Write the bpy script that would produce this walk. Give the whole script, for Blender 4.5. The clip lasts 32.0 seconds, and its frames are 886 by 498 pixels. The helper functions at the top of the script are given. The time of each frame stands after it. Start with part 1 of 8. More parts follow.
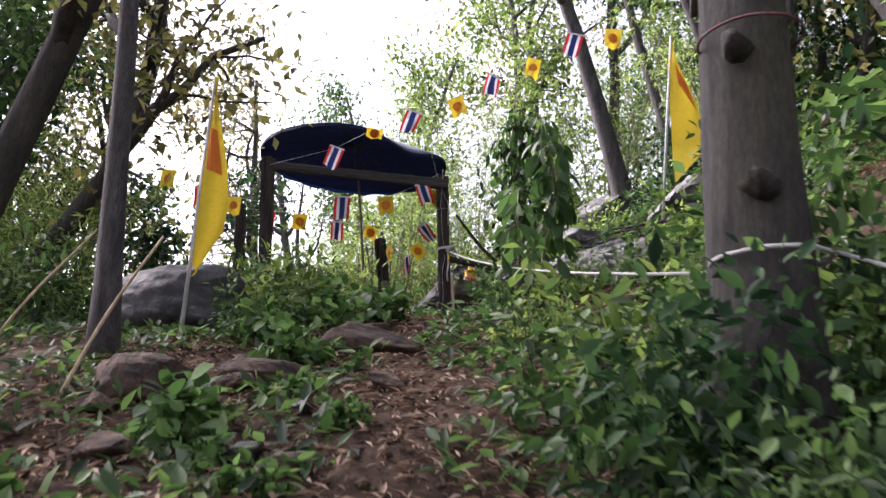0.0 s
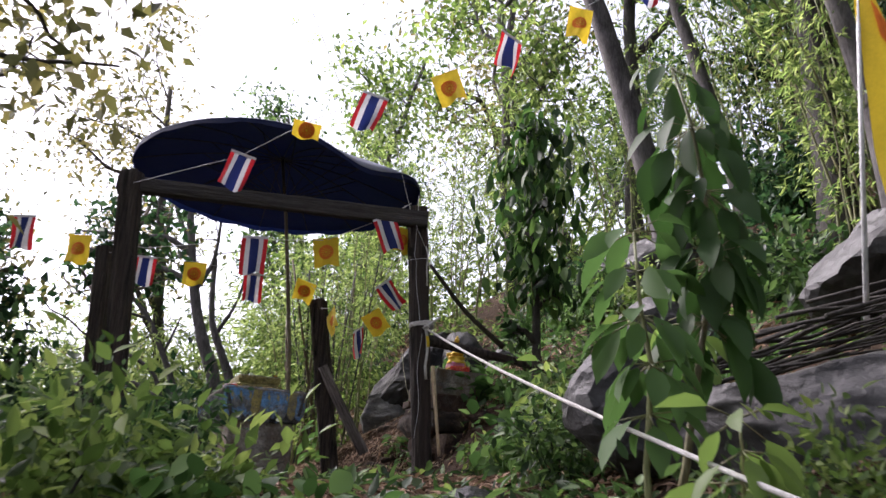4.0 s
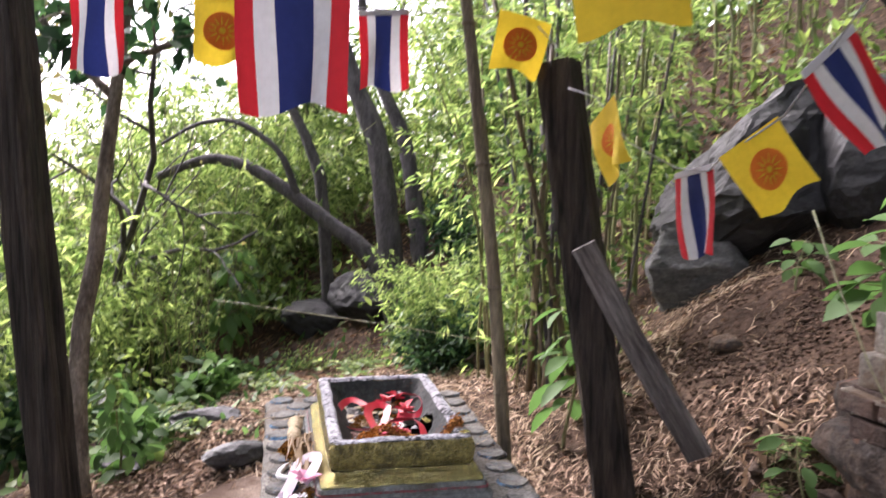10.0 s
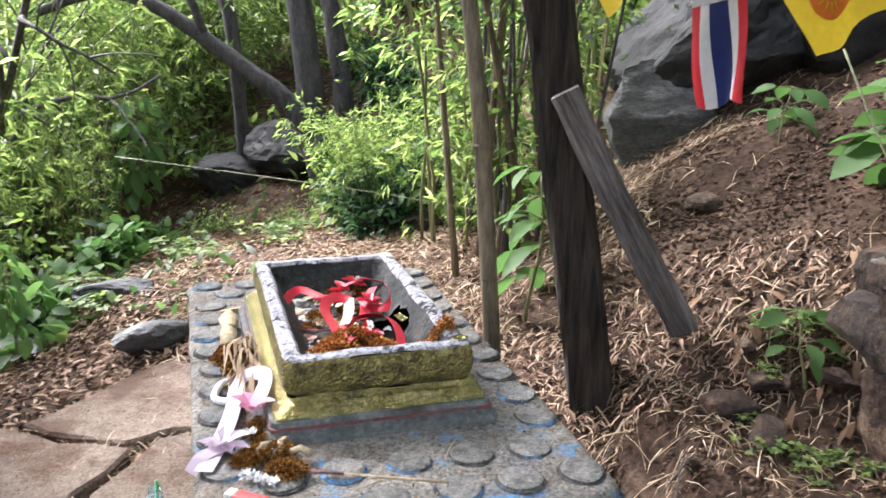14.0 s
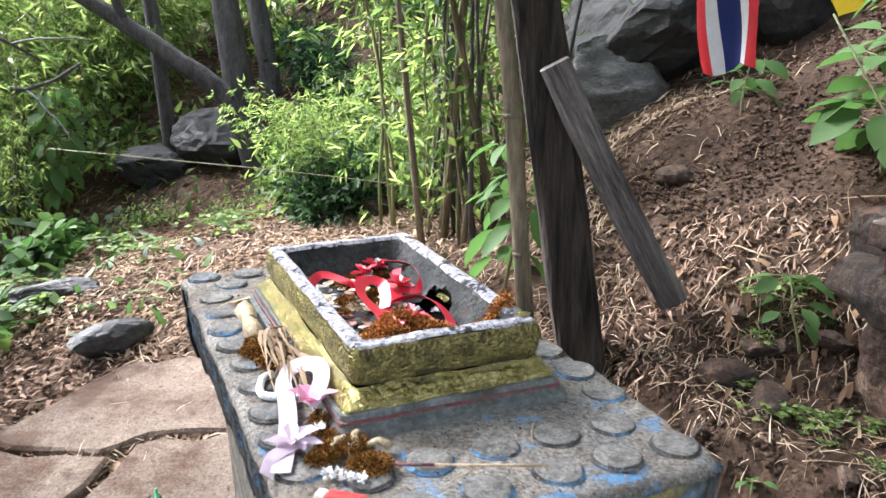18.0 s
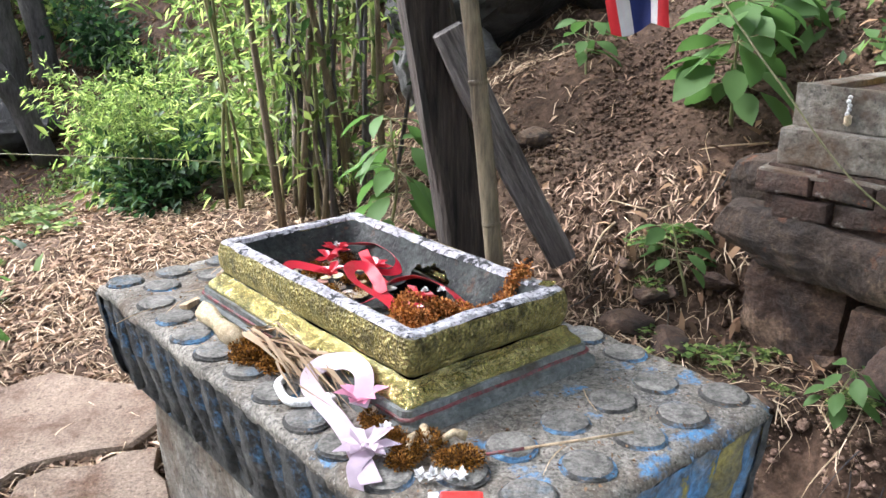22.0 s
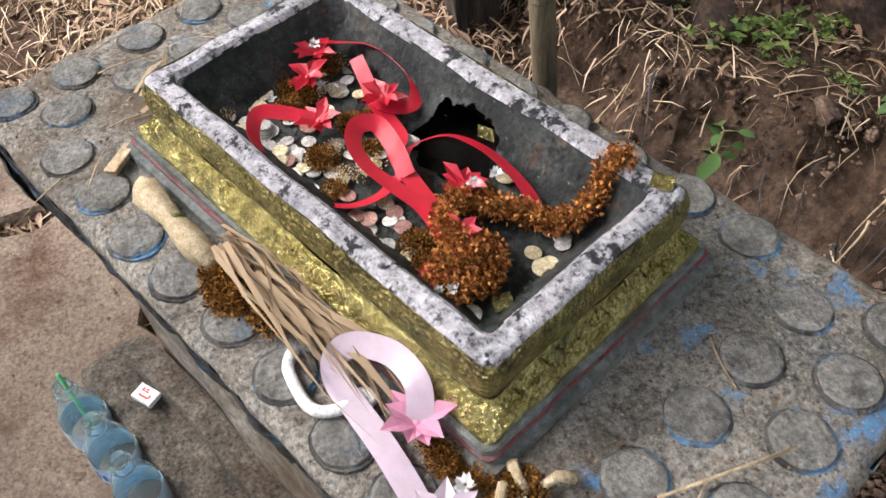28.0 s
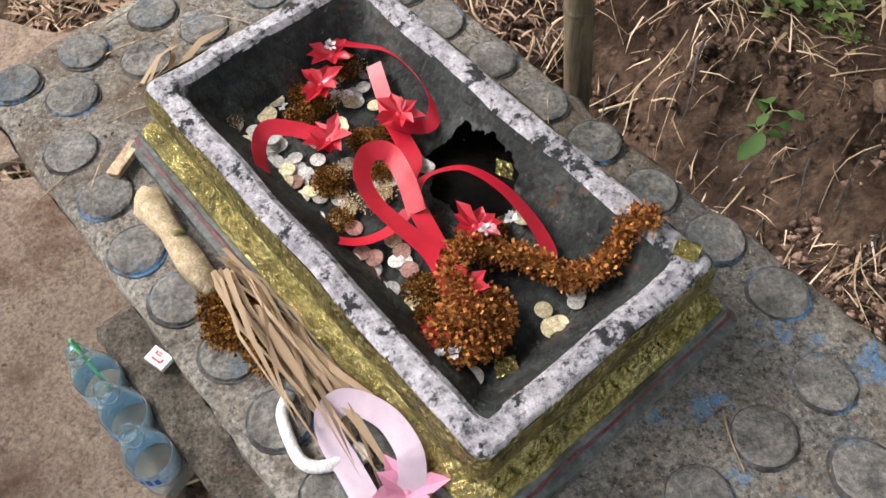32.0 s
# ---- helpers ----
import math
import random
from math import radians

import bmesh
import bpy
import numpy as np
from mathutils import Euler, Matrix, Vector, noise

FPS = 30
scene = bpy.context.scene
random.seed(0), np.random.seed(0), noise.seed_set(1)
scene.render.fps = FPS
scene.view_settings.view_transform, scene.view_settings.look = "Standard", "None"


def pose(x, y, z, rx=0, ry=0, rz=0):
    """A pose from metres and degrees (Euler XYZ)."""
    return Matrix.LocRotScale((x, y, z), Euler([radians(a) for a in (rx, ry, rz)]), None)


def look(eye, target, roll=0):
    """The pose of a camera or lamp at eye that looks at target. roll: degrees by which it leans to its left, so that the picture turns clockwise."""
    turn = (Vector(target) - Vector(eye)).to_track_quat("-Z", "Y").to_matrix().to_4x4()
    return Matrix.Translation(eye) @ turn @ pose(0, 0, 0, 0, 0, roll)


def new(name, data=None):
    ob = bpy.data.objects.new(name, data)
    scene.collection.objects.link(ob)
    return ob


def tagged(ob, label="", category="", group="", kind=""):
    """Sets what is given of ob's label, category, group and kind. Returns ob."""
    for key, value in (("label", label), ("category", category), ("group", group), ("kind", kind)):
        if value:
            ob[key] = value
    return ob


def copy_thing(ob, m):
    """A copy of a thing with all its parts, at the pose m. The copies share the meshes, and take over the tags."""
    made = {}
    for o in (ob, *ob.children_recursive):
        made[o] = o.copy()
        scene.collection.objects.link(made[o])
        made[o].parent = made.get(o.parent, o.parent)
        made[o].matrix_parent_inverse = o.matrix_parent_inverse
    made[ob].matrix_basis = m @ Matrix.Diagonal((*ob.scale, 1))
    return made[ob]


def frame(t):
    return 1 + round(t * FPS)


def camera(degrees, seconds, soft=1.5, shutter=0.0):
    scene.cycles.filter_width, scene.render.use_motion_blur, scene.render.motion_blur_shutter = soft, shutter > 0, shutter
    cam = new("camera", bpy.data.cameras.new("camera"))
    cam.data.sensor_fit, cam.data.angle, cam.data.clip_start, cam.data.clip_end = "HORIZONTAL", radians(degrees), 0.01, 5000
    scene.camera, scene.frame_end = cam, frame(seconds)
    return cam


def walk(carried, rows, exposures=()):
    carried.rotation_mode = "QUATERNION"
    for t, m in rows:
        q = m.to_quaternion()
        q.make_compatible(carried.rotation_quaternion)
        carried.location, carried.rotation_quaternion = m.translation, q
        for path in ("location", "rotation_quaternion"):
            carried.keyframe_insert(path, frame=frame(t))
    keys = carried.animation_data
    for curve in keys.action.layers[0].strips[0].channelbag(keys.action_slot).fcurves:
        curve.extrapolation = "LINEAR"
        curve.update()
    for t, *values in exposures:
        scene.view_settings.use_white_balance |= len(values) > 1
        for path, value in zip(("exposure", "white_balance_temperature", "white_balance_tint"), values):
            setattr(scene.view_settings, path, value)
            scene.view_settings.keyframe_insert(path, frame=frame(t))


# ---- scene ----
cam = camera(54.7, 32.0, 1.5, 0.5)
EXPOSURES = [(0, 1.86, 6350, 27), (1.5, 1.68, 6350, 26), (3, 1.46, 6350, 25), (6, 1.95, 6400, 24), (9, 2.45, 6400, 27), (12, 2.85, 6300, 21), (14, 2.92, 6100, 16), (18, 2.97, 6000, 14), (20, 2.9, 6000, 14), (26, 2.88, 6150, 15), (28.5, 2.25, 6550, 15), (32, 2.25, 6600, 15)]
PATH = [
    (0, (1.797, -0.755, 0.716), (1.569, 1.162, 1.24), 2.7),
    (0.5, (1.649, -0.288, 1.012), (1.415, 1.632, 1.518), 2.2),
    (1, (1.472, 0.167, 1.276), (1.257, 2.088, 1.786), 1.8),
    (1.5, (1.359, 0.565, 1.343), (1.162, 2.478, 1.894), 0.8),
    (2, (1.294, 0.985, 1.4), (1.104, 2.891, 1.975), 1.5),
    (2.5, (1.357, 1.617, 1.67), (1.153, 3.523, 2.238), 2.7),
    (3, (1.303, 2.195, 1.899), (1.133, 4.102, 2.479), 2.8),
    (3.5, (1.188, 2.766, 1.987), (1.051, 4.661, 2.613), 3.2),
    (5.5, (0.903, 4.821, 2.797), (0.858, 6.747, 3.337), -0.1),
    (6, (0.809, 5.421, 2.987), (0.748, 7.352, 3.507), 0.4),
    (6.5, (0.686, 5.894, 3.187), (0.549, 7.839, 3.633), -0.3),
    (7, (0.528, 6.22, 3.329), (0.302, 8.171, 3.708), 0.1),
    (7.5, (0.458, 6.619, 3.452), (0.181, 8.575, 3.759), 0.1),
    (8, (0.395, 7.14, 3.586), (0.083, 9.097, 3.852), 0.7),
    (8.5, (0.315, 7.62, 3.687), (-0.007, 9.579, 3.926), 0.9),
    (9, (0.147, 7.984, 3.751), (-0.12, 9.956, 3.949), -0.0),
    (9.5, (-0.04, 8.198, 3.855), (-0.41, 10.164, 3.852), 0.2),
    (10, (-0.149, 8.425, 3.883), (-0.715, 10.334, 3.699), 0.4),
    (10.5, (-0.236, 8.595, 3.895), (-0.830, 10.484, 3.617), 1.2),
    (11, (-0.372, 8.708, 3.872), (-0.849, 10.627, 3.574), 0.3),
    (11.5, (-0.434, 8.787, 3.992), (-0.769, 10.732, 3.667), 1.0),
    (12, (-0.438, 8.852, 4.033), (-0.667, 10.819, 3.751), 1.4),
    (12.5, (-0.453, 8.924, 3.918), (-0.643, 10.897, 3.654), 0.1),
    (13, (-0.461, 8.924, 3.890), (-0.655, 10.885, 3.551), 0.8),
    (13.5, (-0.450, 8.913, 3.863), (-0.695, 10.843, 3.400), 0.8),
    (14, (-0.431, 8.906, 3.831), (-0.783, 10.803, 3.303), 0.9),
    (14.5, (-0.410, 8.909, 3.803), (-0.808, 10.795, 3.271), 0.5),
    (16.5, (-0.456, 8.912, 3.796), (-0.831, 10.804, 3.267), 0.2),
    (17, (-0.535, 8.905, 3.802), (-0.847, 10.807, 3.266), 0.3),
    (17.5, (-0.622, 8.914, 3.801), (-0.848, 10.826, 3.257), 0.1),
    (18, (-0.710, 8.953, 3.779), (-0.849, 10.871, 3.227), 0.2),
    (18.5, (-0.819, 9.061, 3.784), (-0.887, 10.984, 3.237), -0.0),
    (19, (-0.965, 9.092, 3.789), (-0.868, 11.011, 3.236), -0.1),
    (19.5, (-1.041, 9.044, 3.79), (-0.771, 10.943, 3.223), -0.1),
    (20, (-1.07, 9.016, 3.795), (-0.74, 10.901, 3.215), -0.1),
    (20.5, (-1.087, 9.031, 3.786), (-0.738, 10.909, 3.194), -0.1),
    (21, (-1.119, 9.057, 3.771), (-0.763, 10.929, 3.163), -0.1),
    (21.5, (-1.12, 9.059, 3.773), (-0.75, 10.926, 3.158), -0.2),
    (22, (-1.132, 9.058, 3.764), (-0.743, 10.921, 3.15), -0.2),
    (22.5, (-1.122, 9.056, 3.756), (-0.718, 10.915, 3.14), -0.2),
    (23, (-1.131, 9.066, 3.752), (-0.712, 10.921, 3.133), -0.2),
    (23.5, (-1.13, 9.115, 3.758), (-0.697, 10.967, 3.139), -0.2),
    (24, (-1.135, 9.112, 3.765), (-0.667, 10.955, 3.144), -0.3),
    (24.5, (-1.128, 9.152, 3.745), (-0.612, 10.982, 3.125), -0.3),
    (25, (-1.112, 9.177, 3.751), (-0.575, 10.999, 3.127), -0.2),
    (25.5, (-1.16, 9.27, 3.763), (-0.606, 11.086, 3.134), 0.1),
    (26, (-1.183, 9.377, 3.783), (-0.636, 11.142, 3.017), 0.2),
    (26.5, (-1.122, 9.515, 3.852), (-0.656, 11.077, 2.693), -1.1),
    (28.5, (-1.106, 9.831, 4.001), (-0.769, 11.010, 2.422), -1.8),
    (29, (-1.096, 9.854, 4.022), (-0.777, 10.969, 2.393), -1.9),
    (29.5, (-1.046, 9.898, 4.021), (-0.740, 10.985, 2.370), -1.8),
    (30, (-1.014, 9.972, 4.025), (-0.732, 11.029, 2.351), -2.4),
    (30.5, (-1.007, 10.018, 4.046), (-0.749, 11.047, 2.350), -2.8),
    (31, (-1.032, 9.982, 4.023), (-0.776, 11.021, 2.333), -1.9),
    (31.5, (-1.028, 9.957, 4.038), (-0.793, 11.009, 2.354), -1.9),
    (32, (-1.025, 9.958, 4.039), (-0.815, 11.003, 2.347), -2.0),
]
walk(cam, [(t, look(eye, target, roll)) for t, eye, target, roll in PATH], EXPOSURES)

# ---- light ----
SUN_EL, SUN_AZ = 42.0, 298.0
world = bpy.data.worlds.new("sky")
scene.world = world
world.use_nodes = True
wn, wl = world.node_tree.nodes, world.node_tree.links
wn.clear()
sky = wn.new("ShaderNodeTexSky")
sky.sky_type, sky.sun_disc = "NISHITA", False
sky.sun_elevation, sky.sun_rotation = radians(SUN_EL), radians(SUN_AZ)
sky.air_density, sky.dust_density, sky.ozone_density = 1.0, 2.0, 1.0
pale = wn.new("ShaderNodeHueSaturation")
pale.inputs["Saturation"].default_value = 0.35
wbg = wn.new("ShaderNodeBackground")
wbg.inputs["Strength"].default_value = 0.135
wout = wn.new("ShaderNodeOutputWorld")
wl.new(sky.outputs[0], pale.inputs["Color"])
wl.new(pale.outputs[0], wbg.inputs["Color"])
wl.new(wbg.outputs[0], wout.inputs["Surface"])
sun_data = bpy.data.lights.new("sun", "SUN")
sun_data.energy, sun_data.angle, sun_data.color = 3.6, radians(40), (1.0, 0.97, 0.93)
sun = new("sun", sun_data)
az, el = radians(SUN_AZ), radians(SUN_EL)
sun.matrix_world = look((20 * math.sin(az), 20 * math.cos(az), 20 * math.tan(el)), (0, 0, 0))


# ---- materials ----
def lin(c):
    return (*c, 1.0)


def surface(name, c1, c2, scale=6.0, rough=0.8, bump=0.3, bscale=None, c3=None, scale3=1.0, metal=0.0, vary=0.0,
            stretch=(1, 1, 1), world_space=False, spec=0.4, edge=(0.35, 0.65), stain=0.55, grain=0.5, gscale=None):
    """A noisy two-scale surface: c1 to c2 by fine noise, c3 in larger stains, vary: brightness spread between objects."""
    m = bpy.data.materials.new(name)
    m.use_nodes = True
    n, l = m.node_tree.nodes, m.node_tree.links
    b = n["Principled BSDF"]
    b.inputs["Roughness"].default_value, b.inputs["Metallic"].default_value = rough, metal
    b.inputs["Specular IOR Level"].default_value = spec
    tc = n.new("ShaderNodeTexCoord")
    mp = n.new("ShaderNodeMapping")
    mp.inputs["Scale"].default_value = stretch
    if world_space:
        geo = n.new("ShaderNodeNewGeometry")
        l.new(geo.outputs["Position"], mp.inputs["Vector"])
    else:
        l.new(tc.outputs["Object"], mp.inputs["Vector"])
    nz = n.new("ShaderNodeTexNoise")
    nz.inputs["Scale"].default_value, nz.inputs["Detail"].default_value, nz.inputs["Roughness"].default_value = scale, 9.0, 0.65
    l.new(mp.outputs[0], nz.inputs["Vector"])
    cr = n.new("ShaderNodeValToRGB")
    cr.color_ramp.elements[0].position, cr.color_ramp.elements[1].position = edge
    cr.color_ramp.elements[0].color, cr.color_ramp.elements[1].color = lin(c1), lin(c2)
    l.new(nz.outputs["Fac"], cr.inputs["Fac"])
    col = cr.outputs["Color"]
    if c3:
        n3 = n.new("ShaderNodeTexNoise")
        n3.inputs["Scale"].default_value, n3.inputs["Detail"].default_value, n3.inputs["Roughness"].default_value = scale3, 6.0, 0.7
        l.new(mp.outputs[0], n3.inputs["Vector"])
        r3 = n.new("ShaderNodeValToRGB")
        r3.color_ramp.elements[0].position, r3.color_ramp.elements[1].position = stain - 0.06, stain + 0.1
        l.new(n3.outputs["Fac"], r3.inputs["Fac"])
        mx = n.new("ShaderNodeMix")
        mx.data_type = "RGBA"
        l.new(r3.outputs["Color"], mx.inputs["Factor"])
        l.new(col, mx.inputs["A"])
        mx.inputs["B"].default_value = lin(c3)
        col = mx.outputs["Result"]
    if vary:
        oi = n.new("ShaderNodeObjectInfo")
        mr = n.new("ShaderNodeMapRange")
        mr.inputs["To Min"].default_value, mr.inputs["To Max"].default_value = 1 - vary, 1 + vary
        l.new(oi.outputs["Random"], mr.inputs["Value"])
        hs = n.new("ShaderNodeHueSaturation")
        l.new(mr.outputs[0], hs.inputs["Value"])
        l.new(col, hs.inputs["Color"])
        col = hs.outputs["Color"]
    if grain:
        ng = n.new("ShaderNodeTexNoise")
        ng.inputs["Scale"].default_value, ng.inputs["Detail"].default_value, ng.inputs["Roughness"].default_value = gscale or scale * 5.5, 10.0, 0.75
        l.new(mp.outputs[0], ng.inputs["Vector"])
        gm = n.new("ShaderNodeMapRange")
        gm.inputs["From Min"].default_value, gm.inputs["From Max"].default_value = 0.34, 0.66
        gm.inputs["To Min"].default_value, gm.inputs["To Max"].default_value = 1 - grain, 1 + grain * 0.7
        l.new(ng.outputs["Fac"], gm.inputs["Value"])
        hg = n.new("ShaderNodeHueSaturation")
        l.new(gm.outputs[0], hg.inputs["Value"])
        l.new(col, hg.inputs["Color"])
        col = hg.outputs["Color"]
    l.new(col, b.inputs["Base Color"])
    if bump:
        nb = n.new("ShaderNodeTexNoise")
        nb.inputs["Scale"].default_value, nb.inputs["Detail"].default_value, nb.inputs["Roughness"].default_value = bscale or scale * 2, 8.0, 0.65
        l.new(mp.outputs[0], nb.inputs["Vector"])
        bp = n.new("ShaderNodeBump")
        bp.inputs["Strength"].default_value, bp.inputs["Distance"].default_value = bump, 0.02
        l.new(nb.outputs["Fac"], bp.inputs["Height"])
        l.new(bp.outputs[0], b.inputs["Normal"])
    return m


def patch(m, colour, scale, threshold, soft=0.05, where=None):
    """Adds one more layer of stains or paint traces; where: (axis, from, to) fades it in along the object."""
    n, l = m.node_tree.nodes, m.node_tree.links
    b = n["Principled BSDF"]
    old = b.inputs["Base Color"].links[0].from_socket
    tc = n.new("ShaderNodeTexCoord")
    nz = n.new("ShaderNodeTexNoise")
    nz.inputs["Scale"].default_value, nz.inputs["Detail"].default_value, nz.inputs["Roughness"].default_value = scale, 8.0, 0.7
    l.new(tc.outputs["Object"], nz.inputs["Vector"])
    fac = nz.outputs["Fac"]
    if where:
        sp = n.new("ShaderNodeSeparateXYZ")
        l.new(tc.outputs["Object"], sp.inputs[0])
        wr = n.new("ShaderNodeMapRange")
        wr.inputs["From Min"].default_value, wr.inputs["From Max"].default_value = where[1], where[2]
        wr.inputs["To Min"].default_value, wr.inputs["To Max"].default_value = -0.16, 0.03
        l.new(sp.outputs[where[0]], wr.inputs["Value"])
        ad = n.new("ShaderNodeMath")
        l.new(fac, ad.inputs[0])
        l.new(wr.outputs[0], ad.inputs[1])
        fac = ad.outputs[0]
    rp = n.new("ShaderNodeMapRange")
    rp.inputs["From Min"].default_value, rp.inputs["From Max"].default_value = threshold - soft, threshold + soft
    l.new(fac, rp.inputs["Value"])
    mx = n.new("ShaderNodeMix")
    mx.data_type = "RGBA"
    l.new(rp.outputs[0], mx.inputs["Factor"])
    l.new(old, mx.inputs["A"])
    mx.inputs["B"].default_value = lin(colour)
    l.new(mx.outputs["Result"], b.inputs["Base Color"])
    return m


def flaked(m, scale, strength):
    """Small facets, as of gold leaf squares pressed on by hand."""
    n, l = m.node_tree.nodes, m.node_tree.links
    b = n["Principled BSDF"]
    tc = n.new("ShaderNodeTexCoord")
    vo = n.new("ShaderNodeTexVoronoi")
    vo.inputs["Scale"].default_value = scale
    l.new(tc.outputs["Object"], vo.inputs["Vector"])
    bp = n.new("ShaderNodeBump")
    bp.inputs["Strength"].default_value, bp.inputs["Distance"].default_value = strength, 0.012
    l.new(vo.outputs["Distance"], bp.inputs["Height"])
    l.new(b.inputs["Normal"].links[0].from_socket, bp.inputs["Normal"])
    l.new(bp.outputs[0], b.inputs["Normal"])
    return m


def leafy(name, dark, mid, light, thru=0.4, rough=0.5, spec=0.35):
    """Leaves: colour spread leaf by leaf, light passing through."""
    m = bpy.data.materials.new(name)
    m.use_nodes = True
    n, l = m.node_tree.nodes, m.node_tree.links
    b, out = n["Principled BSDF"], n["Material Output"]
    b.inputs["Roughness"].default_value, b.inputs["Specular IOR Level"].default_value = rough, spec
    geo = n.new("ShaderNodeNewGeometry")
    cr = n.new("ShaderNodeValToRGB")
    cr.color_ramp.elements[0].color, cr.color_ramp.elements[1].color = lin(tuple(0.6 * v for v in dark)), lin(tuple(1.2 * v for v in light))
    e = cr.color_ramp.elements.new(0.55)
    e.color = lin(mid)
    l.new(geo.outputs["Random Per Island"], cr.inputs["Fac"])
    l.new(cr.outputs[0], b.inputs["Base Color"])
    tr = n.new("ShaderNodeBsdfTranslucent")
    br = n.new("ShaderNodeHueSaturation")
    br.inputs["Value"].default_value, br.inputs["Saturation"].default_value = 1.5, 1.1
    l.new(cr.outputs[0], br.inputs["Color"])
    l.new(br.outputs[0], tr.inputs["Color"])
    ms = n.new("ShaderNodeMixShader")
    ms.inputs[0].default_value = thru
    l.new(b.outputs[0], ms.inputs[1])
    l.new(tr.outputs[0], ms.inputs[2])
    l.new(ms.outputs[0], out.inputs["Surface"])
    return m


def cloth(name, c, thru=0.25, rough=0.75, weave=900.0, spec=0.3):
    m = surface(name, tuple(v * 0.88 for v in c), c, scale=9, rough=rough, bump=0.12, bscale=60, spec=spec, grain=0.12)
    n, l = m.node_tree.nodes, m.node_tree.links
    b, out = n["Principled BSDF"], n["Material Output"]
    tr = n.new("ShaderNodeBsdfTranslucent")
    tr.inputs["Color"].default_value = lin(c)
    ms = n.new("ShaderNodeMixShader")
    ms.inputs[0].default_value = thru
    l.new(b.outputs[0], ms.inputs[1])
    l.new(tr.outputs[0], ms.inputs[2])
    l.new(ms.outputs[0], out.inputs["Surface"])
    return m


SOIL = surface("soil", (0.031, 0.0187, 0.0127), (0.098, 0.062, 0.0425), 5, 0.95, 1.0, 26, (0.145, 0.1, 0.072), 1.1, world_space=True, spec=0.15, grain=0.65)
patch(SOIL, (0.028, 0.018, 0.012), 21, 0.60, 0.06)
STRAW = leafy("dry_bamboo_litter", (0.13, 0.08, 0.048), (0.33, 0.24, 0.155), (0.55, 0.44, 0.32), 0.15, 0.8, 0.2)
FALLEN = leafy("fallen_leaves", (0.0717, 0.0439, 0.0239), (0.16, 0.0952, 0.0558), (0.271, 0.175, 0.104), 0.1, 0.8, 0.2)
WETROCK = surface("dark_slaty_rock", (0.007, 0.007, 0.008), (0.028, 0.027, 0.028), 7, 0.62, 0.9, 13, (0.055, 0.052, 0.052), 5, world_space=True, stain=0.62)
SLATE = surface("grey_slate_face", (0.05, 0.05, 0.05), (0.13, 0.128, 0.125), 9, 0.6, 0.9, 16, (0.17, 0.165, 0.155), 4, world_space=True, stain=0.6, stretch=(1, 1, 2.0))
PALEDEAD = leafy("pale_dead_leaf", (0.12, 0.075, 0.05), (0.27, 0.18, 0.125), (0.42, 0.31, 0.23), 0.1, 0.85, 0.15)
ROCK = surface("dark_rock", (0.012, 0.012, 0.0135), (0.05, 0.048, 0.05), 6, 0.5, 1.0, 12, (0.075, 0.072, 0.072), 5, vary=0.2, world_space=True, stain=0.60)
REDROCK = surface("laterite_rock", (0.0338, 0.0182, 0.013), (0.105, 0.066, 0.046), 6, 0.85, 1.0, 18, (0.24, 0.165, 0.11), 3.0, vary=0.15, stretch=(1, 1, 1.2), world_space=True, stain=0.60, grain=0.6, gscale=70)
patch(REDROCK, (0.018, 0.013, 0.011), 6, 0.56, 0.07)
BARK = surface("grey_bark", (0.036, 0.032, 0.033), (0.108, 0.098, 0.099), 14, 0.9, 0.9, 22, (0.0765, 0.0723, 0.0663), 3, stretch=(1, 1, 0.25), vary=0.25, world_space=True)
PALEBARK = surface("pale_peeling_bark", (0.10, 0.075, 0.058), (0.30, 0.25, 0.21), 12, 0.9, 1.0, 20, (0.07, 0.05, 0.04), 5, stretch=(1, 1, 0.4), world_space=True)
DARKBARK = surface("dark_bark", (0.0168, 0.0144, 0.0132), (0.051, 0.045, 0.0408), 14, 0.9, 1.0, 22, (0.054, 0.051, 0.036), 3, stretch=(1, 1, 0.25), vary=0.2, world_space=True)
POSTWOOD = surface("weathered_post_wood", (0.006, 0.0045, 0.004), (0.078, 0.06, 0.05), 34, 0.8, 1.0, 45, (0.034, 0.022, 0.017), 7, stretch=(1, 1, 0.05), world_space=True, edge=(0.38, 0.66))
GREYWOOD = surface("grey_driftwood", (0.05, 0.043, 0.042), (0.31, 0.28, 0.27), 34, 0.85, 0.9, 50, (0.0525, 0.0446, 0.0394), 6, stretch=(1, 1, 0.08))
BEAMWOOD = surface("weathered_beam_wood", (0.0165, 0.0149, 0.0139), (0.0594, 0.0545, 0.0512), 34, 0.85, 0.8, 50, (0.033, 0.0297, 0.0281), 5, stretch=(1, 1, 0.07))
CANE = surface("dry_bamboo_cane", (0.0935, 0.0688, 0.0417), (0.177, 0.143, 0.0935), 25, 0.6, 0.35, 40, (0.054, 0.0417, 0.0295), 30, stretch=(1, 1, 0.12), vary=0.15)
GREENCANE = surface("green_bamboo_cane", (0.10, 0.115, 0.04), (0.22, 0.22, 0.10), 20, 0.5, 0.3, 40, (0.20, 0.16, 0.09), 4, stretch=(1, 1, 0.1), vary=0.25)
CONC = surface("weathered_concrete", (0.125, 0.115, 0.10), (0.33, 0.308, 0.268), 9, 0.85, 0.6, 45, (0.10, 0.105, 0.11), 4.5, world_space=True, spec=0.3, stain=0.58, grain=0.85, gscale=130)
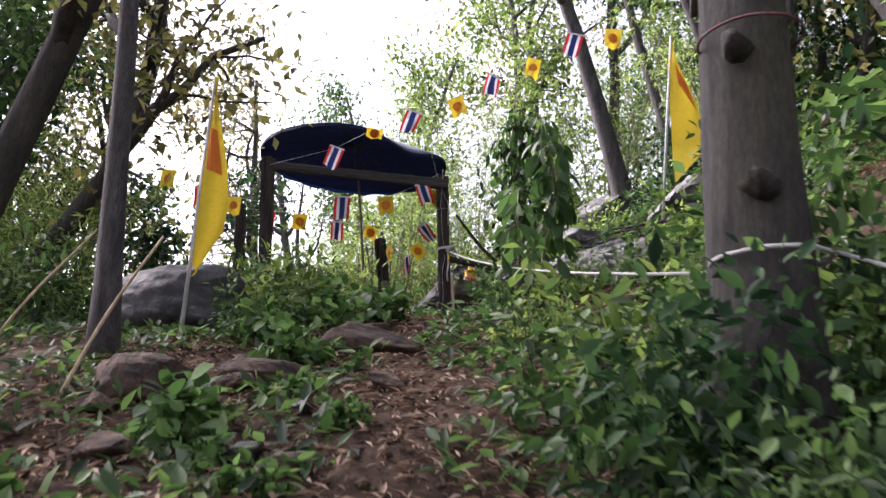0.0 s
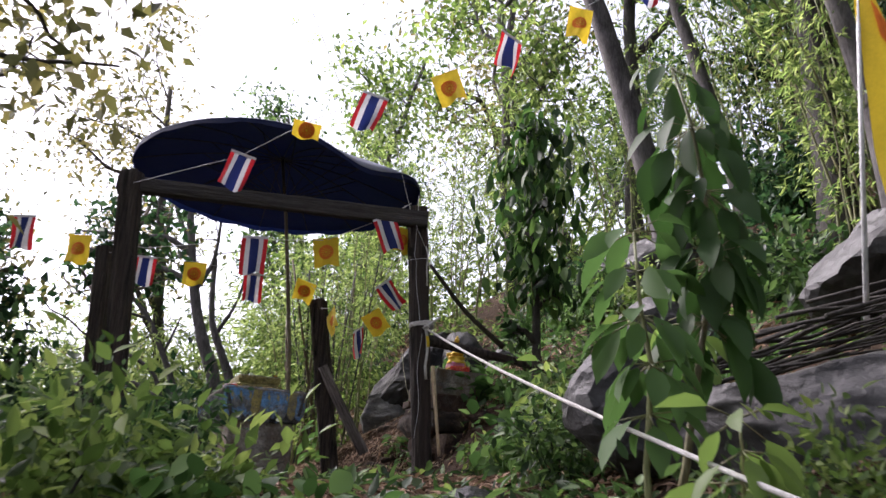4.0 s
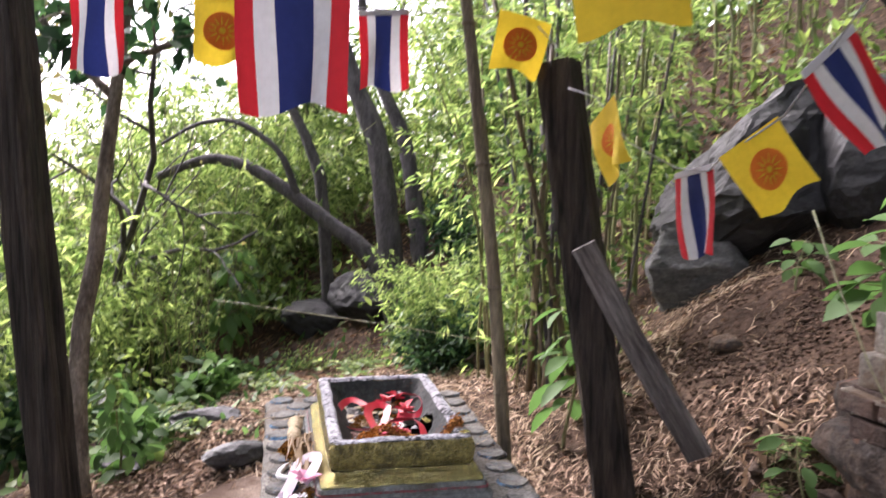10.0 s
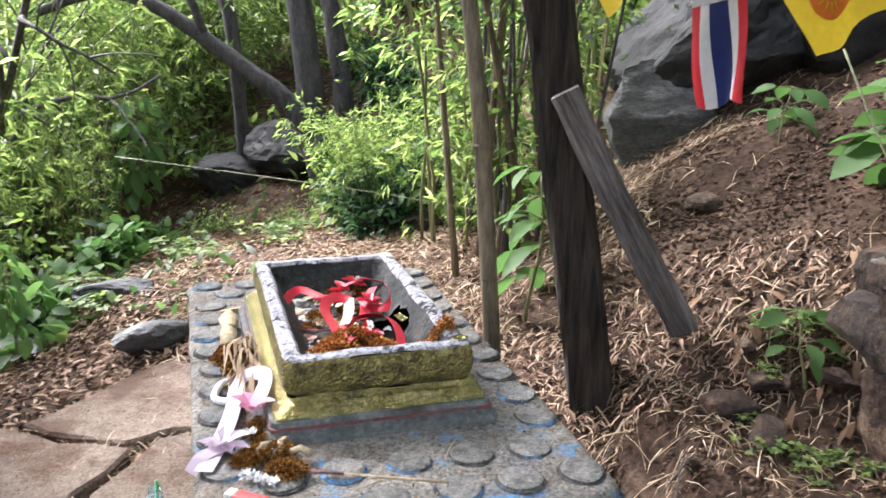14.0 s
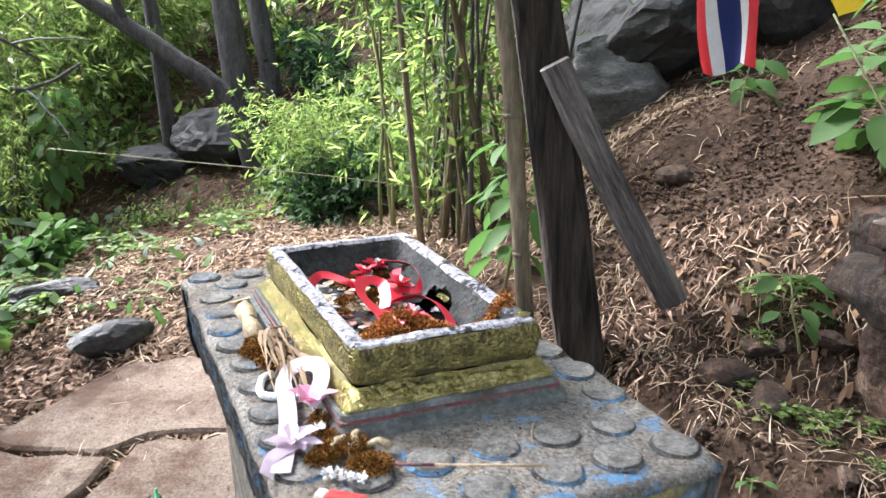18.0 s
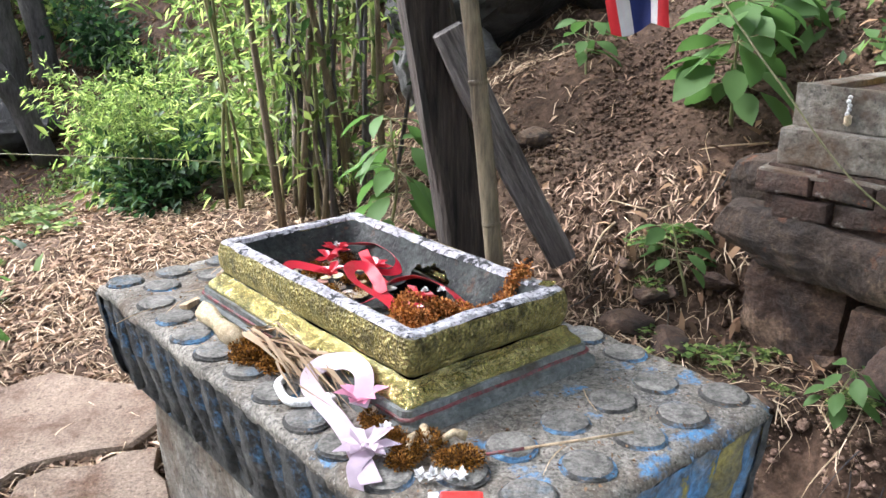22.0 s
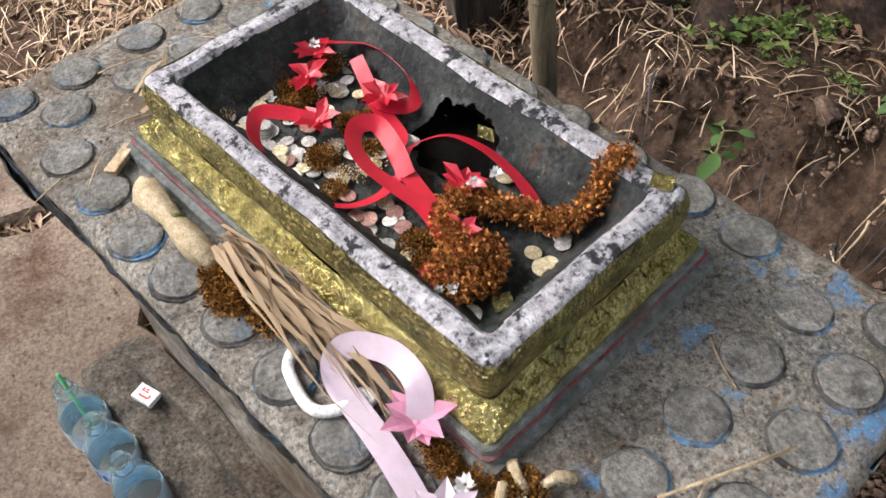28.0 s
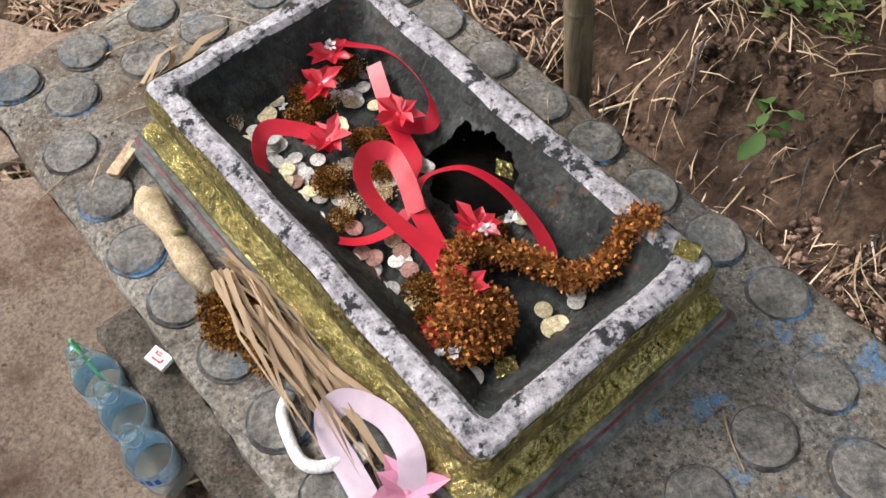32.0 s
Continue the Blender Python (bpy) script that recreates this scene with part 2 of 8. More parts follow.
patch(CONC, (0.115, 0.082, 0.055), 6, 0.58, 0.10)
patch(CONC, (0.09, 0.25, 0.46), 13, 0.60, 0.05, ("Y", 0.1, -0.7))
patch(CONC, (0.055, 0.05, 0.045), 130, 0.61, 0.05)
patch(CONC, (0.36, 0.345, 0.31), 150, 0.62, 0.04)
CRUMB = surface("soil_crumbs", (0.046, 0.030, 0.021), (0.135, 0.089, 0.063), 30, 0.95, 0.5, 60, world_space=True, spec=0.1)
DUST = surface("pale_dusty_earth", (0.16, 0.10, 0.075), (0.34, 0.235, 0.18), 30, 0.95, 0.5, 60, world_space=True, spec=0.1)
VINELEAF = leafy("vine_leaf", (0.012, 0.0315, 0.0105), (0.0315, 0.0713, 0.021), (0.075, 0.131, 0.0375), 0.4, 0.55, 0.25)
BOSS = surface("cement_boss", (0.10, 0.097, 0.09), (0.29, 0.28, 0.255), 30, 0.85, 0.8, 60, (0.12, 0.17, 0.22), 9, world_space=True, stain=0.6)
BOSSEDGE = surface("dark_boss_edge", (0.03, 0.03, 0.03), (0.13, 0.125, 0.115), 22, 0.9, 0.6, 60, (0.12, 0.30, 0.52), 11, world_space=True, stain=0.56)
# worn side cement, darkened in its colour for the weaker light there
PETALGREY = surface("shaded_worn_petal_cement", (0.03, 0.031, 0.032), (0.125, 0.124, 0.118), 10, 0.85, 1.0, 40, (0.07, 0.075, 0.078), 6.5, world_space=True, stain=0.53, spec=0.3)
patch(PETALGREY, (0.10, 0.24, 0.44), 11, 0.66, 0.05)
patch(PETALGREY, (0.30, 0.25, 0.10), 9, 0.70, 0.04)
patch(PETALGREY, (0.02, 0.02, 0.02), 16, 0.62, 0.06)
CONCWARM = surface("warm_concrete", (0.15, 0.138, 0.115), (0.33, 0.308, 0.268), 11, 0.9, 0.6, 45, (0.0967, 0.0893, 0.0818), 3.0, world_space=True, spec=0.3)
patch(CONCWARM, (0.11, 0.075, 0.05), 5, 0.53, 0.10)
patch(CONCWARM, (0.05, 0.045, 0.04), 60, 0.62, 0.05)
STEPCEMENT = surface("brown_grey_step_cement", (0.06, 0.052, 0.042), (0.19, 0.165, 0.135), 14, 0.9, 0.8, 50, (0.075, 0.052, 0.038), 5, world_space=True, spec=0.25, grain=0.8, gscale=120)
patch(STEPCEMENT, (0.10, 0.16, 0.18), 14, 0.68, 0.05)
SLAB = surface("tan_paving_stone", (0.165, 0.122, 0.092), (0.29, 0.23, 0.182), 7, 0.9, 0.5, 35, (0.109, 0.0657, 0.0438), 3.2, vary=0.08, world_space=True, spec=0.2, grain=0.6, gscale=110)
PETALBLUE = surface("faded_blue_petal_paint", (0.10, 0.11, 0.12), (0.26, 0.27, 0.27), 12, 0.85, 0.8, 40, (0.13, 0.32, 0.60), 7, world_space=True, stain=0.50, spec=0.3)
patch(PETALBLUE, (0.05, 0.05, 0.05), 18, 0.64, 0.05)
patch(PETALBLUE, (0.55, 0.46, 0.12), 9, 0.66, 0.04)
patch(SLAB, (0.085, 0.052, 0.036), 3.5, 0.56, 0.08)
patch(SLAB, (0.06, 0.04, 0.03), 40, 0.63, 0.05)
PETALYELLOW = surface("faded_yellow_petal_paint", (0.24, 0.208, 0.104), (0.4, 0.336, 0.096), 14, 0.85, 0.6, 40, (0.128, 0.132, 0.132), 8, world_space=True, stain=0.5, spec=0.3)
RIMWHITE = surface("peeling_white_paint", (0.40, 0.39, 0.43), (0.66, 0.65, 0.69), 14, 0.8, 0.8, 60, (0.028, 0.03, 0.036), 90, world_space=True, stain=0.565, spec=0.3)
patch(RIMWHITE, (0.03, 0.032, 0.036), 24, 0.565, 0.02)
patch(RIMWHITE, (0.20, 0.03, 0.03), 13, 0.69, 0.03)
# near-black colour standing in for the shade inside the basin's hole
CAVITY = surface("hollow_shade_black", (0.004, 0.0035, 0.003), (0.010, 0.009, 0.008), 12, 0.95, 0.5, 30, spec=0.05)
BASINDARK = surface("dark_basin_paint", (0.0075, 0.0098, 0.0098), (0.043, 0.052, 0.049), 16, 0.7, 0.6, 45, (0.085, 0.091, 0.085), 9, world_space=True, stain=0.57, grain=0.7)
patch(BASINDARK, (0.12, 0.055, 0.03), 17, 0.63, 0.05)
patch(BASINDARK, (0.008, 0.009, 0.010), 26, 0.56, 0.05)
patch(BASINDARK, (0.20, 0.20, 0.19), 60, 0.66, 0.03)
GOLD = surface("gold_leaf", (0.34, 0.28, 0.08), (0.88, 0.77, 0.36), 45, 0.22, 1.0, 110, (0.20, 0.19, 0.10), 18, metal=0.85, world_space=True, stain=0.6)
flaked(GOLD, 150, 0.9)
MOSSGOLD = surface("worn_gold_band", (0.20, 0.17, 0.06), (0.66, 0.56, 0.23), 70, 0.3, 0.9, 120, (0.16, 0.14, 0.07), 22, metal=0.7, world_space=True, stain=0.56)
patch(MOSSGOLD, (0.22, 0.05, 0.02), 55, 0.68, 0.03)
flaked(MOSSGOLD, 170, 1.0)
GREENGREY = surface("grey_green_plinth_paint", (0.075, 0.088, 0.085), (0.19, 0.20, 0.19), 16, 0.75, 0.5, 45, (0.30, 0.34, 0.36), 7, world_space=True, stain=0.64)
patch(GREENGREY, (0.06, 0.05, 0.035), 9, 0.62, 0.07)
REDLINE = surface("faded_red_line_paint", (0.15, 0.035, 0.04), (0.24, 0.075, 0.08), 25, 0.8, 0.3, 60, (0.11, 0.115, 0.11), 45, world_space=True, stain=0.52)
BROWNROCK = surface("weathered_brown_rock", (0.024, 0.0165, 0.0125), (0.088, 0.062, 0.046), 7, 0.85, 1.0, 18, (0.27, 0.195, 0.13), 3.4, world_space=True, stain=0.61, grain=0.6, gscale=80)
patch(BROWNROCK, (0.02, 0.018, 0.017), 5, 0.56, 0.08)
patch(BROWNROCK, (0.15, 0.062, 0.03), 9, 0.64, 0.06)
BRICK = surface("old_brick", (0.030, 0.019, 0.0145), (0.085, 0.048, 0.034), 14, 0.9, 0.8, 40, (0.0572, 0.0528, 0.0462), 7, vary=0.25, world_space=True)
patch(BRICK, (0.30, 0.10, 0.045), 9, 0.66, 0.04)
patch(BRICK, (0.22, 0.205, 0.18), 13, 0.65, 0.04)
NAVY = cloth("navy_umbrella_fabric", (0.006, 0.012, 0.055), 0.22, 0.75)
PALECLOTH = cloth("sun_bleached_fabric", (0.34, 0.36, 0.44), 0.4, 0.8)
RED = cloth("flag_red", (0.558, 0.0225, 0.0315))
WHITE = cloth("flag_white", (0.663, 0.654, 0.68))
BLUE = cloth("flag_blue", (0.0165, 0.0263, 0.128))
YELLOW = cloth("flag_yellow", (0.76, 0.545, 0.035))
ORANGE = cloth("flag_orange", (0.78, 0.22, 0.03))
RIBBON = cloth("red_satin_ribbon", (0.66, 0.016, 0.045), 0.15, 0.36, spec=0.9)
PINKRIB = cloth("pale_pink_ribbon", (0.63, 0.52, 0.61), 0.25, 0.3, spec=0.5)
PINK = cloth("pink_bow", (0.80, 0.36, 0.52), 0.25, 0.4)
ROPE = surface("white_rope", (0.468, 0.451, 0.425), (0.663, 0.654, 0.637), 60, 0.85, 0.6, 160, spec=0.2)
STRING = surface("pale_string", (0.357, 0.357, 0.374), (0.527, 0.527, 0.544), 60, 0.8, 0.2, 90)
DRYFLOWER = leafy("dried_jasmine", (0.13, 0.04, 0.01), (0.33, 0.12, 0.032), (0.60, 0.28, 0.09), 0.15, 0.8, 0.2)
MARIGOLD = leafy("rotten_marigold", (0.05, 0.021, 0.006), (0.15, 0.066, 0.015), (0.36, 0.175, 0.035), 0.1, 0.9, 0.15)
PLASTICWHITE = surface("white_plastic", (0.70, 0.70, 0.70), (0.80, 0.80, 0.80), 30, 0.4, 0.1, 80)
PALEFLOWER = surface("pale_dry_flower", (0.42, 0.32, 0.19), (0.62, 0.52, 0.36), 60, 0.8, 0.5, 100)
PALEWOOD = surface("dry_stalk", (0.34, 0.24, 0.14), (0.58, 0.46, 0.31), 30, 0.75, 0.5, 70, stretch=(1, 1, 0.15))
SILVER = surface("coin_silver", (0.42, 0.41, 0.38), (0.74, 0.73, 0.70), 80, 0.35, 0.35, 160, metal=0.2, vary=0.35)
BRASS = surface("coin_brass", (0.52, 0.44, 0.25), (0.80, 0.72, 0.50), 80, 0.35, 0.35, 160, metal=0.2, vary=0.3)
REDPLASTIC = surface("red_plastic", (0.55, 0.03, 0.03), (0.68, 0.05, 0.045), 20, 0.4, 0.1)
GOLDPAINT = surface("gold_statue_paint", (0.62, 0.38, 0.03), (0.82, 0.56, 0.08), 12, 0.35, 0.15, 40, metal=0.6)
LEAF = leafy("leaf_green", (0.018, 0.0408, 0.0142), (0.049, 0.0979, 0.03074), (0.122, 0.192, 0.0651))
LEAFDARK = leafy("leaf_dark", (0.010, 0.026, 0.012), (0.024, 0.058, 0.024), (0.055, 0.105, 0.0408), 0.35, 0.6, 0.2)
LEAFLIGHT = leafy("leaf_light", (0.0524, 0.0972, 0.02431), (0.12, 0.187, 0.05343), (0.224, 0.284, 0.08749), 0.45)
BAMBOOLEAF = leafy("bamboo_leaf", (0.06, 0.108, 0.03), (0.165, 0.24, 0.075), (0.31, 0.375, 0.135), 0.55)
DRYLEAF = leafy("olive_leaf", (0.0578, 0.063, 0.0231), (0.126, 0.131, 0.0473), (0.252, 0.221, 0.084), 0.35)
BROADLEAF = leafy("broad_leaf", (0.034, 0.076, 0.0234), (0.072, 0.14, 0.0442), (0.13, 0.215, 0.0715), 0.4, 0.6, 0.22)


# ---- mesh helpers ----
def solid(name, verts, faces, material, parent=None, label="", smooth=False):
    """One mesh object from vertex rows and faces of one size (or a list of mixed faces)."""
    me = bpy.data.meshes.new(name)
    if isinstance(faces, np.ndarray):
        verts = np.asarray(verts, np.float32)
        k = faces.shape[1]
        me.vertices.add(len(verts))
        me.vertices.foreach_set("co", verts.ravel())
        me.loops.add(faces.size)
        me.loops.foreach_set("vertex_index", faces.astype(np.int32).ravel())
        me.polygons.add(len(faces))
        me.polygons.foreach_set("loop_start", np.arange(0, faces.size, k, dtype=np.int32))
        me.update(calc_edges=True)
    else:
        me.from_pydata([tuple(v) for v in verts], [], faces)
        me.update()
    for f in (material if isinstance(material, (list, tuple)) else [material]):
        me.materials.append(f)
    if smooth:
        me.polygons.foreach_set("use_smooth", np.ones(len(me.polygons), dtype=bool))
    ob = new(name, me)
    if parent is not None:
        ob.parent = parent
    if label:
        ob["label"] = label
    return ob


def part(name, bm, material, parent=None, label="", smooth=False):
    me = bpy.data.meshes.new(name)
    bmesh.ops.recalc_face_normals(bm, faces=bm.faces[:])
    bm.to_mesh(me)
    bm.free()
    for f in (material if isinstance(material, (list, tuple)) else [material]):
        me.materials.append(f)
    if smooth:
        me.polygons.foreach_set("use_smooth", np.ones(len(me.polygons), dtype=bool))
    ob = new(name, me)
    if parent is not None:
        ob.parent = parent
    if label:
        ob["label"] = label
    return ob


def empty(name, label, category, group="", m=None):
    ob = tagged(new(name), label, category, group)
    if m is not None:
        ob.matrix_world = m
    return ob


def tube_data(points, radii, sides=8, rough=0.0, seed=0):
    """Vertices and quads of a tapered tube along points."""
    rng = np.random.default_rng(seed)
    p = np.asarray(points, float)
    r = np.broadcast_to(np.asarray(radii, float), (len(p),))
    d = np.gradient(p, axis=0)
    d /= np.linalg.norm(d, axis=1, keepdims=True) + 1e-9
    ref = np.array([0.0, 0.0, 1.0]) if abs(d[:, 2]).mean() < 0.8 else np.array([1.0, 0.0, 0.0])
    a = np.cross(d, ref)
    a /= np.linalg.norm(a, axis=1, keepdims=True) + 1e-9
    b = np.cross(d, a)
    th = np.linspace(0, 2 * np.pi, sides, endpoint=False)
    wob = 1 + rough * rng.normal(size=(len(p), sides)) + rough * 1.5 * rng.normal(size=sides)
    ring = a[:, None] * np.cos(th)[None, :, None] + b[:, None] * np.sin(th)[None, :, None]
    v = (p[:, None] + ring * (r[:, None] * wob)[..., None]).reshape(-1, 3)
    i, j = np.meshgrid(np.arange(len(p) - 1), np.arange(sides), indexing="ij")
    k = (j + 1) % sides
    f = np.stack([i * sides + j, i * sides + k, (i + 1) * sides + k, (i + 1) * sides + j], -1).reshape(-1, 4)
    n = len(v)
    v = np.vstack([v, p[0], p[-1]])
    e0 = np.stack([np.full(sides, n), (np.arange(sides) + 1) % sides, np.arange(sides), np.full(sides, n)], -1)
    top = (len(p) - 1) * sides
    e1 = np.stack([np.full(sides, n + 1), top + np.arange(sides), top + (np.arange(sides) + 1) % sides, np.full(sides, n + 1)], -1)
    caps = [tuple(q[:3]) for q in np.vstack([e0, e1]).tolist()]
    return v, [tuple(q) for q in f.tolist()] + caps


def tube(name, points, radii, material, parent=None, label="", sides=8, rough=0.0, seed=0, smooth=True):
    v, f = tube_data(points, radii, sides, rough, seed)
    return solid(name, v, f, material, parent, label, smooth)


def tubes(name, paths, radii, material, parent=None, label="", sides=5):
    """Many thin tubes joined into one mesh."""
    vs, fs, n = [], [], 0
    for pts, r in zip(paths, radii):
        v, f = tube_data(pts, r, sides)
        vs.append(v)
        fs += [tuple(i + n for i in q) for q in f]
        n += len(v)
    return solid(name, np.vstack(vs), fs, material, parent, label, True)


def box(bm, x0, x1, y0, y1, z0, z1, bevel=0.0, jitter=0.0, seed=0):
    """A box added to bm, with bevelled, slightly uneven edges."""
    rng = random.Random(seed)
    vs = [bm.verts.new((x + rng.uniform(-jitter, jitter), y + rng.uniform(-jitter, jitter), z + rng.uniform(-jitter, jitter)))
          for z in (z0, z1) for y in (y0, y1) for x in (x0, x1)]
    fs = [bm.faces.new([vs[i] for i in q]) for q in ((0, 2, 3, 1), (4, 5, 7, 6), (0, 1, 5, 4), (2, 6, 7, 3), (0, 4, 6, 2), (1, 3, 7, 5))]
    if bevel:
        bmesh.ops.bevel(bm, geom=list({e for f in fs for e in f.edges}), offset=bevel, segments=2, affect="EDGES", profile=0.6)
    return bm


# leaf templates: x across, y along, z up; faces as triangles
SMALL = (np.array([(0, 0, 0), (0.5, 0.42, 0.1), (0, 1, -0.06), (-0.5, 0.42, 0.1)]), np.array([(0, 1, 2), (0, 2, 3)]))
LARGE = (np.array([(0, 0, 0), (0.36, 0.22, 0.05), (0.5, 0.5, 0.03), (0.34, 0.78, -0.06), (0, 1.0, -0.2), (-0.34, 0.78, -0.06), (-0.5, 0.5, 0.03),
                   (-0.36, 0.22, 0.05), (0, 0.3, 0.0), (0, 0.68, -0.07)]),
         np.array([(0, 1, 8), (1, 2, 8), (2, 9, 8), (2, 3, 9), (3, 4, 9), (4, 5, 9), (5, 6, 9), (6, 8, 9), (6, 7, 8), (7, 0, 8)]))
MID = (np.array([(0, 0, 0), (0.36, 0.24, 0.05), (0.46, 0.52, 0.05), (0.22, 0.82, -0.02), (0, 1.04, -0.10), (-0.22, 0.82, -0.02), (-0.46, 0.52, 0.05), (-0.36, 0.24, 0.05), (0, 0.5, -0.04)]),
       np.array([(0, 1, 8), (1, 2, 8), (2, 3, 8), (3, 4, 8), (4, 5, 8), (5, 6, 8), (6, 7, 8), (7, 0, 8)]))
BLADE = (np.array([(0.5, 0, 0), (0.4, 0.5, 0.12), (0, 1, 0.0), (-0.4, 0.5, 0.12), (-0.5, 0, 0)]), np.array([(0, 1, 4), (1, 3, 4), (1, 2, 3)]))


def leaves_data(template, pos, ahead, width, length, rng, roll=0.6):
    """Leaf copies at pos, pointing along ahead."""
    tv, tf = template
    n = len(pos)
    a = ahead / (np.linalg.norm(ahead, axis=1, keepdims=True) + 1e-9)
    up = np.array([0, 0, 1.0]) + rng.normal(size=(n, 3)) * roll
    s = np.cross(a, up)
    s /= np.linalg.norm(s, axis=1, keepdims=True) + 1e-9
    u = np.cross(s, a)
    w = np.broadcast_to(width, (n,))[:, None, None]
    ln = np.broadcast_to(length, (n,))[:, None, None]
    v = pos[:, None] + tv[None, :, :1] * w * s[:, None] + tv[None, :, 1:2] * ln * a[:, None] + tv[None, :, 2:] * ln * u[:, None]
    f = tf[None] + (np.arange(n) * len(tv))[:, None, None]
    return v.reshape(-1, 3), f.reshape(-1, 3)


def leaves(name, template, pos, ahead, width, length, material, parent=None, label="", seed=0, roll=0.6):
    v, f = leaves_data(template, np.asarray(pos, float), np.asarray(ahead, float), width, length, np.random.default_rng(seed), roll)
    return solid(name, v, f, material, parent, label, smooth=len(template[0]) > 5)


def smooth_path(pts, n=6):
    """Catmull-Rom through points."""
    p = np.array(pts, float)
    p = np.vstack([2 * p[0] - p[1], p, 2 * p[-1] - p[-2]])
    out = []
    for i in range(1, len(p) - 2):
        for t in np.linspace(0, 1, n, endpoint=False):
            a, b, c, d = p[i - 1:i + 3]
            out.append(0.5 * (2 * b + (c - a) * t + (2 * a - 5 * b + 4 * c - d) * t * t + (3 * b - a - 3 * c + d) * t ** 3))
    out.append(p[-2])
    return np.array(out)


# ---- the lie of the land ----
def bend(t, rows):
    return np.interp(t, [r[0] for r in rows], [r[1] for r in rows])


TRAIL = ((-60, -14), (-20, -7), (-8, -3.2), (-3, -1.35), (-0.75, -0.52), (1, 0.15), (2.2, 0.6), (4.8, 1.52), (6.2, 2.02), (7.2, 2.22), (8.2, 2.33), (9.3, 2.34),
         (10.7, 2.30), (11.2, 2.37), (11.6, 2.43), (12.2, 2.57), (13, 2.70), (13.6, 2.70), (14.8, 2.62), (15.4, 2.66), (16.2, 2.92), (18, 3.35), (20, 3.45), (24, 3.3), (30, 3.0), (60, 1.5), (400, -6))
TOE = ((-60, 4), (-2, 3.0), (3, 2.2), (5, 1.7), (7, 1.35), (9, 1.0), (10.4, 0.65), (11.0, 0.3), (11.5, -0.1), (12, -0.5), (12.35, -0.7), (12.9, -0.9), (13.3, -0.8), (13.8, -0.9), (14.4, -1.5), (18, -3.4), (30, -6), (60, -10))
STEEP = ((-60, 0.3), (2, 0.34), (6, 0.42), (9, 0.5), (11, 0.7), (11.8, 0.72), (12.6, 0.58), (13.4, 0.6), (14.5, 0.7), (20, 0.6), (60, 0.4))
LEFTEDGE = ((-60, -6), (0, -2.2), (4, -1.6), (8, -2.6), (12, -3.4), (16, -4.2), (30, -6), (60, -8))


def land(x, y):
    """Ground height."""
    x, y = np.asarray(x, float), np.asarray(y, float)
    z = sum(bend(y + o, TRAIL) for o in (-0.5, -0.25, 0, 0.25, 0.5)) / 5
    d = x - bend(y, TOE)
    up = np.log1p(np.exp(np.clip(d / 0.18, -40, 40))) * 0.18 * bend(y, STEEP)
    z = z + 16 * (1 - np.exp(-up / 16))
    e = bend(y, LEFTEDGE) - x
    down = np.log1p(np.exp(np.clip(e / 0.4, -40, 40))) * 0.4 * 0.33
    z = z - 14 * (1 - np.exp(-down / 14))
    lean = np.log1p(np.exp(np.clip((-1.3 - x) / 0.3, -40, 40))) * 0.3 * 0.16
    z = z - np.minimum(lean, 0.5) * np.clip((y - 11.2) / 1.2, 0, 1) * np.clip((17 - y) / 2, 0, 1)
    # earth cut beside the pedestal, with a shelf of soil above it
    a, b = 0.8886 * (x + 0.942) + 0.4586 * (y - 10.566), -0.4586 * (x + 0.942) + 0.8886 * (y - 10.566)
    z = z - 0.14 * np.exp(-(((a - 0.72) / 0.30) ** 4 + ((b - 0.0) / 0.62) ** 4))
    edge = 1.07 + 0.30 * np.clip(0.2 - b, 0, 1) + 0.03 * np.sin(19 * b) + 0.015 * np.sin(43 * b + 1)
    s = np.clip((a - edge + 0.16) / 0.2, 0, 1)
    shelf = 2.2 + 0.44 * s * s * (3 - 2 * s) - 3.0 * np.maximum(0, np.abs(b - 0.05) - 0.62) ** 2 - 0.6 * np.maximum(0, a - 1.6)
    z = np.where(shelf > z, shelf, z)
    z = z + 0.45 * np.exp(-(((x - 1.08) / 0.34) ** 2 + ((y - 10.6) / 0.42) ** 2))
    z = z - 0.11 * np.exp(-(((x - 0.5) / 0.4) ** 2 + ((y - 13.5) / 0.4) ** 2))
    far = np.clip((np.hypot(x, y - 6) - 2) / 10, 0, 1)
    wave = 0.035 * np.sin(2.1 * x + 0.7 * y) * np.sin(1.7 * y - 0.9 * x) + 0.02 * np.sin(5.3 * x + 1.1) * np.sin(4.7 * y + 2.0)
    flat = np.exp(-(((x + 0.9) / 1.3) ** 2 + ((y - 10.6) / 1.6) ** 2) ** 2)
    return z + wave * (1 - flat) * (1 + far) + far * 0.25 * np.sin(0.6 * x + 1.3) * np.sin(0.5 * y)


def h(x, y):
    return float(land(x, y))


def spread(n, x0, x1, y0, y1, rng, keep=None):
    """Random places on the ground, with those that keep(x, y) refuses left out."""
    x, y = rng.uniform(x0, x1, n), rng.uniform(y0, y1, n)
    if keep is not None:
        ok = keep(x, y)
        x, y = x[ok], y[ok]
    return np.stack([x, y, land(x, y)], -1)


def trail_x(y):
    return bend(y, ((-3, 2.2), (-0.75, 1.8), (1, 1.35), (2.2, 1.3), (4.8, 0.9), (6.2, 0.53), (8, 0.15), (9, -0.7), (10, -1.6)))


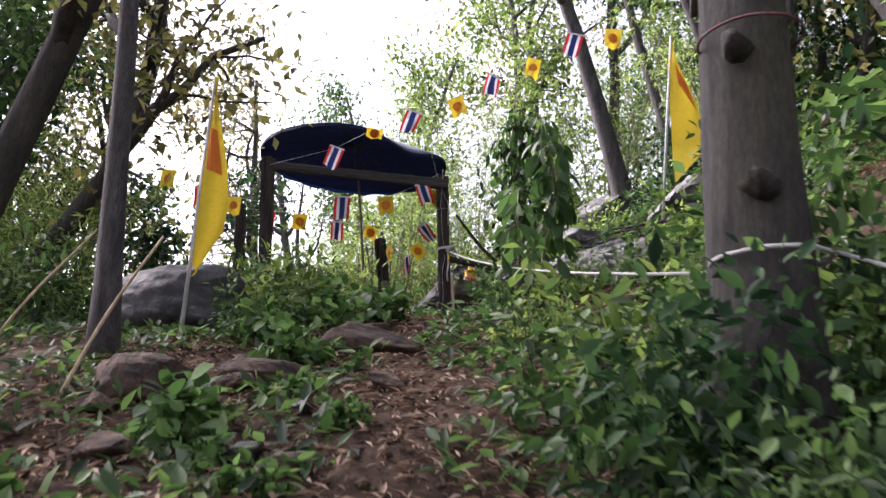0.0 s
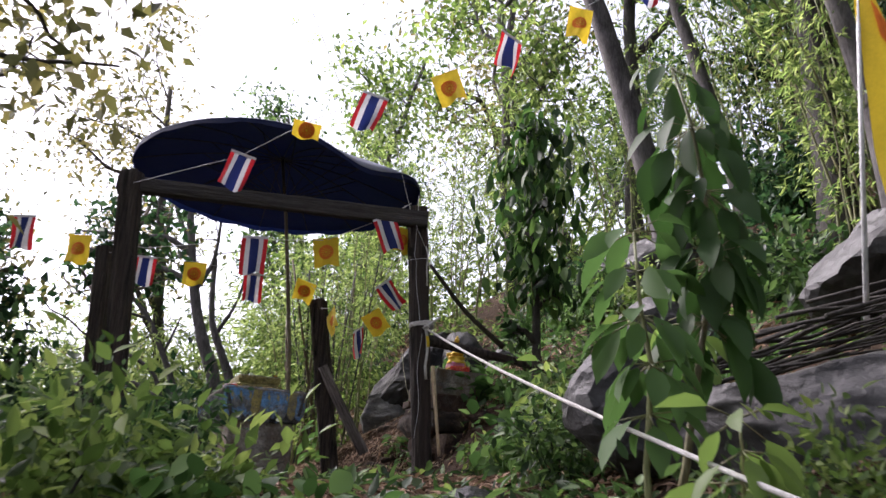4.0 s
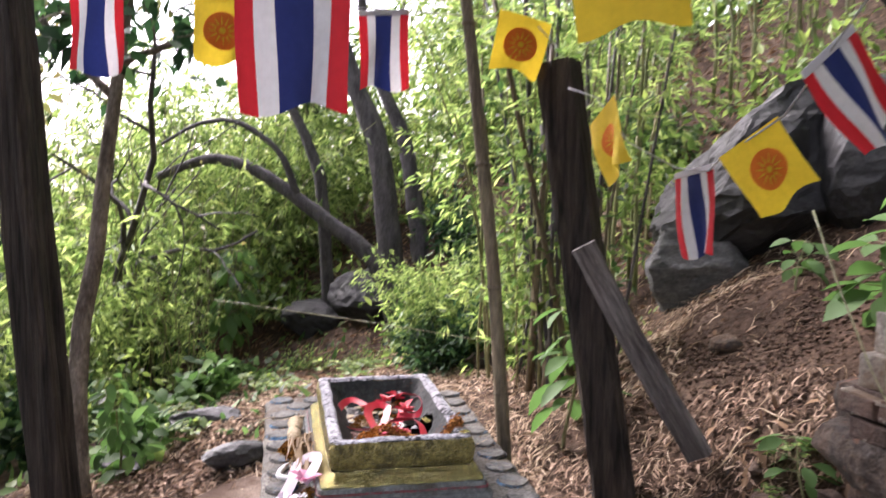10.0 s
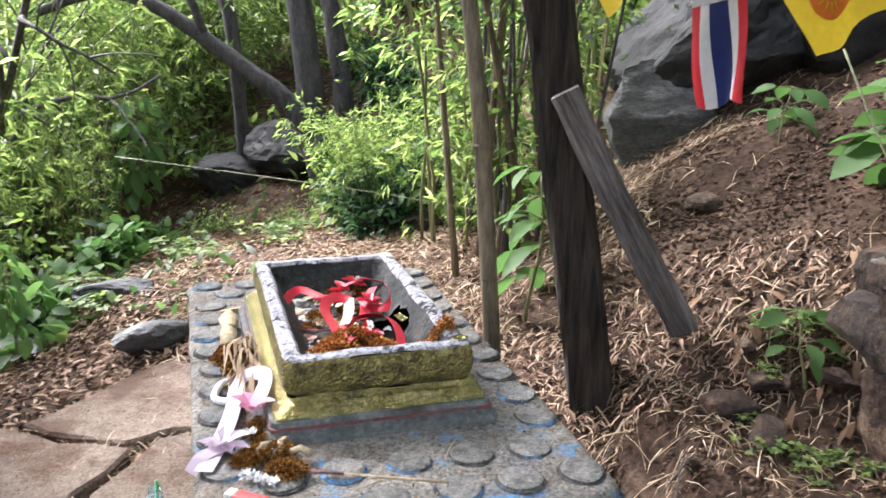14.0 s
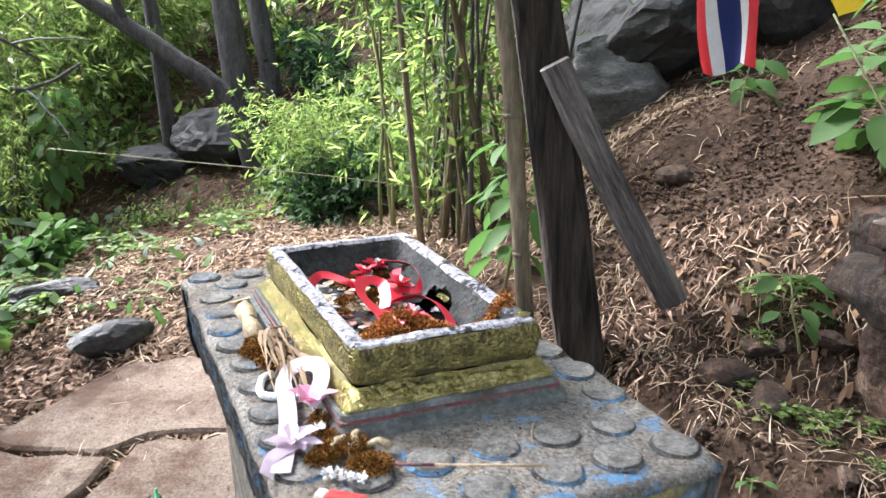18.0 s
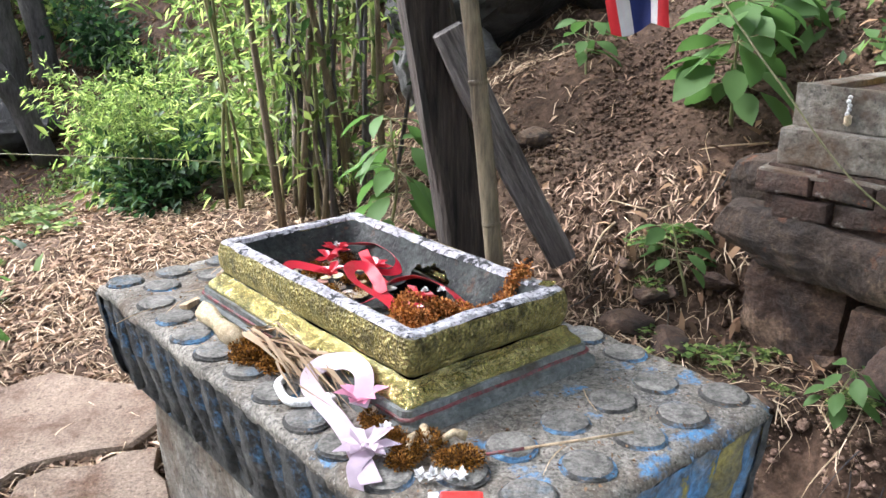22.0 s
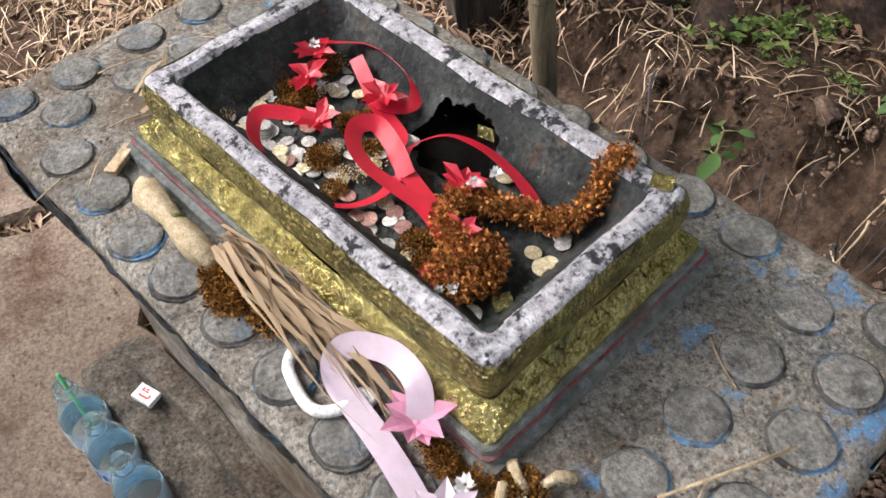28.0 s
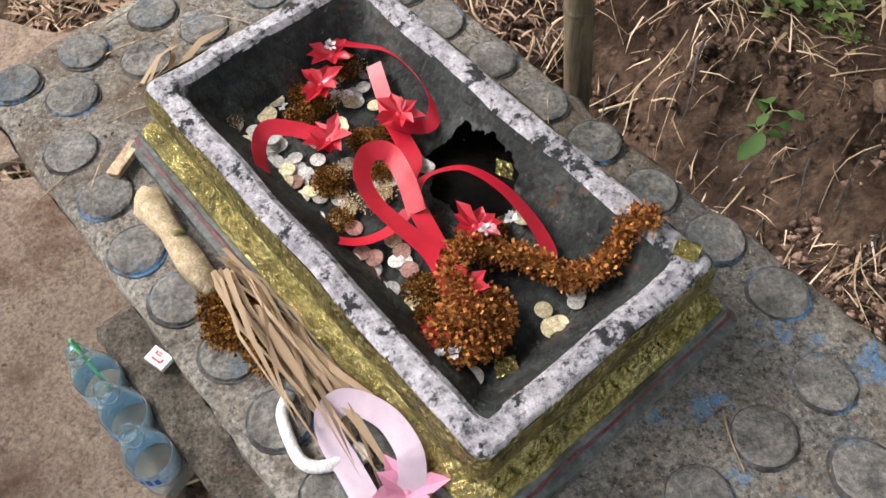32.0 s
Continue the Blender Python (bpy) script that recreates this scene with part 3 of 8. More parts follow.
axis = np.concatenate([-np.geomspace(400, 9, 26), np.linspace(-8.6, 7, 150), np.geomspace(7.4, 400, 28)])
ayis = np.concatenate([-np.geomspace(400, 5, 24), np.linspace(-4.8, 19, 210), np.geomspace(19.5, 420, 28)])
gx, gy = np.meshgrid(axis, ayis, indexing="ij")
gz = land(gx, gy)
fine = (np.abs(gx - 0.3) < 6) & (np.abs(gy - 8) < 11)
lumps = np.zeros_like(gz)
for ix, iy in zip(*np.nonzero(fine)):
    k = 0.25 if -2.7 < gx[ix, iy] < -0.4 and 9.3 < gy[ix, iy] < 12.0 else 1.0
    lumps[ix, iy] = k * 0.035 * noise.noise((gx[ix, iy] * 1.9, gy[ix, iy] * 1.9, 0.3)) + k * 0.02 * noise.noise((gx[ix, iy] * 5.5, gy[ix, iy] * 5.5, 4.3))
ni, nj = gx.shape
ii, jj = np.meshgrid(np.arange(ni - 1), np.arange(nj - 1), indexing="ij")
quads = np.stack([ii * nj + jj, (ii + 1) * nj + jj, (ii + 1) * nj + jj + 1, ii * nj + jj + 1], -1).reshape(-1, 4)
ground = solid("ground", np.stack([gx, gy, gz + lumps - 0.012], -1).reshape(-1, 3), quads, SOIL, smooth=True)
tagged(ground, "brown forest soil on a wooded hillside", "ground", kind="structure")


# ---- the shrine platform and its basin ----
SHRINE = pose(-0.942, 10.566, 0, 0, 0, 27.3)
TOP, GROUND = 3.11, 2.29
HU, HV = 0.331, 0.641


def rounded_loop(bm, a, b, z, r, seg, n):
    """A closed loop of verts round a rectangle with rounded corners, n steps to each side."""
    pts = []
    for cx, cy, a0 in ((a, b, 0), (-a, b, 90), (-a, -b, 180), (a, -b, 270)):
        sx, sy = math.copysign(1, cx), math.copysign(1, cy)
        arc = [(cx - sx * r + r * math.cos(radians(a0 + 90 * i / seg)), cy - sy * r + r * math.sin(radians(a0 + 90 * i / seg))) for i in range(seg + 1)]
        if pts:
            p, q = pts[-1], arc[0]
            pts += [(p[0] + (q[0] - p[0]) * i / n, p[1] + (q[1] - p[1]) * i / n) for i in range(1, n)]
        pts += arc
    p, q = pts[-1], pts[0]
    pts += [(p[0] + (q[0] - p[0]) * i / n, p[1] + (q[1] - p[1]) * i / n) for i in range(1, n)]
    return [bm.verts.new((x, y, z)) for x, y in pts]


def petal_mesh(name, w, ht, bulge, seed):
    """A worn lotus petal in relief, hanging down along -z, bulging to +y."""
    v, f = [], []
    rows, cols = 8, 6
    off = Vector((seed * 2.7, seed, 0))
    for i in range(rows + 1):
        t = i / rows
        half = w / 2 * (1.0 if t < 0.62 else math.cos((t - 0.62) / 0.40 * math.pi / 2) ** 0.6)
        for j in range(cols + 1):
            s = j / cols * 2 - 1
            p = Vector((s * half, bulge * (1 - abs(s) ** 2.6) * min(1, 0.25 + 1.6 * t), -ht * t))
            v.append(p + 0.005 * noise.noise_vector(p * 30 + off) + 0.003 * noise.noise_vector(p * 80 + off))
    for i in range(rows):
        for j in range(cols):
            a = i * (cols + 1) + j
            f.append((a, a + 1, a + cols + 2, a + cols + 1))
    n = len(v)
    for i in range(rows + 1):
        for j in (0, cols):
            x, y, z = v[i * (cols + 1) + j]
            v.append((x, -0.014, z))
    for i in range(rows):
        for k, j in ((0, 0), (1, cols)):
            f.append((i * (cols + 1) + j, (i + 1) * (cols + 1) + j, n + 2 * (i + 1) + k, n + 2 * i + k))
    me = bpy.data.meshes.new(name)
    me.from_pydata(v, [], f)
    me.update()
    me.polygons.foreach_set("use_smooth", np.ones(len(me.polygons), dtype=bool))
    return me


def shrine_platform():
    ob = empty("shrine_platform", "grey concrete lotus pedestal with faded blue and yellow petals", "pedestal", m=SHRINE)
    bm = bmesh.new()
    loops = []
    for k, z, r in ((-0.15, TOP, 0.014), (-0.112, TOP + 0.002, 0.02), (-0.075, TOP, 0.03), (-0.04, TOP - 0.001, 0.035), (-0.02, TOP - 0.001, 0.04), (-0.009, TOP - 0.003, 0.04), (-0.002, TOP - 0.009, 0.04), (0.0, TOP - 0.018, 0.04), (-0.006, TOP - 0.034, 0.04)):
        loops.append(rounded_loop(bm, HU + k, HV + k * 1.85, z, r, 8, 48))
    for lo, hi in zip(loops, loops[1:]):
        for i in range(len(lo)):
            j = (i + 1) % len(lo)
            bm.faces.new((lo[i], hi[i], hi[j], lo[j]))
    for q in bm.verts:
        p = q.co.copy()
        rim = max(0.0, max(abs(p.x) - HU, abs(p.y) - HV) + 0.05) / 0.05
        q.co += Vector((0, 0, 0.004)) * noise.noise(p * 9) + 0.0016 * noise.noise_vector(p * 60) + rim * (0.005 * noise.noise_vector(p * 22) + 0.004 * noise.noise_vector(p * 50))
        q.co.z -= rim * 0.010 * max(0, noise.noise(p * 13 + Vector((3, 1, 0))))
    part("top_slab", bm, CONC, ob, "", True)
    bm = bmesh.new()
    for z0, z1, a, b in ((TOP - 0.25, TOP - 0.022, 0.283, 0.314),):
        lo = [bm.verts.new((x, y, z0)) for x, y in ((-a, -a - 0.307), (a, -a - 0.307), (a, a + 0.307), (-a, a + 0.307))]
        hi = [bm.verts.new((x, y, z1)) for x, y in ((-b, -b - 0.307), (b, -b - 0.307), (b, b + 0.307), (-b, b + 0.307))]
        bm.faces.new(lo[::-1])
        for i in range(4):
            bm.faces.new((lo[i], lo[(i + 1) % 4], hi[(i + 1) % 4], hi[i]))
    part("core", bm, PETALGREY, ob)
    bm = bmesh.new()
    box(bm, -0.255, 0.255, -0.56, 0.56, GROUND - 0.12, TOP - 0.24, 0.02, 0.01, 8)
    part("base", roughen_bm(bm, 6, 0.012), CONCWARM, ob)
    bm = bmesh.new()
    box(bm, -0.40, -0.25, -0.5, 0.62, GROUND - 0.1, 2.43, 0.02, 0.015, 5)
    part("step_block", roughen_bm(bm, 5, 0.012), STEPCEMENT, ob, "low rough cement step")
    bm = bmesh.new()
    box(bm, -0.318, -0.25, -0.54, 0.55, 2.40, 2.475, 0.012, 0.008, 6)
    part("step_moulding", roughen_bm(bm, 15, 0.010), STEPCEMENT, ob, "rough cement moulding above the step")
    def kinds_of(material):
        out = [petal_mesh("petal", 0.092, 0.215, 0.016, 3 + k) for k in range(3)] + [petal_mesh("petal_small", 0.06, 0.10, 0.018, 9)]
        for me in out:
            me.materials.append(material)
        return out

    greys, blues, yellows = kinds_of(PETALGREY), kinds_of(PETALBLUE), kinds_of(PETALYELLOW)
    rng = random.Random(4)
    sides = ((0, 2 * HV, HU - 0.004, 90, -1), (1, 2 * HU, HV - 0.004, 0, 1), (2, 2 * HV, HU - 0.004, -90, 1), (3, 2 * HU, HV - 0.004, 180, -1))
    for k, length, off, rz, s in sides:
        turn = {0: pose(-off, 0, TOP - 0.006, 0, 0, 90), 1: pose(0, off, TOP - 0.006, 0, 0, 0), 2: pose(off, 0, TOP - 0.006, 0, 0, -90), 3: pose(0, -off, TOP - 0.006, 0, 0, 180)}[k]
        count = round(length / 0.076)
        for i in range(count):
            x = -length / 2 + (i + 0.5) * length / count
            me = (blues if k == 3 or (k == 2 and i < 3) else greys)[i % 3] if not (k == 3 and i % 4 == 1) else yellows[i % 3]
            p = new("petal", me)
            p.parent = ob
            corner = max(0, abs(x) - length / 2 + 0.06) / 0.06
            p.matrix_local = turn @ pose(x - math.copysign(0.016 * corner, x), -0.012 * corner, -0.012 + rng.uniform(-0.004, 0.002), -13 + rng.uniform(-3, 3), 0, rng.uniform(-4, 4) - math.copysign(28 * corner, x))
        for i in range(count - 1):
            x = -length / 2 + (i + 1) * length / count
            p = new("petal", (blues if k == 3 else greys)[3])
            p.parent = ob
            p.matrix_local = turn @ pose(x, -0.040, -0.155 + rng.uniform(-0.006, 0.006), -20 + rng.uniform(-4, 4), 0, rng.uniform(-4, 4))
    bm = bmesh.new()
    ring = []
    for z, r in ((-0.006, 0.0415), (0.0008, 0.041), (0.0012, 0.0385), (0.0048, 0.0362), (0.0066, 0.032), (0.007, 0.02)):
        ring.append([bm.verts.new((r * math.cos(a) * (1 + 0.03 * math.sin(3 * a)), r * math.sin(a), z)) for a in np.linspace(0, 2 * math.pi, 18, endpoint=False)])
    for a, b in zip(ring, ring[1:]):
        for i in range(18):
            bm.faces.new((a[i], a[(i + 1) % 18], b[(i + 1) % 18], b[i]))
    bm.faces.new(ring[-1])
    # outer ring of the boss takes the darker cement with blue traces
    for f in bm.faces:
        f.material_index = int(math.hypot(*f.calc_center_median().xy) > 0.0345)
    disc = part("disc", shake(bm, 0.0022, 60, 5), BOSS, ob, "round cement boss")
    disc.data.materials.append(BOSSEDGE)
    spots = [(0.28, v) for v in (-0.369, -0.262, -0.156, -0.05, 0.055, 0.16, 0.265, 0.37, 0.47)]
    spots += [(-0.28, v) for v in (0.42, 0.316, 0.213, 0.11, 0.005, -0.1, -0.205, -0.31, -0.41)]
    spots += [(u, -0.47) for u in (0.232, 0.121, 0.01, -0.1, -0.2)] + [(u, -0.572) for u in (0.285, 0.175, 0.065, -0.05, -0.165, -0.275)]
    spots += [(u, 0.5) for u in (-0.22, -0.11, 0.0, 0.11, 0.2)] + [(u, 0.585) for u in (-0.275, -0.165, -0.05, 0.065, 0.175, 0.28)]
    for i, (u, v) in enumerate(spots):
        p = disc if i == 0 else new("disc", disc.data)
        p.parent = ob
        p.matrix_local = pose(u + rng.uniform(-0.006, 0.006), v + rng.uniform(-0.006, 0.006), TOP, rng.uniform(-1, 1), rng.uniform(-1, 1), rng.uniform(0, 360))
    return ob


def roughen_bm(bm, seed, amount=0.005):
    bmesh.ops.subdivide_edges(bm, edges=[e for e in bm.edges if e.calc_length() > 0.06], cuts=5, use_grid_fill=True)
    off = Vector((seed * 5.1, seed * 2.3, 0))
    for v in bm.verts:
        v.co += amount * noise.noise_vector(v.co * 14 + off) + amount * 1.4 * noise.noise_vector(v.co * 5 + off)
    return bm


def ring_band(bm, rows, corner=0.014, seg=4):
    """Rectangular ring: rows of (half width, half length, z) joined into a band."""
    loops = []
    for a, b, z in rows:
        pts = []
        for cx, cy, a0 in ((a, b, 0), (-a, b, 90), (-a, -b, 180), (a, -b, 270)):
            sx, sy = math.copysign(1, cx), math.copysign(1, cy)
            for i in range(seg + 1):
                t = radians(a0 + 90 * i / seg)
                pts.append((cx - sx * corner + corner * math.cos(t), cy - sy * corner + corner * math.sin(t)))
        dense = []
        for p, q in zip(pts, pts[1:] + pts[:1]):
            n = max(1, int(math.hypot(q[0] - p[0], q[1] - p[1]) / 0.02))
            n = {True: 16, False: 1}[n > 4]
            dense += [(p[0] + (q[0] - p[0]) * i / n, p[1] + (q[1] - p[1]) * i / n) for i in range(n)]
        loops.append([bm.verts.new((x, y, z)) for x, y in dense])
    for lo, hi in zip(loops, loops[1:]):
        for i in range(len(lo)):
            j = (i + 1) % len(lo)
            bm.faces.new((lo[i], lo[j], hi[j], hi[i]))
    return bm


RU, RV, RIM, FLOOR = 0.1705, 0.321, 3.25, 3.172


def shake(bm, amount, scale, seed):
    off = Vector((seed * 3.3, seed, 0))
    for v in bm.verts:
        v.co += amount * noise.noise_vector(v.co * scale + off)
    return bm


def basin():
    ob = empty("offering_basin", "rectangular gilded stone basin with peeling white rim", "basin", m=SHRINE)
    bm = ring_band(bmesh.new(), ((RU + 0.043, RV + 0.043, TOP - 0.004), (RU + 0.041, RV + 0.041, TOP + 0.015), (RU + 0.031, RV + 0.031, TOP + 0.018), (RU + 0.029, RV + 0.029, TOP + 0.04), (RU + 0.004, RV + 0.004, TOP + 0.043)))
    part("plinth", shake(bm, 0.003, 18, 1), GREENGREY, ob, "grey-green moulded plinth")
    bm = ring_band(bmesh.new(), ((RU + 0.0335, RV + 0.0335, TOP + 0.025), (RU + 0.0335, RV + 0.0335, TOP + 0.029), (RU + 0.028, RV + 0.028, TOP + 0.03)))
    part("red_line", shake(bm, 0.002, 18, 1), REDLINE, ob, "thin faded red painted line")
    bm = ring_band(bmesh.new(), ((RU + 0.024, RV + 0.024, TOP + 0.041), (RU + 0.023, RV + 0.023, TOP + 0.047), (RU - 0.003, RV - 0.003, TOP + 0.072)))
    part("gold_moulding", shake(bm, 0.003, 30, 2), GOLD, ob, "sloping gold leaf moulding with stamped flowers")
    bm = ring_band(bmesh.new(), ((RU - 0.010, RV - 0.010, TOP + 0.069), (RU - 0.002, RV - 0.002, TOP + 0.076), (RU + 0.003, RV + 0.003, TOP + 0.088), (RU + 0.005, RV + 0.005, TOP + 0.105), (RU + 0.004, RV + 0.004, RIM - 0.018), (RU - 0.001, RV - 0.001, RIM - 0.003)))
    part("gold_band", shake(bm, 0.003, 26, 3), MOSSGOLD, ob, "tarnished gold upright band")
    bm = ring_band(bmesh.new(), ((RU - 0.001, RV - 0.001, RIM - 0.004), (RU - 0.006, RV - 0.006, RIM), (RU - 0.026, RV - 0.026, RIM + 0.001), (RU - 0.033, RV - 0.033, RIM - 0.006)))
    part("rim", shake(bm, 0.004, 16, 4), RIMWHITE, ob, "white rim with flaking paint")
    bm = bmesh.new()
    # inner walls and floor as one dished sheet, broken through at one side
    nu, nv = 80, 140
    hu, hv = RU - 0.031, RV - 0.031
    grid, gone = [], []
    for i in range(nu + 1):
        row, lost = [], []
        for j in range(nv + 1):
            u, v = -hu + 2 * hu * i / nu, -hv + 2 * hv * j / nv
            a, b = max(0, 1 - (hu - abs(u)) / 0.052), max(0, 1 - (hv - abs(v)) / 0.052)
            t = max(0.0, 1 - (a ** 3 + b ** 3) ** (1 / 3))
            z = FLOOR + (RIM - 0.006 - FLOOR) * (1 - t) ** 1.25 + 0.004 * noise.noise((u * 22, v * 22, 0)) + 0.0025 * noise.noise((u * 70, v * 70, 3))
            pit = ((u - 0.078) / 0.046) ** 2 + ((v + 0.022) / 0.064) ** 2 + 0.45 * noise.noise((u * 45, v * 45, 2)) + 0.25 * noise.noise((u * 110, v * 110, 5))
            du, dv = 0.0013 * noise.noise((u * 300, v * 300, 7)), 0.0013 * noise.noise((u * 300, v * 300, 9))
            row.append(bm.verts.new((u + du, v + dv, z)))
            lost.append(pit < 1)
        grid.append(row)
        gone.append(lost)
    for i in range(nu):
        for j in range(nv):
            if not gone[i][j]:
                bm.faces.new((grid[i][j], grid[i + 1][j], grid[i + 1][j + 1], grid[i][j + 1]))
    for q in [q for q in bm.verts if not q.link_faces]:
        bm.verts.remove(q)
    edge = [q for q in bm.verts if q.is_boundary and abs(q.co.x) < hu - 0.004 and abs(q.co.y) < hv - 0.004]
    for _ in range(3):
        bmesh.ops.smooth_vert(bm, verts=edge, factor=0.5, use_axis_x=True, use_axis_y=True, use_axis_z=True)
    # open box below the broken floor, darkness painted on its walls
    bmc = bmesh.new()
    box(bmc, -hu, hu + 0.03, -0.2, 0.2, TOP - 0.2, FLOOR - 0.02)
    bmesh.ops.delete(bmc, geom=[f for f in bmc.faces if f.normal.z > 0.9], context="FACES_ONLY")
    part("cavity", bmc, CAVITY, ob, "hollow under the broken floor, its shade painted black")
    part("well", bm, BASINDARK, ob, "dark painted inside with a broken hole")
    # stamped lozenges on the moulding
    bm = bmesh.new()
    r = 0.0112
    c = bm.verts.new((0, 0, 0.005))
    rim = [bm.verts.new((x, y, 0)) for x, y in ((r, 0), (0, r), (-r, 0), (0, -r))]
    for a, b in zip(rim, rim[1:] + rim[:1]):
        bm.faces.new((a, b, c))
    lozenge = part("lozenge", bm, GOLD, ob)
    mid, first = (RU + 0.0105, RV + 0.0105), True
    for k in range(4):
        length, off = (2 * RV, mid[0]) if k % 2 == 0 else (2 * RU, mid[1])
        n = round(length / 0.024)
        for i in range(n):
            x = -length / 2 + (i + 0.5) * length / n
            p = lozenge if first else new("lozenge", lozenge.data)
            first = False
            p.parent = ob
            p.matrix_local = pose(0, 0, 0, 0, 0, 90 * k) @ pose(off, x, TOP + 0.0600, 0, 44, 0)
    return ob


shrine_platform()
basin()

# ---- paving at the foot of the platform ----
rng = random.Random(12)
slabs = (((-2.42, 11.38), (-2.0, 11.33), (-1.85, 11.43), (-1.52, 11.52), (-1.5, 11.8), (-1.9, 11.96), (-2.15, 11.84)), ((-1.9, 11.38), (-1.5, 11.47), (-1.45, 11.08), (-1.33, 10.72), (-1.62, 10.4), (-1.96, 10.75)),
         ((-2.62, 10.9), (-2.45, 11.34), (-1.95, 11.3), (-2.0, 10.78), (-2.4, 10.4)), ((-1.98, 10.7), (-1.64, 10.34), (-1.32, 10.15), (-1.55, 9.72), (-2.2, 9.8)),
         ((-1.27, 10.08), (-0.95, 9.75), (-1.1, 9.3), (-1.6, 9.4), (-1.5, 9.7)), ((-0.85, 9.75), (-0.3, 9.95), (-0.05, 9.5), (-0.5, 9.15), (-0.98, 9.3)))
for k, outline in enumerate(slabs):
    bm = bmesh.new()
    pts = []
    for p, q in zip(outline, outline[1:] + outline[:1]):
        for i in range(4):
            t = i / 4
            pts.append((p[0] + (q[0] - p[0]) * t + rng.uniform(-0.02, 0.02), p[1] + (q[1] - p[1]) * t + rng.uniform(-0.02, 0.02)))
    zt = 0.034 + rng.uniform(-0.005, 0.005)
    cx, cy = sum(p[0] for p in pts) / len(pts), sum(p[1] for p in pts) / len(pts)
    low = [bm.verts.new((x, y, h(x, y) - 0.08)) for x, y in pts]
    mid = [bm.verts.new((x, y, h(x, y) + zt - 0.01)) for x, y in pts]
    top = [bm.verts.new((x + (cx - x) * 0.035, y + (cy - y) * 0.035, h(x, y) + zt + rng.uniform(-0.003, 0.003))) for x, y in pts]
    bm.faces.new(top)
    for a, b in ((low, mid), (mid, top)):
        for i in range(len(pts)):
            j = (i + 1) % len(pts)
            bm.faces.new((a[i], a[j], b[j], b[i]))
    tagged(part("paving_stone", bm, SLAB), "tan cracked paving stone set in bare soil", "paving stone", "paving by the pedestal")


# ---- timber shelter ----
def timber(name, a, b, w, d, material, parent=None, label="", seed=0, taper=0.0, n=14, twist=0):
    """A weathered squared timber from a to b, grooved along its length."""
    rng = np.random.default_rng(seed)
    a, b = Vector(a), Vector(b)
    length = (b - a).length
    prof = []
    for s0, s1 in (((-1, -1), (1, -1)), ((1, -1), (1, 1)), ((1, 1), (-1, 1)), ((-1, 1), (-1, -1))):
        for i in range(7):
            t = i / 7
            prof.append((s0[0] + (s1[0] - s0[0]) * t, s0[1] + (s1[1] - s0[1]) * t))
    prof = np.array(prof)
    prof *= (1 - 0.10 * (np.abs(prof[:, :1] * prof[:, 1:]) ** 3))
    groove = 1 - 0.16 * rng.random(len(prof)) * (rng.random(len(prof)) < 0.6)
    v = []
    for i in range(n + 1):
        t = i / n
        k = 1 - taper * t
        wob = 1 + 0.03 * rng.normal(size=len(prof)) + 0.05 * np.sin(4.1 * t + np.arange(len(prof)) * 0.9 + seed)
        for (x, y), g, o in zip(prof, groove, wob):
            v.append((x * w / 2 * k * g * o + 0.012 * math.sin(3 * t + seed), y * d / 2 * k * g * o, t * length))
    m = len(prof)
    f = [(i * m + j, i * m + (j + 1) % m, (i + 1) * m + (j + 1) % m, (i + 1) * m + j) for i in range(n) for j in range(m)]
    f += [tuple(range(m))[::-1], tuple(range(n * m, n * m + m))]
    q = (b - a).to_track_quat("Z", "Y").to_matrix().to_4x4()
    ob = solid(name, v, f, material, None, label)
    ob.matrix_world = Matrix.Translation(a) @ q @ pose(0, 0, 0, 0, 0, twist)
    if parent is not None:
        ob.parent = parent
    return ob


front_post = tagged(timber("wooden_post", (0.625, 9.98, h(0.62, 9.98) - 0.1), (0.465, 9.97, 4.64), 0.155, 0.15, POSTWOOD, seed=3, twist=12), "dark weathered square wooden post tied with white rope", "post", "shelter posts")
# slots as small blocks on the post face, coloured as their shade
for m0 in ((-0.058, 4.235), (0.045, 4.25)):
    bm = bmesh.new()
    box(bm, -0.014, 0.014, -0.012, 0.012, -0.035, 0.035, 0.003)
    p = part("mortise", bm, surface("mortise_shadow", (0.008, 0.006, 0.005), (0.015, 0.012, 0.01), 20, 0.95), front_post, "slot in the post, its inner shade painted dark")
    p.matrix_world = pose(0.497 + m0[0], 9.893, m0[1])
tagged(timber("wooden_post", (-1.63, 9.52, h(-1.63, 9.52) - 0.1), (-1.79, 9.5, 4.72), 0.16, 0.15, POSTWOOD, seed=4, twist=-8), "dark weathered wooden post under the beam", "post", "shelter posts")
tagged(timber("wooden_post", (-0.395, 11.79, h(-0.395, 11.79) - 0.15), (-0.705, 11.912, 4.31), 0.175, 0.165, POSTWOOD, seed=5, twist=20), "dark grooved wooden post leaning, with free top", "post", "shelter posts")
tagged(timber("wooden_post", (-2.58, 11.2, h(-2.58, 11.2) - 0.1), (-2.74, 11.2, 4.62), 0.15, 0.15, POSTWOOD, seed=6, twist=5), "dark wooden post with free top", "post", "shelter posts")
tagged(timber("wooden_beam", (0.56, 9.90, 4.508), (-1.9, 9.50, 4.635), 0.085, 0.135, BEAMWOOD, seed=8, n=22), "grey weathered wooden beam laid across two posts", "beam")
tagged(timber("leaning_plank", (-0.112, 11.84, 2.77), (-0.558, 11.715, 3.60), 0.098, 0.045, GREYWOOD, seed=9, twist=70), "grey weathered wooden offcut leaning on a post", "plank")
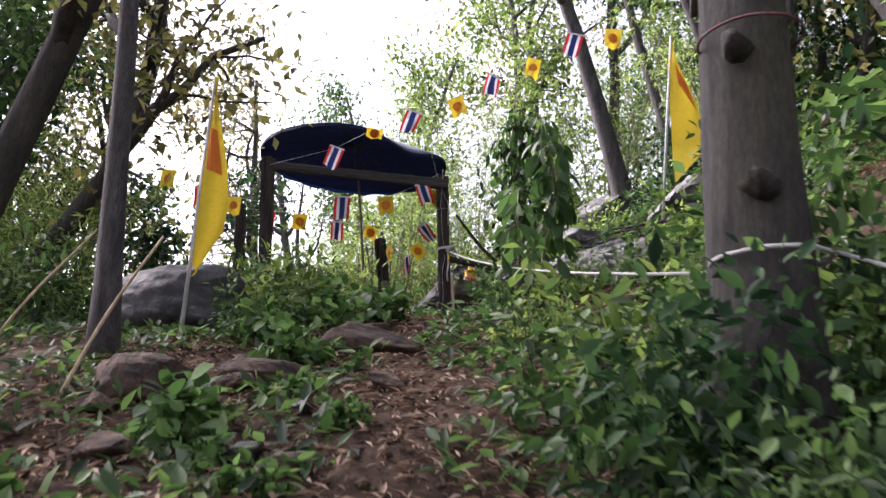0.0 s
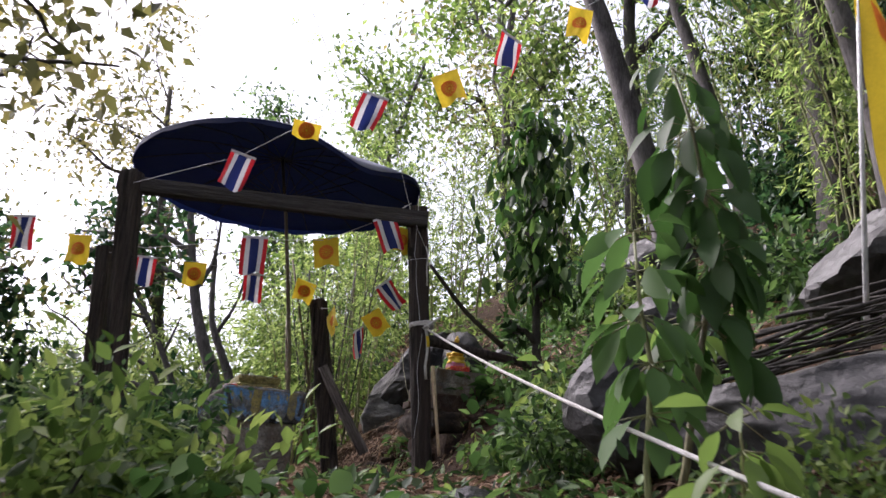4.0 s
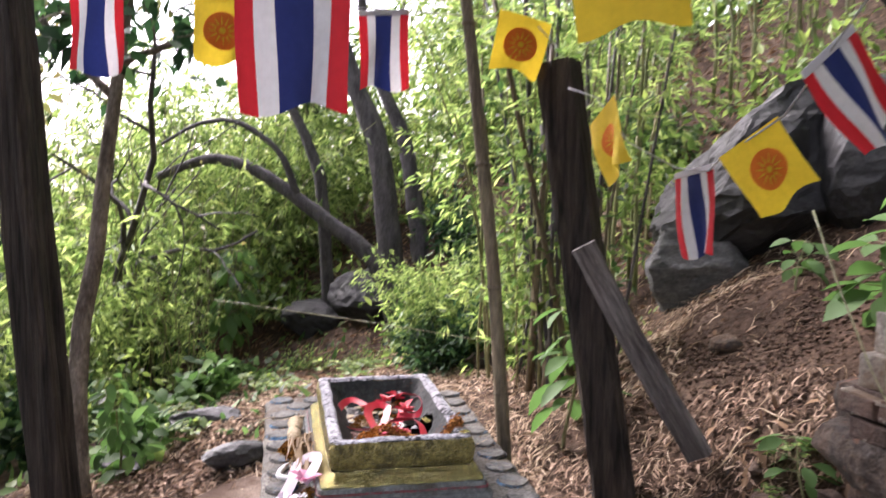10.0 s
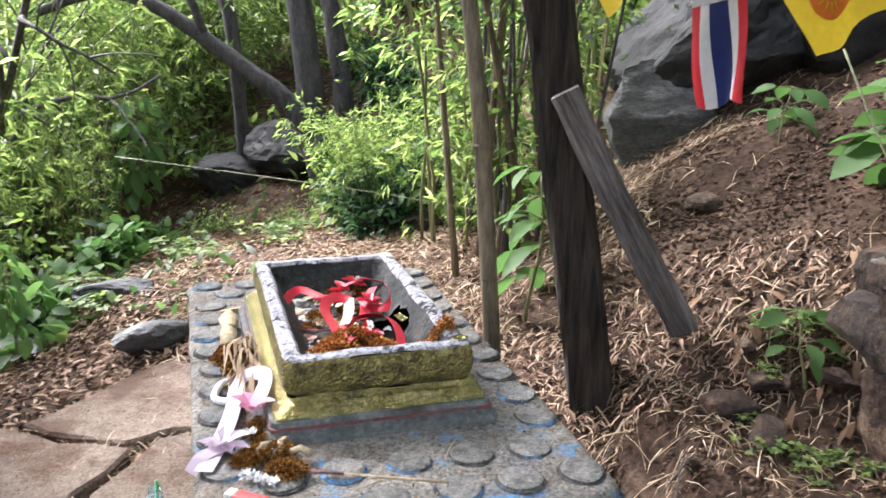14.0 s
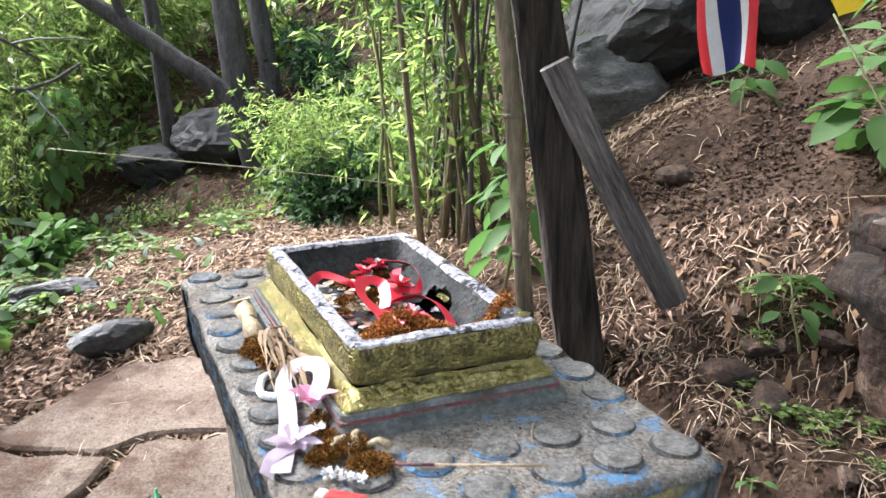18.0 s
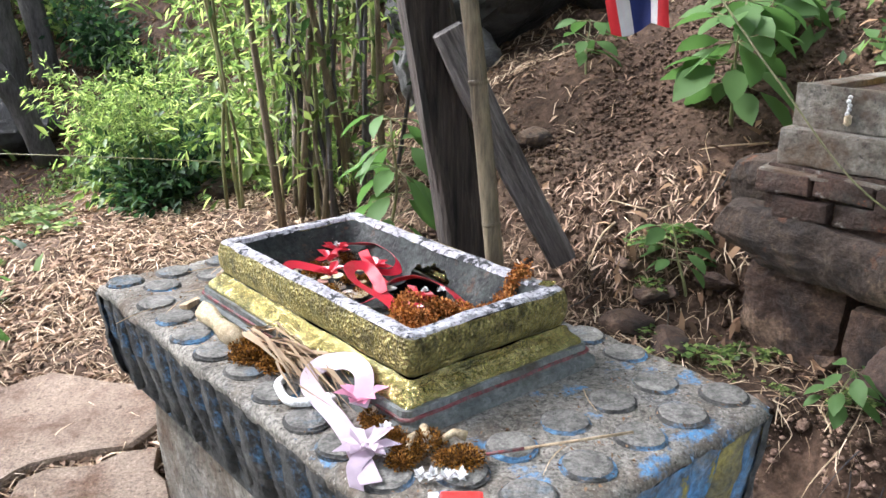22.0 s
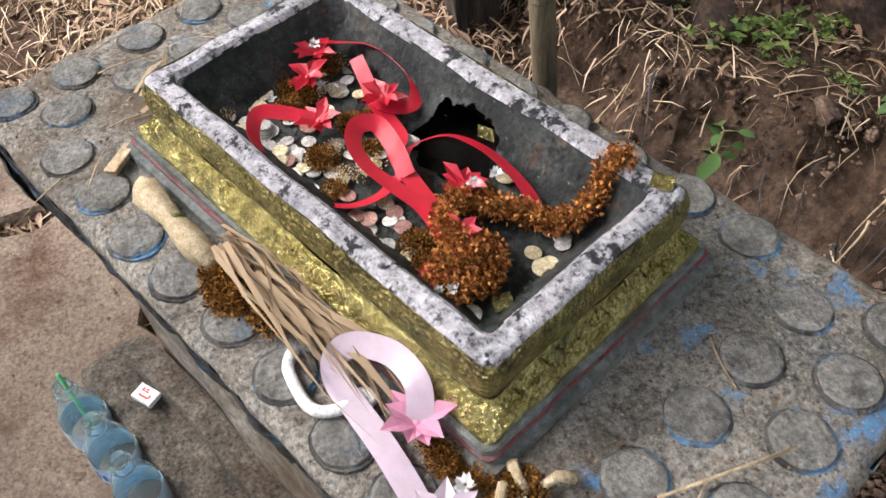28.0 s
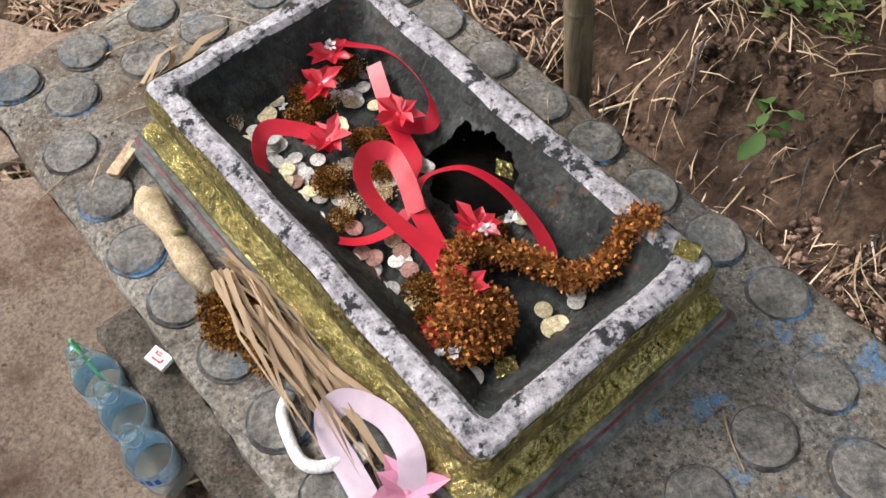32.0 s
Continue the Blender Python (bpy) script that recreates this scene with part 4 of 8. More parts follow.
tagged(timber("wooden_rail", (0.60, 10.10, 3.545), (1.62, 10.42, 3.40), 0.09, 0.07, POSTWOOD, seed=10, n=18), "dark wooden rail running from the post into the slope", "rail")

# ---- umbrella ----
def umbrella():
    ob = empty("parasol", "large navy market parasol on a bamboo pole", "parasol", m=pose(-0.99, 10.98, 0))
    path = [(0.365, -0.235, GROUND - 0.05), (0.335, -0.22, 3.1), (0.29, -0.19, 3.6), (0.20, -0.15, 4.3), (0.11, -0.09, 4.9), (0.0, 0.0, 5.5)]
    pole = tube("pole", path, [0.021, 0.02, 0.019, 0.017, 0.016, 0.015], CANE, ob, "long dry bamboo pole", 10)
    for z in (2.95, 3.25, 3.55, 3.9, 4.3):
        i = np.interp(z, [p[2] for p in path], [p[0] for p in path])
        j = np.interp(z, [p[2] for p in path], [p[1] for p in path])
        tube("node", [(i, j, z - 0.008), (i, j, z), (i, j, z + 0.008)], [0.018, 0.022, 0.018], CANE, pole, sides=10)
    ribs, rings, R = 16, 9, 1.37
    sag = np.linspace(0, 1, rings + 1)
    v, f = [(0, 0, 5.53)], []
    for r in range(1, rings + 1):
        s = r / rings
        for k in range(ribs * 4):
            a = 2 * math.pi * k / (ribs * 4)
            scallop = 0.5 - 0.5 * math.cos(4 * 2 * math.pi * (k % 4) / 16 * 4) if k % 4 else 0.0
            rr = R * s * (1 - 0.028 * scallop * s ** 3)
            z = 5.53 - 0.27 * s ** 1.8 - 0.012 * scallop * s
            droop = math.exp(-((math.degrees(a) - 318) / 22) ** 2) * s ** 3
            z += 0.02 * s * math.cos(a - radians(240))
            z -= 0.20 * droop
            v.append((rr * math.cos(a) * (1 - 0.05 * droop), rr * math.sin(a) * (1 - 0.05 * droop), z))
    m = ribs * 4
    for k in range(m):
        f.append((0, 1 + k, 1 + (k + 1) % m))
    for r in range(rings - 1):
        for k in range(m):
            a, b = 1 + r * m, 1 + (r + 1) * m
            f.append((a + k, b + k, b + (k + 1) % m, a + (k + 1) % m))
    canopy = solid("canopy", v, f, [PALECLOTH, NAVY], ob, "navy canopy, bleached on its outside", True)
    mod = canopy.modifiers.new("thickness", "SOLIDIFY")
    mod.thickness, mod.offset, mod.material_offset = 0.004, 1.0, 1
    outer = [1 + (rings - 1) * m + k for k in range(m)]
    vv, ff = [], []
    for k in outer:
        x, y, z = v[k]
        wob = 0.012 * math.sin(k * 1.9)
        vv += [(x, y, z), (x * (1.004 + wob * 0.3), y * (1.004 + wob * 0.3), z - 0.045 - wob)]
    for k in range(m):
        ff.append((2 * k, 2 * k + 1, 2 * ((k + 1) % m) + 1, 2 * ((k + 1) % m)))
    solid("valance", vv, ff, NAVY, ob, "hanging navy edge of the canopy", True)
    for k in range(ribs):
        pts = [(0.03 * math.cos(2 * math.pi * k / ribs), 0.03 * math.sin(2 * math.pi * k / ribs), 5.50)]
        pts += [(v[1 + r * m + 4 * k][0], v[1 + r * m + 4 * k][1], v[1 + r * m + 4 * k][2] - 0.014) for r in range(1, rings)]
        rib = tube("rib", pts, 0.0055, DARKBARK, ob, sides=5)
        mid = pts[4]
        tube("strut", [(0.07 + 0.02 * math.cos(2 * math.pi * k / ribs), -0.07 + 0.02 * math.sin(2 * math.pi * k / ribs), 5.05), mid], 0.0045, DARKBARK, rib, sides=4)
    tube("runner", [(0.075, -0.075, 5.0), (0.065, -0.06, 5.1)], 0.032, DARKBARK, ob, sides=10)
    tube("ferrule", [(0, 0, 5.5), (0, 0, 5.6)], [0.03, 0.012], DARKBARK, ob, sides=8)
    return ob


umbrella()


# ---- flags on strings ----
def sheet(name, w, ht, u0, u1, material, parent, seed, curl, skew, nx=3, ny=9):
    """A strip of hanging cloth from u0 to u1 across the width; x across, -z down."""
    v, f = [], []
    for i in range(ny + 1):
        t = i / ny
        for j in range(nx + 1):
            u = u0 + (u1 - u0) * j / nx
            y = curl * (0.10 * math.sin(5 * u + 3.2 * t + seed) * t + 0.06 * math.sin(9 * u + seed) * t)
            v.append(((u - 0.5) * w * (1 - 0.06 * t * curl) + skew * t * t * w, y * ht, -t * ht + 0.012 * math.sin(7 * u + seed) * t))
    for i in range(ny):
        for j in range(nx):
            a = i * (nx + 1) + j
            f.append((a, a + 1, a + nx + 2, a + nx + 1))
    return solid(name, v, f, material, parent, "", True)


def tricolour(place, rz=0.0, tilt=0.0, w=0.195, ht=0.285, seed=0, curl=1.0, skew=0.0, swing=0.0):
    ob = empty("tricolour_flag", "small red, white and blue striped cloth flag on a string", "flag", "bunting", pose(*place, swing, tilt, rz))
    for k, (a, b, m, n) in enumerate(((0, 1 / 6, RED, "red_stripe"), (1 / 6, 1 / 3, WHITE, "white_stripe"), (1 / 3, 2 / 3, BLUE, "blue_stripe"), (2 / 3, 5 / 6, WHITE, "white_stripe"), (5 / 6, 1, RED, "red_stripe"))):
        sheet(n, w, ht, a, b, m, ob, seed, curl, skew)
    bm = bmesh.new()
    box(bm, -w / 2, w / 2, -0.003, 0.003, -0.012, 0.008, 0.002)
    part("hem", bm, WHITE, ob)
    return ob


def yellow_flag(place, rz=0.0, tilt=0.0, w=0.2, ht=0.25, seed=0, curl=1.0, skew=0.0, swing=0.0, fold=0.0):
    ob = empty("yellow_flag", "small yellow cloth flag with an orange wheel on a string", "flag", "bunting", pose(*place, swing, tilt, rz))
    cl = sheet("cloth", w, ht, 0, 1, YELLOW, ob, seed, curl, skew, 10, 10)

    def at(u, t, lift):
        y = curl * (0.10 * math.sin(5 * u + 3.2 * t + seed) * t + 0.06 * math.sin(9 * u + seed) * t)
        return ((u - 0.5) * w * (1 - 0.06 * t * curl) + skew * t * t * w, y * ht + lift, -t * ht)

    ru, rt = 0.30, 0.30 * w / ht
    for side in (-0.0022, 0.0022):
        v, f = [at(0.5, 0.5, side)], []
        for k in range(24):
            a = 2 * math.pi * k / 24
            v += [at(0.5 + ru * 0.5 * math.cos(a), 0.5 + rt * 0.5 * math.sin(a), side), at(0.5 + ru * math.cos(a), 0.5 + rt * math.sin(a), side)]
        for k in range(24):
            a, b = 1 + 2 * k, 1 + 2 * ((k + 1) % 24)
            f += [(0, a, b), (a, a + 1, b + 1, b)]
        wheel = solid("wheel", v, f, ORANGE, cl, "orange wheel print")
        v, f = [], []
        for k in range(12):
            a = 2 * math.pi * k / 12
            n = len(v)
            for r, d in ((0.10, -0.16), (0.10, 0.16), (0.24, 0.0)):
                v.append(at(0.5 + r * math.cos(a + d), 0.5 + r * w / ht * math.sin(a + d), side * 1.8))
            f.append((n, n + 1, n + 2))
        n = len(v)
        v += [at(0.5 + 0.05 * math.cos(a), 0.5 + 0.05 * w / ht * math.sin(a), side * 1.8) for a in np.linspace(0, 2 * math.pi, 10, endpoint=False)]
        f.append(tuple(range(n, n + 10)))
        solid("spokes", v, f, YELLOW, cl, "pale wheel spokes")
    return ob


def cord(name, points, radius, material, label, category="string", sag=0.0, group=""):
    """A line through points, each span hanging a little."""
    path = []
    for a, b in zip(points, points[1:]):
        a, b = np.array(a, float), np.array(b, float)
        n = 10
        for i in range(n):
            t = i / n
            p = a + (b - a) * t
            p[2] -= sag * np.linalg.norm(b - a) * 4 * t * (1 - t)
            path.append(p)
    path.append(np.array(points[-1], float))
    return tagged(tube(name, path, radius, material, sides=6), label, category, group)


# front line: from the left post up to the leaning tree
FRONT = ((-1.74, 9.42, 4.60), (-0.79, 9.05, 4.68), (-0.22, 8.72, 4.81), (0.235, 8.8, 5.06), (0.72, 8.75, 5.22), (1.2, 8.6, 5.42), (1.68, 8.5, 5.6), (2.16, 8.4, 5.85), (2.6, 8.7, 6.05))
cord("bunting_string", FRONT, 0.0028, STRING, "thin pale string holding small flags", sag=0.0)
tricolour((-0.76, 9.04, 4.69), 12, 16, seed=1)
yellow_flag((-0.22, 8.71, 4.80), 20, 5, ht=0.12, seed=2, swing=30)
tricolour((0.235, 8.79, 5.06), 5, 18, seed=3)
yellow_flag((0.72, 8.74, 5.22), -5, -20, seed=4)
tricolour((1.2, 8.59, 5.43), 40, 12, seed=5)
yellow_flag((1.68, 8.49, 5.60), 10, 8, seed=6, w=0.17)
tricolour((2.16, 8.39, 5.86), 0, 14, seed=7)
yellow_flag((2.62, 8.62, 6.05), 0, 5, seed=8)
# inner line: across under the beam to the right post
INNER = ((-3.3, 9.6, 4.62), (-2.8, 9.85, 4.45), (-2.4, 10.05, 4.37), (-1.9, 10.2, 4.31), (-1.33, 9.95, 4.28), (-0.825, 9.8, 4.277), (-0.30, 10.05, 4.37), (0.2, 9.85, 4.50), (0.42, 9.9, 4.66))
cord("bunting_string", INNER, 0.0028, STRING, "thin pale string holding small flags under the beam")
yellow_flag((-3.19, 9.62, 4.6), 0, 4, seed=11)
tricolour((-2.8, 9.83, 4.45), 0, 0, seed=12)
yellow_flag((-2.4, 10.03, 4.36), 0, 2, seed=13)
yellow_flag((-1.80, 11.2, 4.49), 5, 2, seed=15, w=0.22, ht=0.23)
tricolour((-0.825, 9.79, 4.295), 6, 0, w=0.21, ht=0.31, seed=16, curl=0.6)
yellow_flag((-0.30, 10.04, 4.385), 2, -7, w=0.212, ht=0.245, seed=17, curl=0.6)
tricolour((0.215, 9.80, 4.49), 10, -20, w=0.19, seed=18)
yellow_flag((0.36, 9.98, 4.47), 35, 4, w=0.16, ht=0.22, seed=19)
# back line: right post, sagging, to the back post
BACK = ((0.47, 9.9, 4.30), (0.19, 10.48, 4.26), (0.06, 10.82, 4.03), (-0.09, 11.1, 3.92), (-0.12, 11.22, 3.885), (-0.22, 11.34, 3.895), (-0.38, 11.42, 3.98), (-0.50, 11.5, 4.14), (-0.64, 11.76, 4.2))
cord("bunting_string", BACK, 0.0028, STRING, "thin pale string sagging to the back post")
tricolour((0.13, 10.62, 4.165), 35, -40, w=0.185, ht=0.27, seed=20, skew=0.12)
yellow_flag((-0.02, 10.98, 3.98), 20, -36, w=0.2, ht=0.22, seed=21, curl=0.7)
tricolour((-0.165, 11.28, 3.885), -52, -10, w=0.19, ht=0.27, seed=22, curl=0.7)
yellow_flag((-0.475, 11.43, 4.09), -55, -30, w=0.19, ht=0.24, seed=23)
# far line: behind, across to the left
cord("bunting_string", ((-0.68, 11.75, 4.35), (-0.78, 11.75, 4.46), (-1.28, 11.52, 4.48), (-1.80, 11.22, 4.5), (-2.27, 11.13, 4.52), (-2.7, 11.15, 4.56)), 0.0028, STRING, "thin pale string holding small flags to the far post")
yellow_flag((-0.80, 11.72, 4.47), 35, 12, w=0.22, ht=0.22, seed=24)
tricolour((-1.30, 11.5, 4.47), 5, 0, seed=25)
tricolour((-2.27, 11.12, 4.51), 10, 2, w=0.21, seed=26)

# ---- rope from the post to the near tree ----
TREE_AT = (2.60, 2.33)
cord("white_rope", ((0.60, 9.90, 3.60), (2.45, 2.55, 1.54)), 0.008, ROPE, "white twisted rope stretched from post to tree", "rope", 0.012)
cord("white_rope", ((2.82, 2.25, 1.55), (3.5, 0.9, 0.9)), 0.008, ROPE, "white twisted rope leading on from the tree", "rope", 0.01)


def coil(cx, cy, cz, r, turns, pitch, tilt=0.0, seed=0, squarish=0.0):
    rng = random.Random(seed)
    pts = []
    for i in range(int(turns * 24) + 1):
        a = 2 * math.pi * i / 24
        k = r * (1 + squarish * abs(math.sin(2 * a)))
        pts.append((cx + k * math.cos(a), cy + k * math.sin(a), cz + pitch * i / 24 + tilt * math.cos(a) + rng.uniform(-0.002, 0.002)))
    return pts


knot = empty("rope_lashing", "white rope lashed and knotted round the post", "rope")
tube("wrap", coil(0.548, 9.975, 3.625, 0.09, 3, 0.011, 0.012, 1, 0.17), 0.0075, ROPE, knot)
for k, pts in enumerate((((0.60, 9.87, 3.60), (0.65, 9.84, 3.65), (0.70, 9.86, 3.69), (0.66, 9.87, 3.66), (0.6, 9.86, 3.61)), ((0.58, 9.86, 3.62), (0.62, 9.84, 3.60), (0.60, 9.85, 3.57), (0.57, 9.86, 3.60), (0.61, 9.84, 3.62)))):
    tube("knot", pts, 0.009, ROPE, knot)
tube("tail", ((0.59, 9.87, 3.60), (0.605, 9.865, 3.53), (0.612, 9.87, 3.42), (0.60, 9.875, 3.3), (0.61, 9.88, 3.2)), 0.011, ROPE, knot, "frayed rope end")
tube("tail", ((0.606, 9.862, 3.535), (0.614, 9.862, 3.49), (0.614, 9.866, 3.45)), 0.0125, YELLOW, knot, "yellow cloth tie")
tree_tie = tagged(tube("white_rope", coil(TREE_AT[0] + 0.015, TREE_AT[1], 1.53, 0.207, 1.1, 0.006, 0.01, 3), 0.008, ROPE), "white rope tied round a tree trunk", "rope")
wire = empty("post_string", "thin white strings wound round the post", "string")
tube("loop", coil(0.503, 9.97, 4.17, 0.092, 1.2, 0.004, 0.012, 2, 0.15), 0.002, STRING, wire)
tube("strand", [(0.47 + 0.012 * math.sin(3 * z), 9.878, z) for z in np.linspace(4.72, 4.2, 12)] + [(0.49 + 0.01 * math.sin(9 * z) + (4.2 - z) * 0.07, 9.882, z) for z in np.linspace(4.15, 3.66, 12)], 0.002, STRING, wire)
tube("strand", [(0.30, 9.62, 5.05), (0.36, 9.75, 4.8), (0.43, 9.86, 4.55), (0.55, 9.87, 4.28)], 0.002, STRING, wire)
tube("strand", [(0.56, 9.88, 4.28), (0.58, 9.88, 4.2), (0.575, 9.88, 4.1), (0.585, 9.88, 3.95)], 0.005, ROPE, wire)
tube("strand", [(0.55 + 0.012 * math.sin(11 * z), 9.885 , z) for z in np.linspace(3.56, 2.75, 14)], 0.002, STRING, wire)

# ---- altar with the gilt figure ----
ALTAR = pose(0.386, 11.304, 0.4518, 0, 0, 27.3) @ Matrix.Scale(0.88, 4)


def worn_block(u0, u1, v0, v1, z0, z1, seed, under=0.0, amount=1.0):
    """A rounded, weathered block; under tucks its lower end in."""
    bm = bmesh.new()
    bmesh.ops.create_cube(bm, size=2.0)
    bmesh.ops.subdivide_edges(bm, edges=bm.edges[:], cuts=24, use_grid_fill=True)
    o = Vector((seed * 7.0, 0, 0))
    for q in bm.verts:
        p = q.co * (1.0 - 0.12 * (max(0, q.co.length - 1.15) / 0.58))
        low = max(0, -p.z)
        p = Vector(((u0 + u1) / 2 + (p.x + 0.10 * under * low * (p.x < 0)) * (u1 - u0) / 2, (v0 + v1) / 2 + p.y * (v1 - v0) / 2 - under * low * max(0, p.y) * 0.16, (z0 + z1) / 2 + p.z * (z1 - z0) / 2))
        q.co = p + amount * (0.032 * noise.noise_vector(p * 2.6 + o) + 0.014 * noise.noise_vector(p * 8 + o) + 0.007 * noise.noise_vector(p * 22 + o) + 0.003 * noise.noise_vector(p * 50 + o))
    return bm


def altar():
    ob = empty("stepped_altar", "stepped grey cement altar on old brick and boulders", "altar", m=ALTAR)
    bm = bmesh.new()
    box(bm, 0.0, 0.075, -0.62, 0.0, 3.275, 3.41, 0.006, 0.004, 21)
    box(bm, 0.075, 0.62, -0.075, 0.0, 3.275, 3.41, 0.006, 0.004, 22)
    box(bm, 0.075, 0.62, -0.62, -0.545, 3.275, 3.41, 0.006, 0.004, 23)
    part("top_trough", roughen_bm(bm, 7, 0.004), CONCWARM, ob, "open cement trough")
    bm = bmesh.new()
    box(bm, 0.07, 0.62, -0.55, -0.07, 3.2, 3.385, 0.0)
    part("trough_floor", bm, REDROCK, ob)
    bm = bmesh.new()
    box(bm, -0.04, 0.66, -0.66, 0.02, 3.15, 3.274, 0.016, 0.006, 24)
    part("middle_tier", roughen_bm(bm, 8, 0.007), CONCWARM, ob)
    part("base_rock", worn_block(-0.10, 0.6, -0.78, 0.215, 2.76, 2.985, 1, 1.0), BROWNROCK, ob, "big rounded dark brown rock")
    part("base_rock", worn_block(0.0, 0.5, -0.10, 0.225, 2.86, 3.135, 2, 0.0, 1.2), BROWNROCK, ob, "weathered rock shoulder")
    part("laterite_block", worn_block(0.02, 0.5, -0.26, 0.14, 2.3, 2.80, 3), REDROCK, ob, "worn reddish brown stone block")
    part("laterite_block", worn_block(-0.03, 0.5, -0.50, -0.27, 2.3, 2.72, 4), REDROCK, ob, "worn reddish brown stone block")
    part("laterite_block", worn_block(-0.01, 0.5, -0.85, -0.52, 2.3, 2.77, 5), REDROCK, ob, "worn reddish brown stone block")
    rng = random.Random(9)
    bmb = bmesh.new()
    box(bmb, -0.03, 0.03, -0.098, 0.098, -0.033, 0.033, 0.008)
    brick = part("brick", roughen_bm(bmb, 31, 0.006), BRICK, ob)
    first = True
    for row in range(2):
        z = 3.098 - row * 0.074
        for i in range(4):
            p = brick if first else new("brick", brick.data)
            first = False
            p.parent = ob
            p.matrix_local = pose(-0.052 + rng.uniform(-0.016, 0.016), -0.035 - i * 0.205 - 0.07 * row, z + rng.uniform(-0.005, 0.004), rng.uniform(-4, 4), rng.uniform(-3, 3) + 180 * (i % 2), rng.uniform(-3, 3))
        for i in range(2):
            p = new("brick", brick.data)
            p.parent = ob
            p.matrix_local = pose(0.10 + i * 0.205 + 0.1 * row, 0.035 + rng.uniform(-0.01, 0.01), z, rng.uniform(-2, 2), rng.uniform(-3, 3), -90 + rng.uniform(-3, 3))
    bm = bmesh.new()
    box(bm, -0.045, 0.62, -0.7, 0.045, 2.9, 3.15, 0.01, 0.004, 25)
    part("brick_core", roughen_bm(bm, 9, 0.006), BRICK, ob, "dark mortar and brick core")
    bm = bmesh.new()
    box(bm, -0.082, 0.0, -0.42, 0.055, 3.128, 3.142, 0.004, 0.003, 26)
    part("cement_cap", roughen_bm(bm, 12, 0.006), CONCWARM, ob, "crumbling pale cement skin on the bricks")
    return ob


altar()


def boulder(place, size, seed, material=ROCK, label="dark grey weathered boulder half sunk in the slope", rot=0.0, sharp=0.35, levels=4, name="boulder", cut=(0.62, 0.92)):
    """An angular boulder: a noisy, plane-cut sphere."""
    bm = bmesh.new()
    bmesh.ops.create_icosphere(bm, subdivisions=levels, radius=1.0)
    rng = np.random.default_rng(seed)
    cuts = rng.normal(size=(11, 3))
    cuts /= np.linalg.norm(cuts, axis=1, keepdims=True)
    depth = rng.uniform(*cut, 11)
    off = Vector((seed * 3.7, seed * 1.3, 0))
    for v in bm.verts:
        c = v.co.copy()
        for n, d in zip(cuts, depth):
            k = c.dot(Vector(n)) - d
            if k > 0:
                c -= Vector(n) * k * 0.9
        c += 0.10 * sharp * 2 * noise.noise_vector(c * 1.7 + off) + 0.05 * noise.noise_vector(c * 5 + off) + 0.022 * noise.noise_vector(c * 14 + off) + 0.010 * noise.noise_vector(c * 32 + off)
        v.co = Vector((c.x * size[0], c.y * size[1], c.z * size[2]))
    ob = part(name, bm, material, None, "", levels > 4 and sharp < 0.5)
    ob.matrix_world = pose(*place, 0, 0, rot)
    return tagged(ob, label, "boulder", "hillside rocks")


def statue():
    """Seated gilt figure on a lotus seat, one plain mesh."""
    bm = bmesh.new()
    prof = ((0.0, 0.0), (0.105, 0.0), (0.11, 0.012), (0.10, 0.03), (0.085, 0.045), (0.10, 0.06), (0.098, 0.075), (0.09, 0.08), (0.0, 0.082))
    rings = [[bm.verts.new((r * math.cos(a), r * math.sin(a), z)) for a in np.linspace(0, 2 * math.pi, 20, endpoint=False)] for r, z in prof[1:-1]]
    for a, b in zip(rings, rings[1:]):
        for i in range(20):
            bm.faces.new((a[i], a[(i + 1) % 20], b[(i + 1) % 20], b[i]))
    bm.faces.new(rings[-1])

    def ball(x, y, z, sx, sy, sz):
        r = bmesh.ops.create_uvsphere(bm, u_segments=14, v_segments=10, radius=1.0, matrix=Matrix.Translation((x, y, z)) @ Matrix.Diagonal((sx, sy, sz, 1)))
        return r

    ball(0, 0, 0.108, 0.075, 0.10, 0.034)
    ball(0.045, 0.055, 0.108, 0.05, 0.052, 0.026)
    ball(0.045, -0.055, 0.108, 0.05, 0.052, 0.026)
    ball(-0.005, 0, 0.175, 0.036, 0.052, 0.07)
    ball(0.0, 0.055, 0.175, 0.02, 0.02, 0.058)
    ball(0.0, -0.055, 0.175, 0.02, 0.02, 0.058)
    ball(0.0, 0, 0.268, 0.027, 0.026, 0.034)
    ball(-0.002, 0, 0.302, 0.014, 0.014, 0.022)
    ob = part("seated_figure", bm, GOLDPAINT, None, "", True)
    return tagged(ob, "small gold seated figure on a lotus seat", "statue")


fig = statue()
fig.matrix_world = ALTAR @ pose(0.36, -0.30, 3.539, 0, 0, 190) @ Matrix.Scale(0.95, 4)

# ---- rocks ----
big = boulder((0.26, 13.95, 3.80), (0.92, 0.55, 0.50), 3, material=WETROCK, label="large dark slanting boulder on the slope", sharp=0.6, levels=5, cut=(0.5, 0.85))
big.matrix_world = pose(0.26, 13.95, 3.80, 0, -36, 4)
plate = boulder((-0.24, 13.62, 3.27), (0.40, 0.22, 0.36), 5, SLATE, label="grey flat-faced rock under the slanting boulder", levels=5, sharp=0.3, cut=(0.35, 0.7))
plate.matrix_world = pose(-0.24, 13.62, 3.27, 12, 18, 10)
boulder((0.72, 13.8, 3.95), (0.36, 0.4, 0.5), 6, WETROCK, label="dark upright rock against the slanting boulder", rot=30)
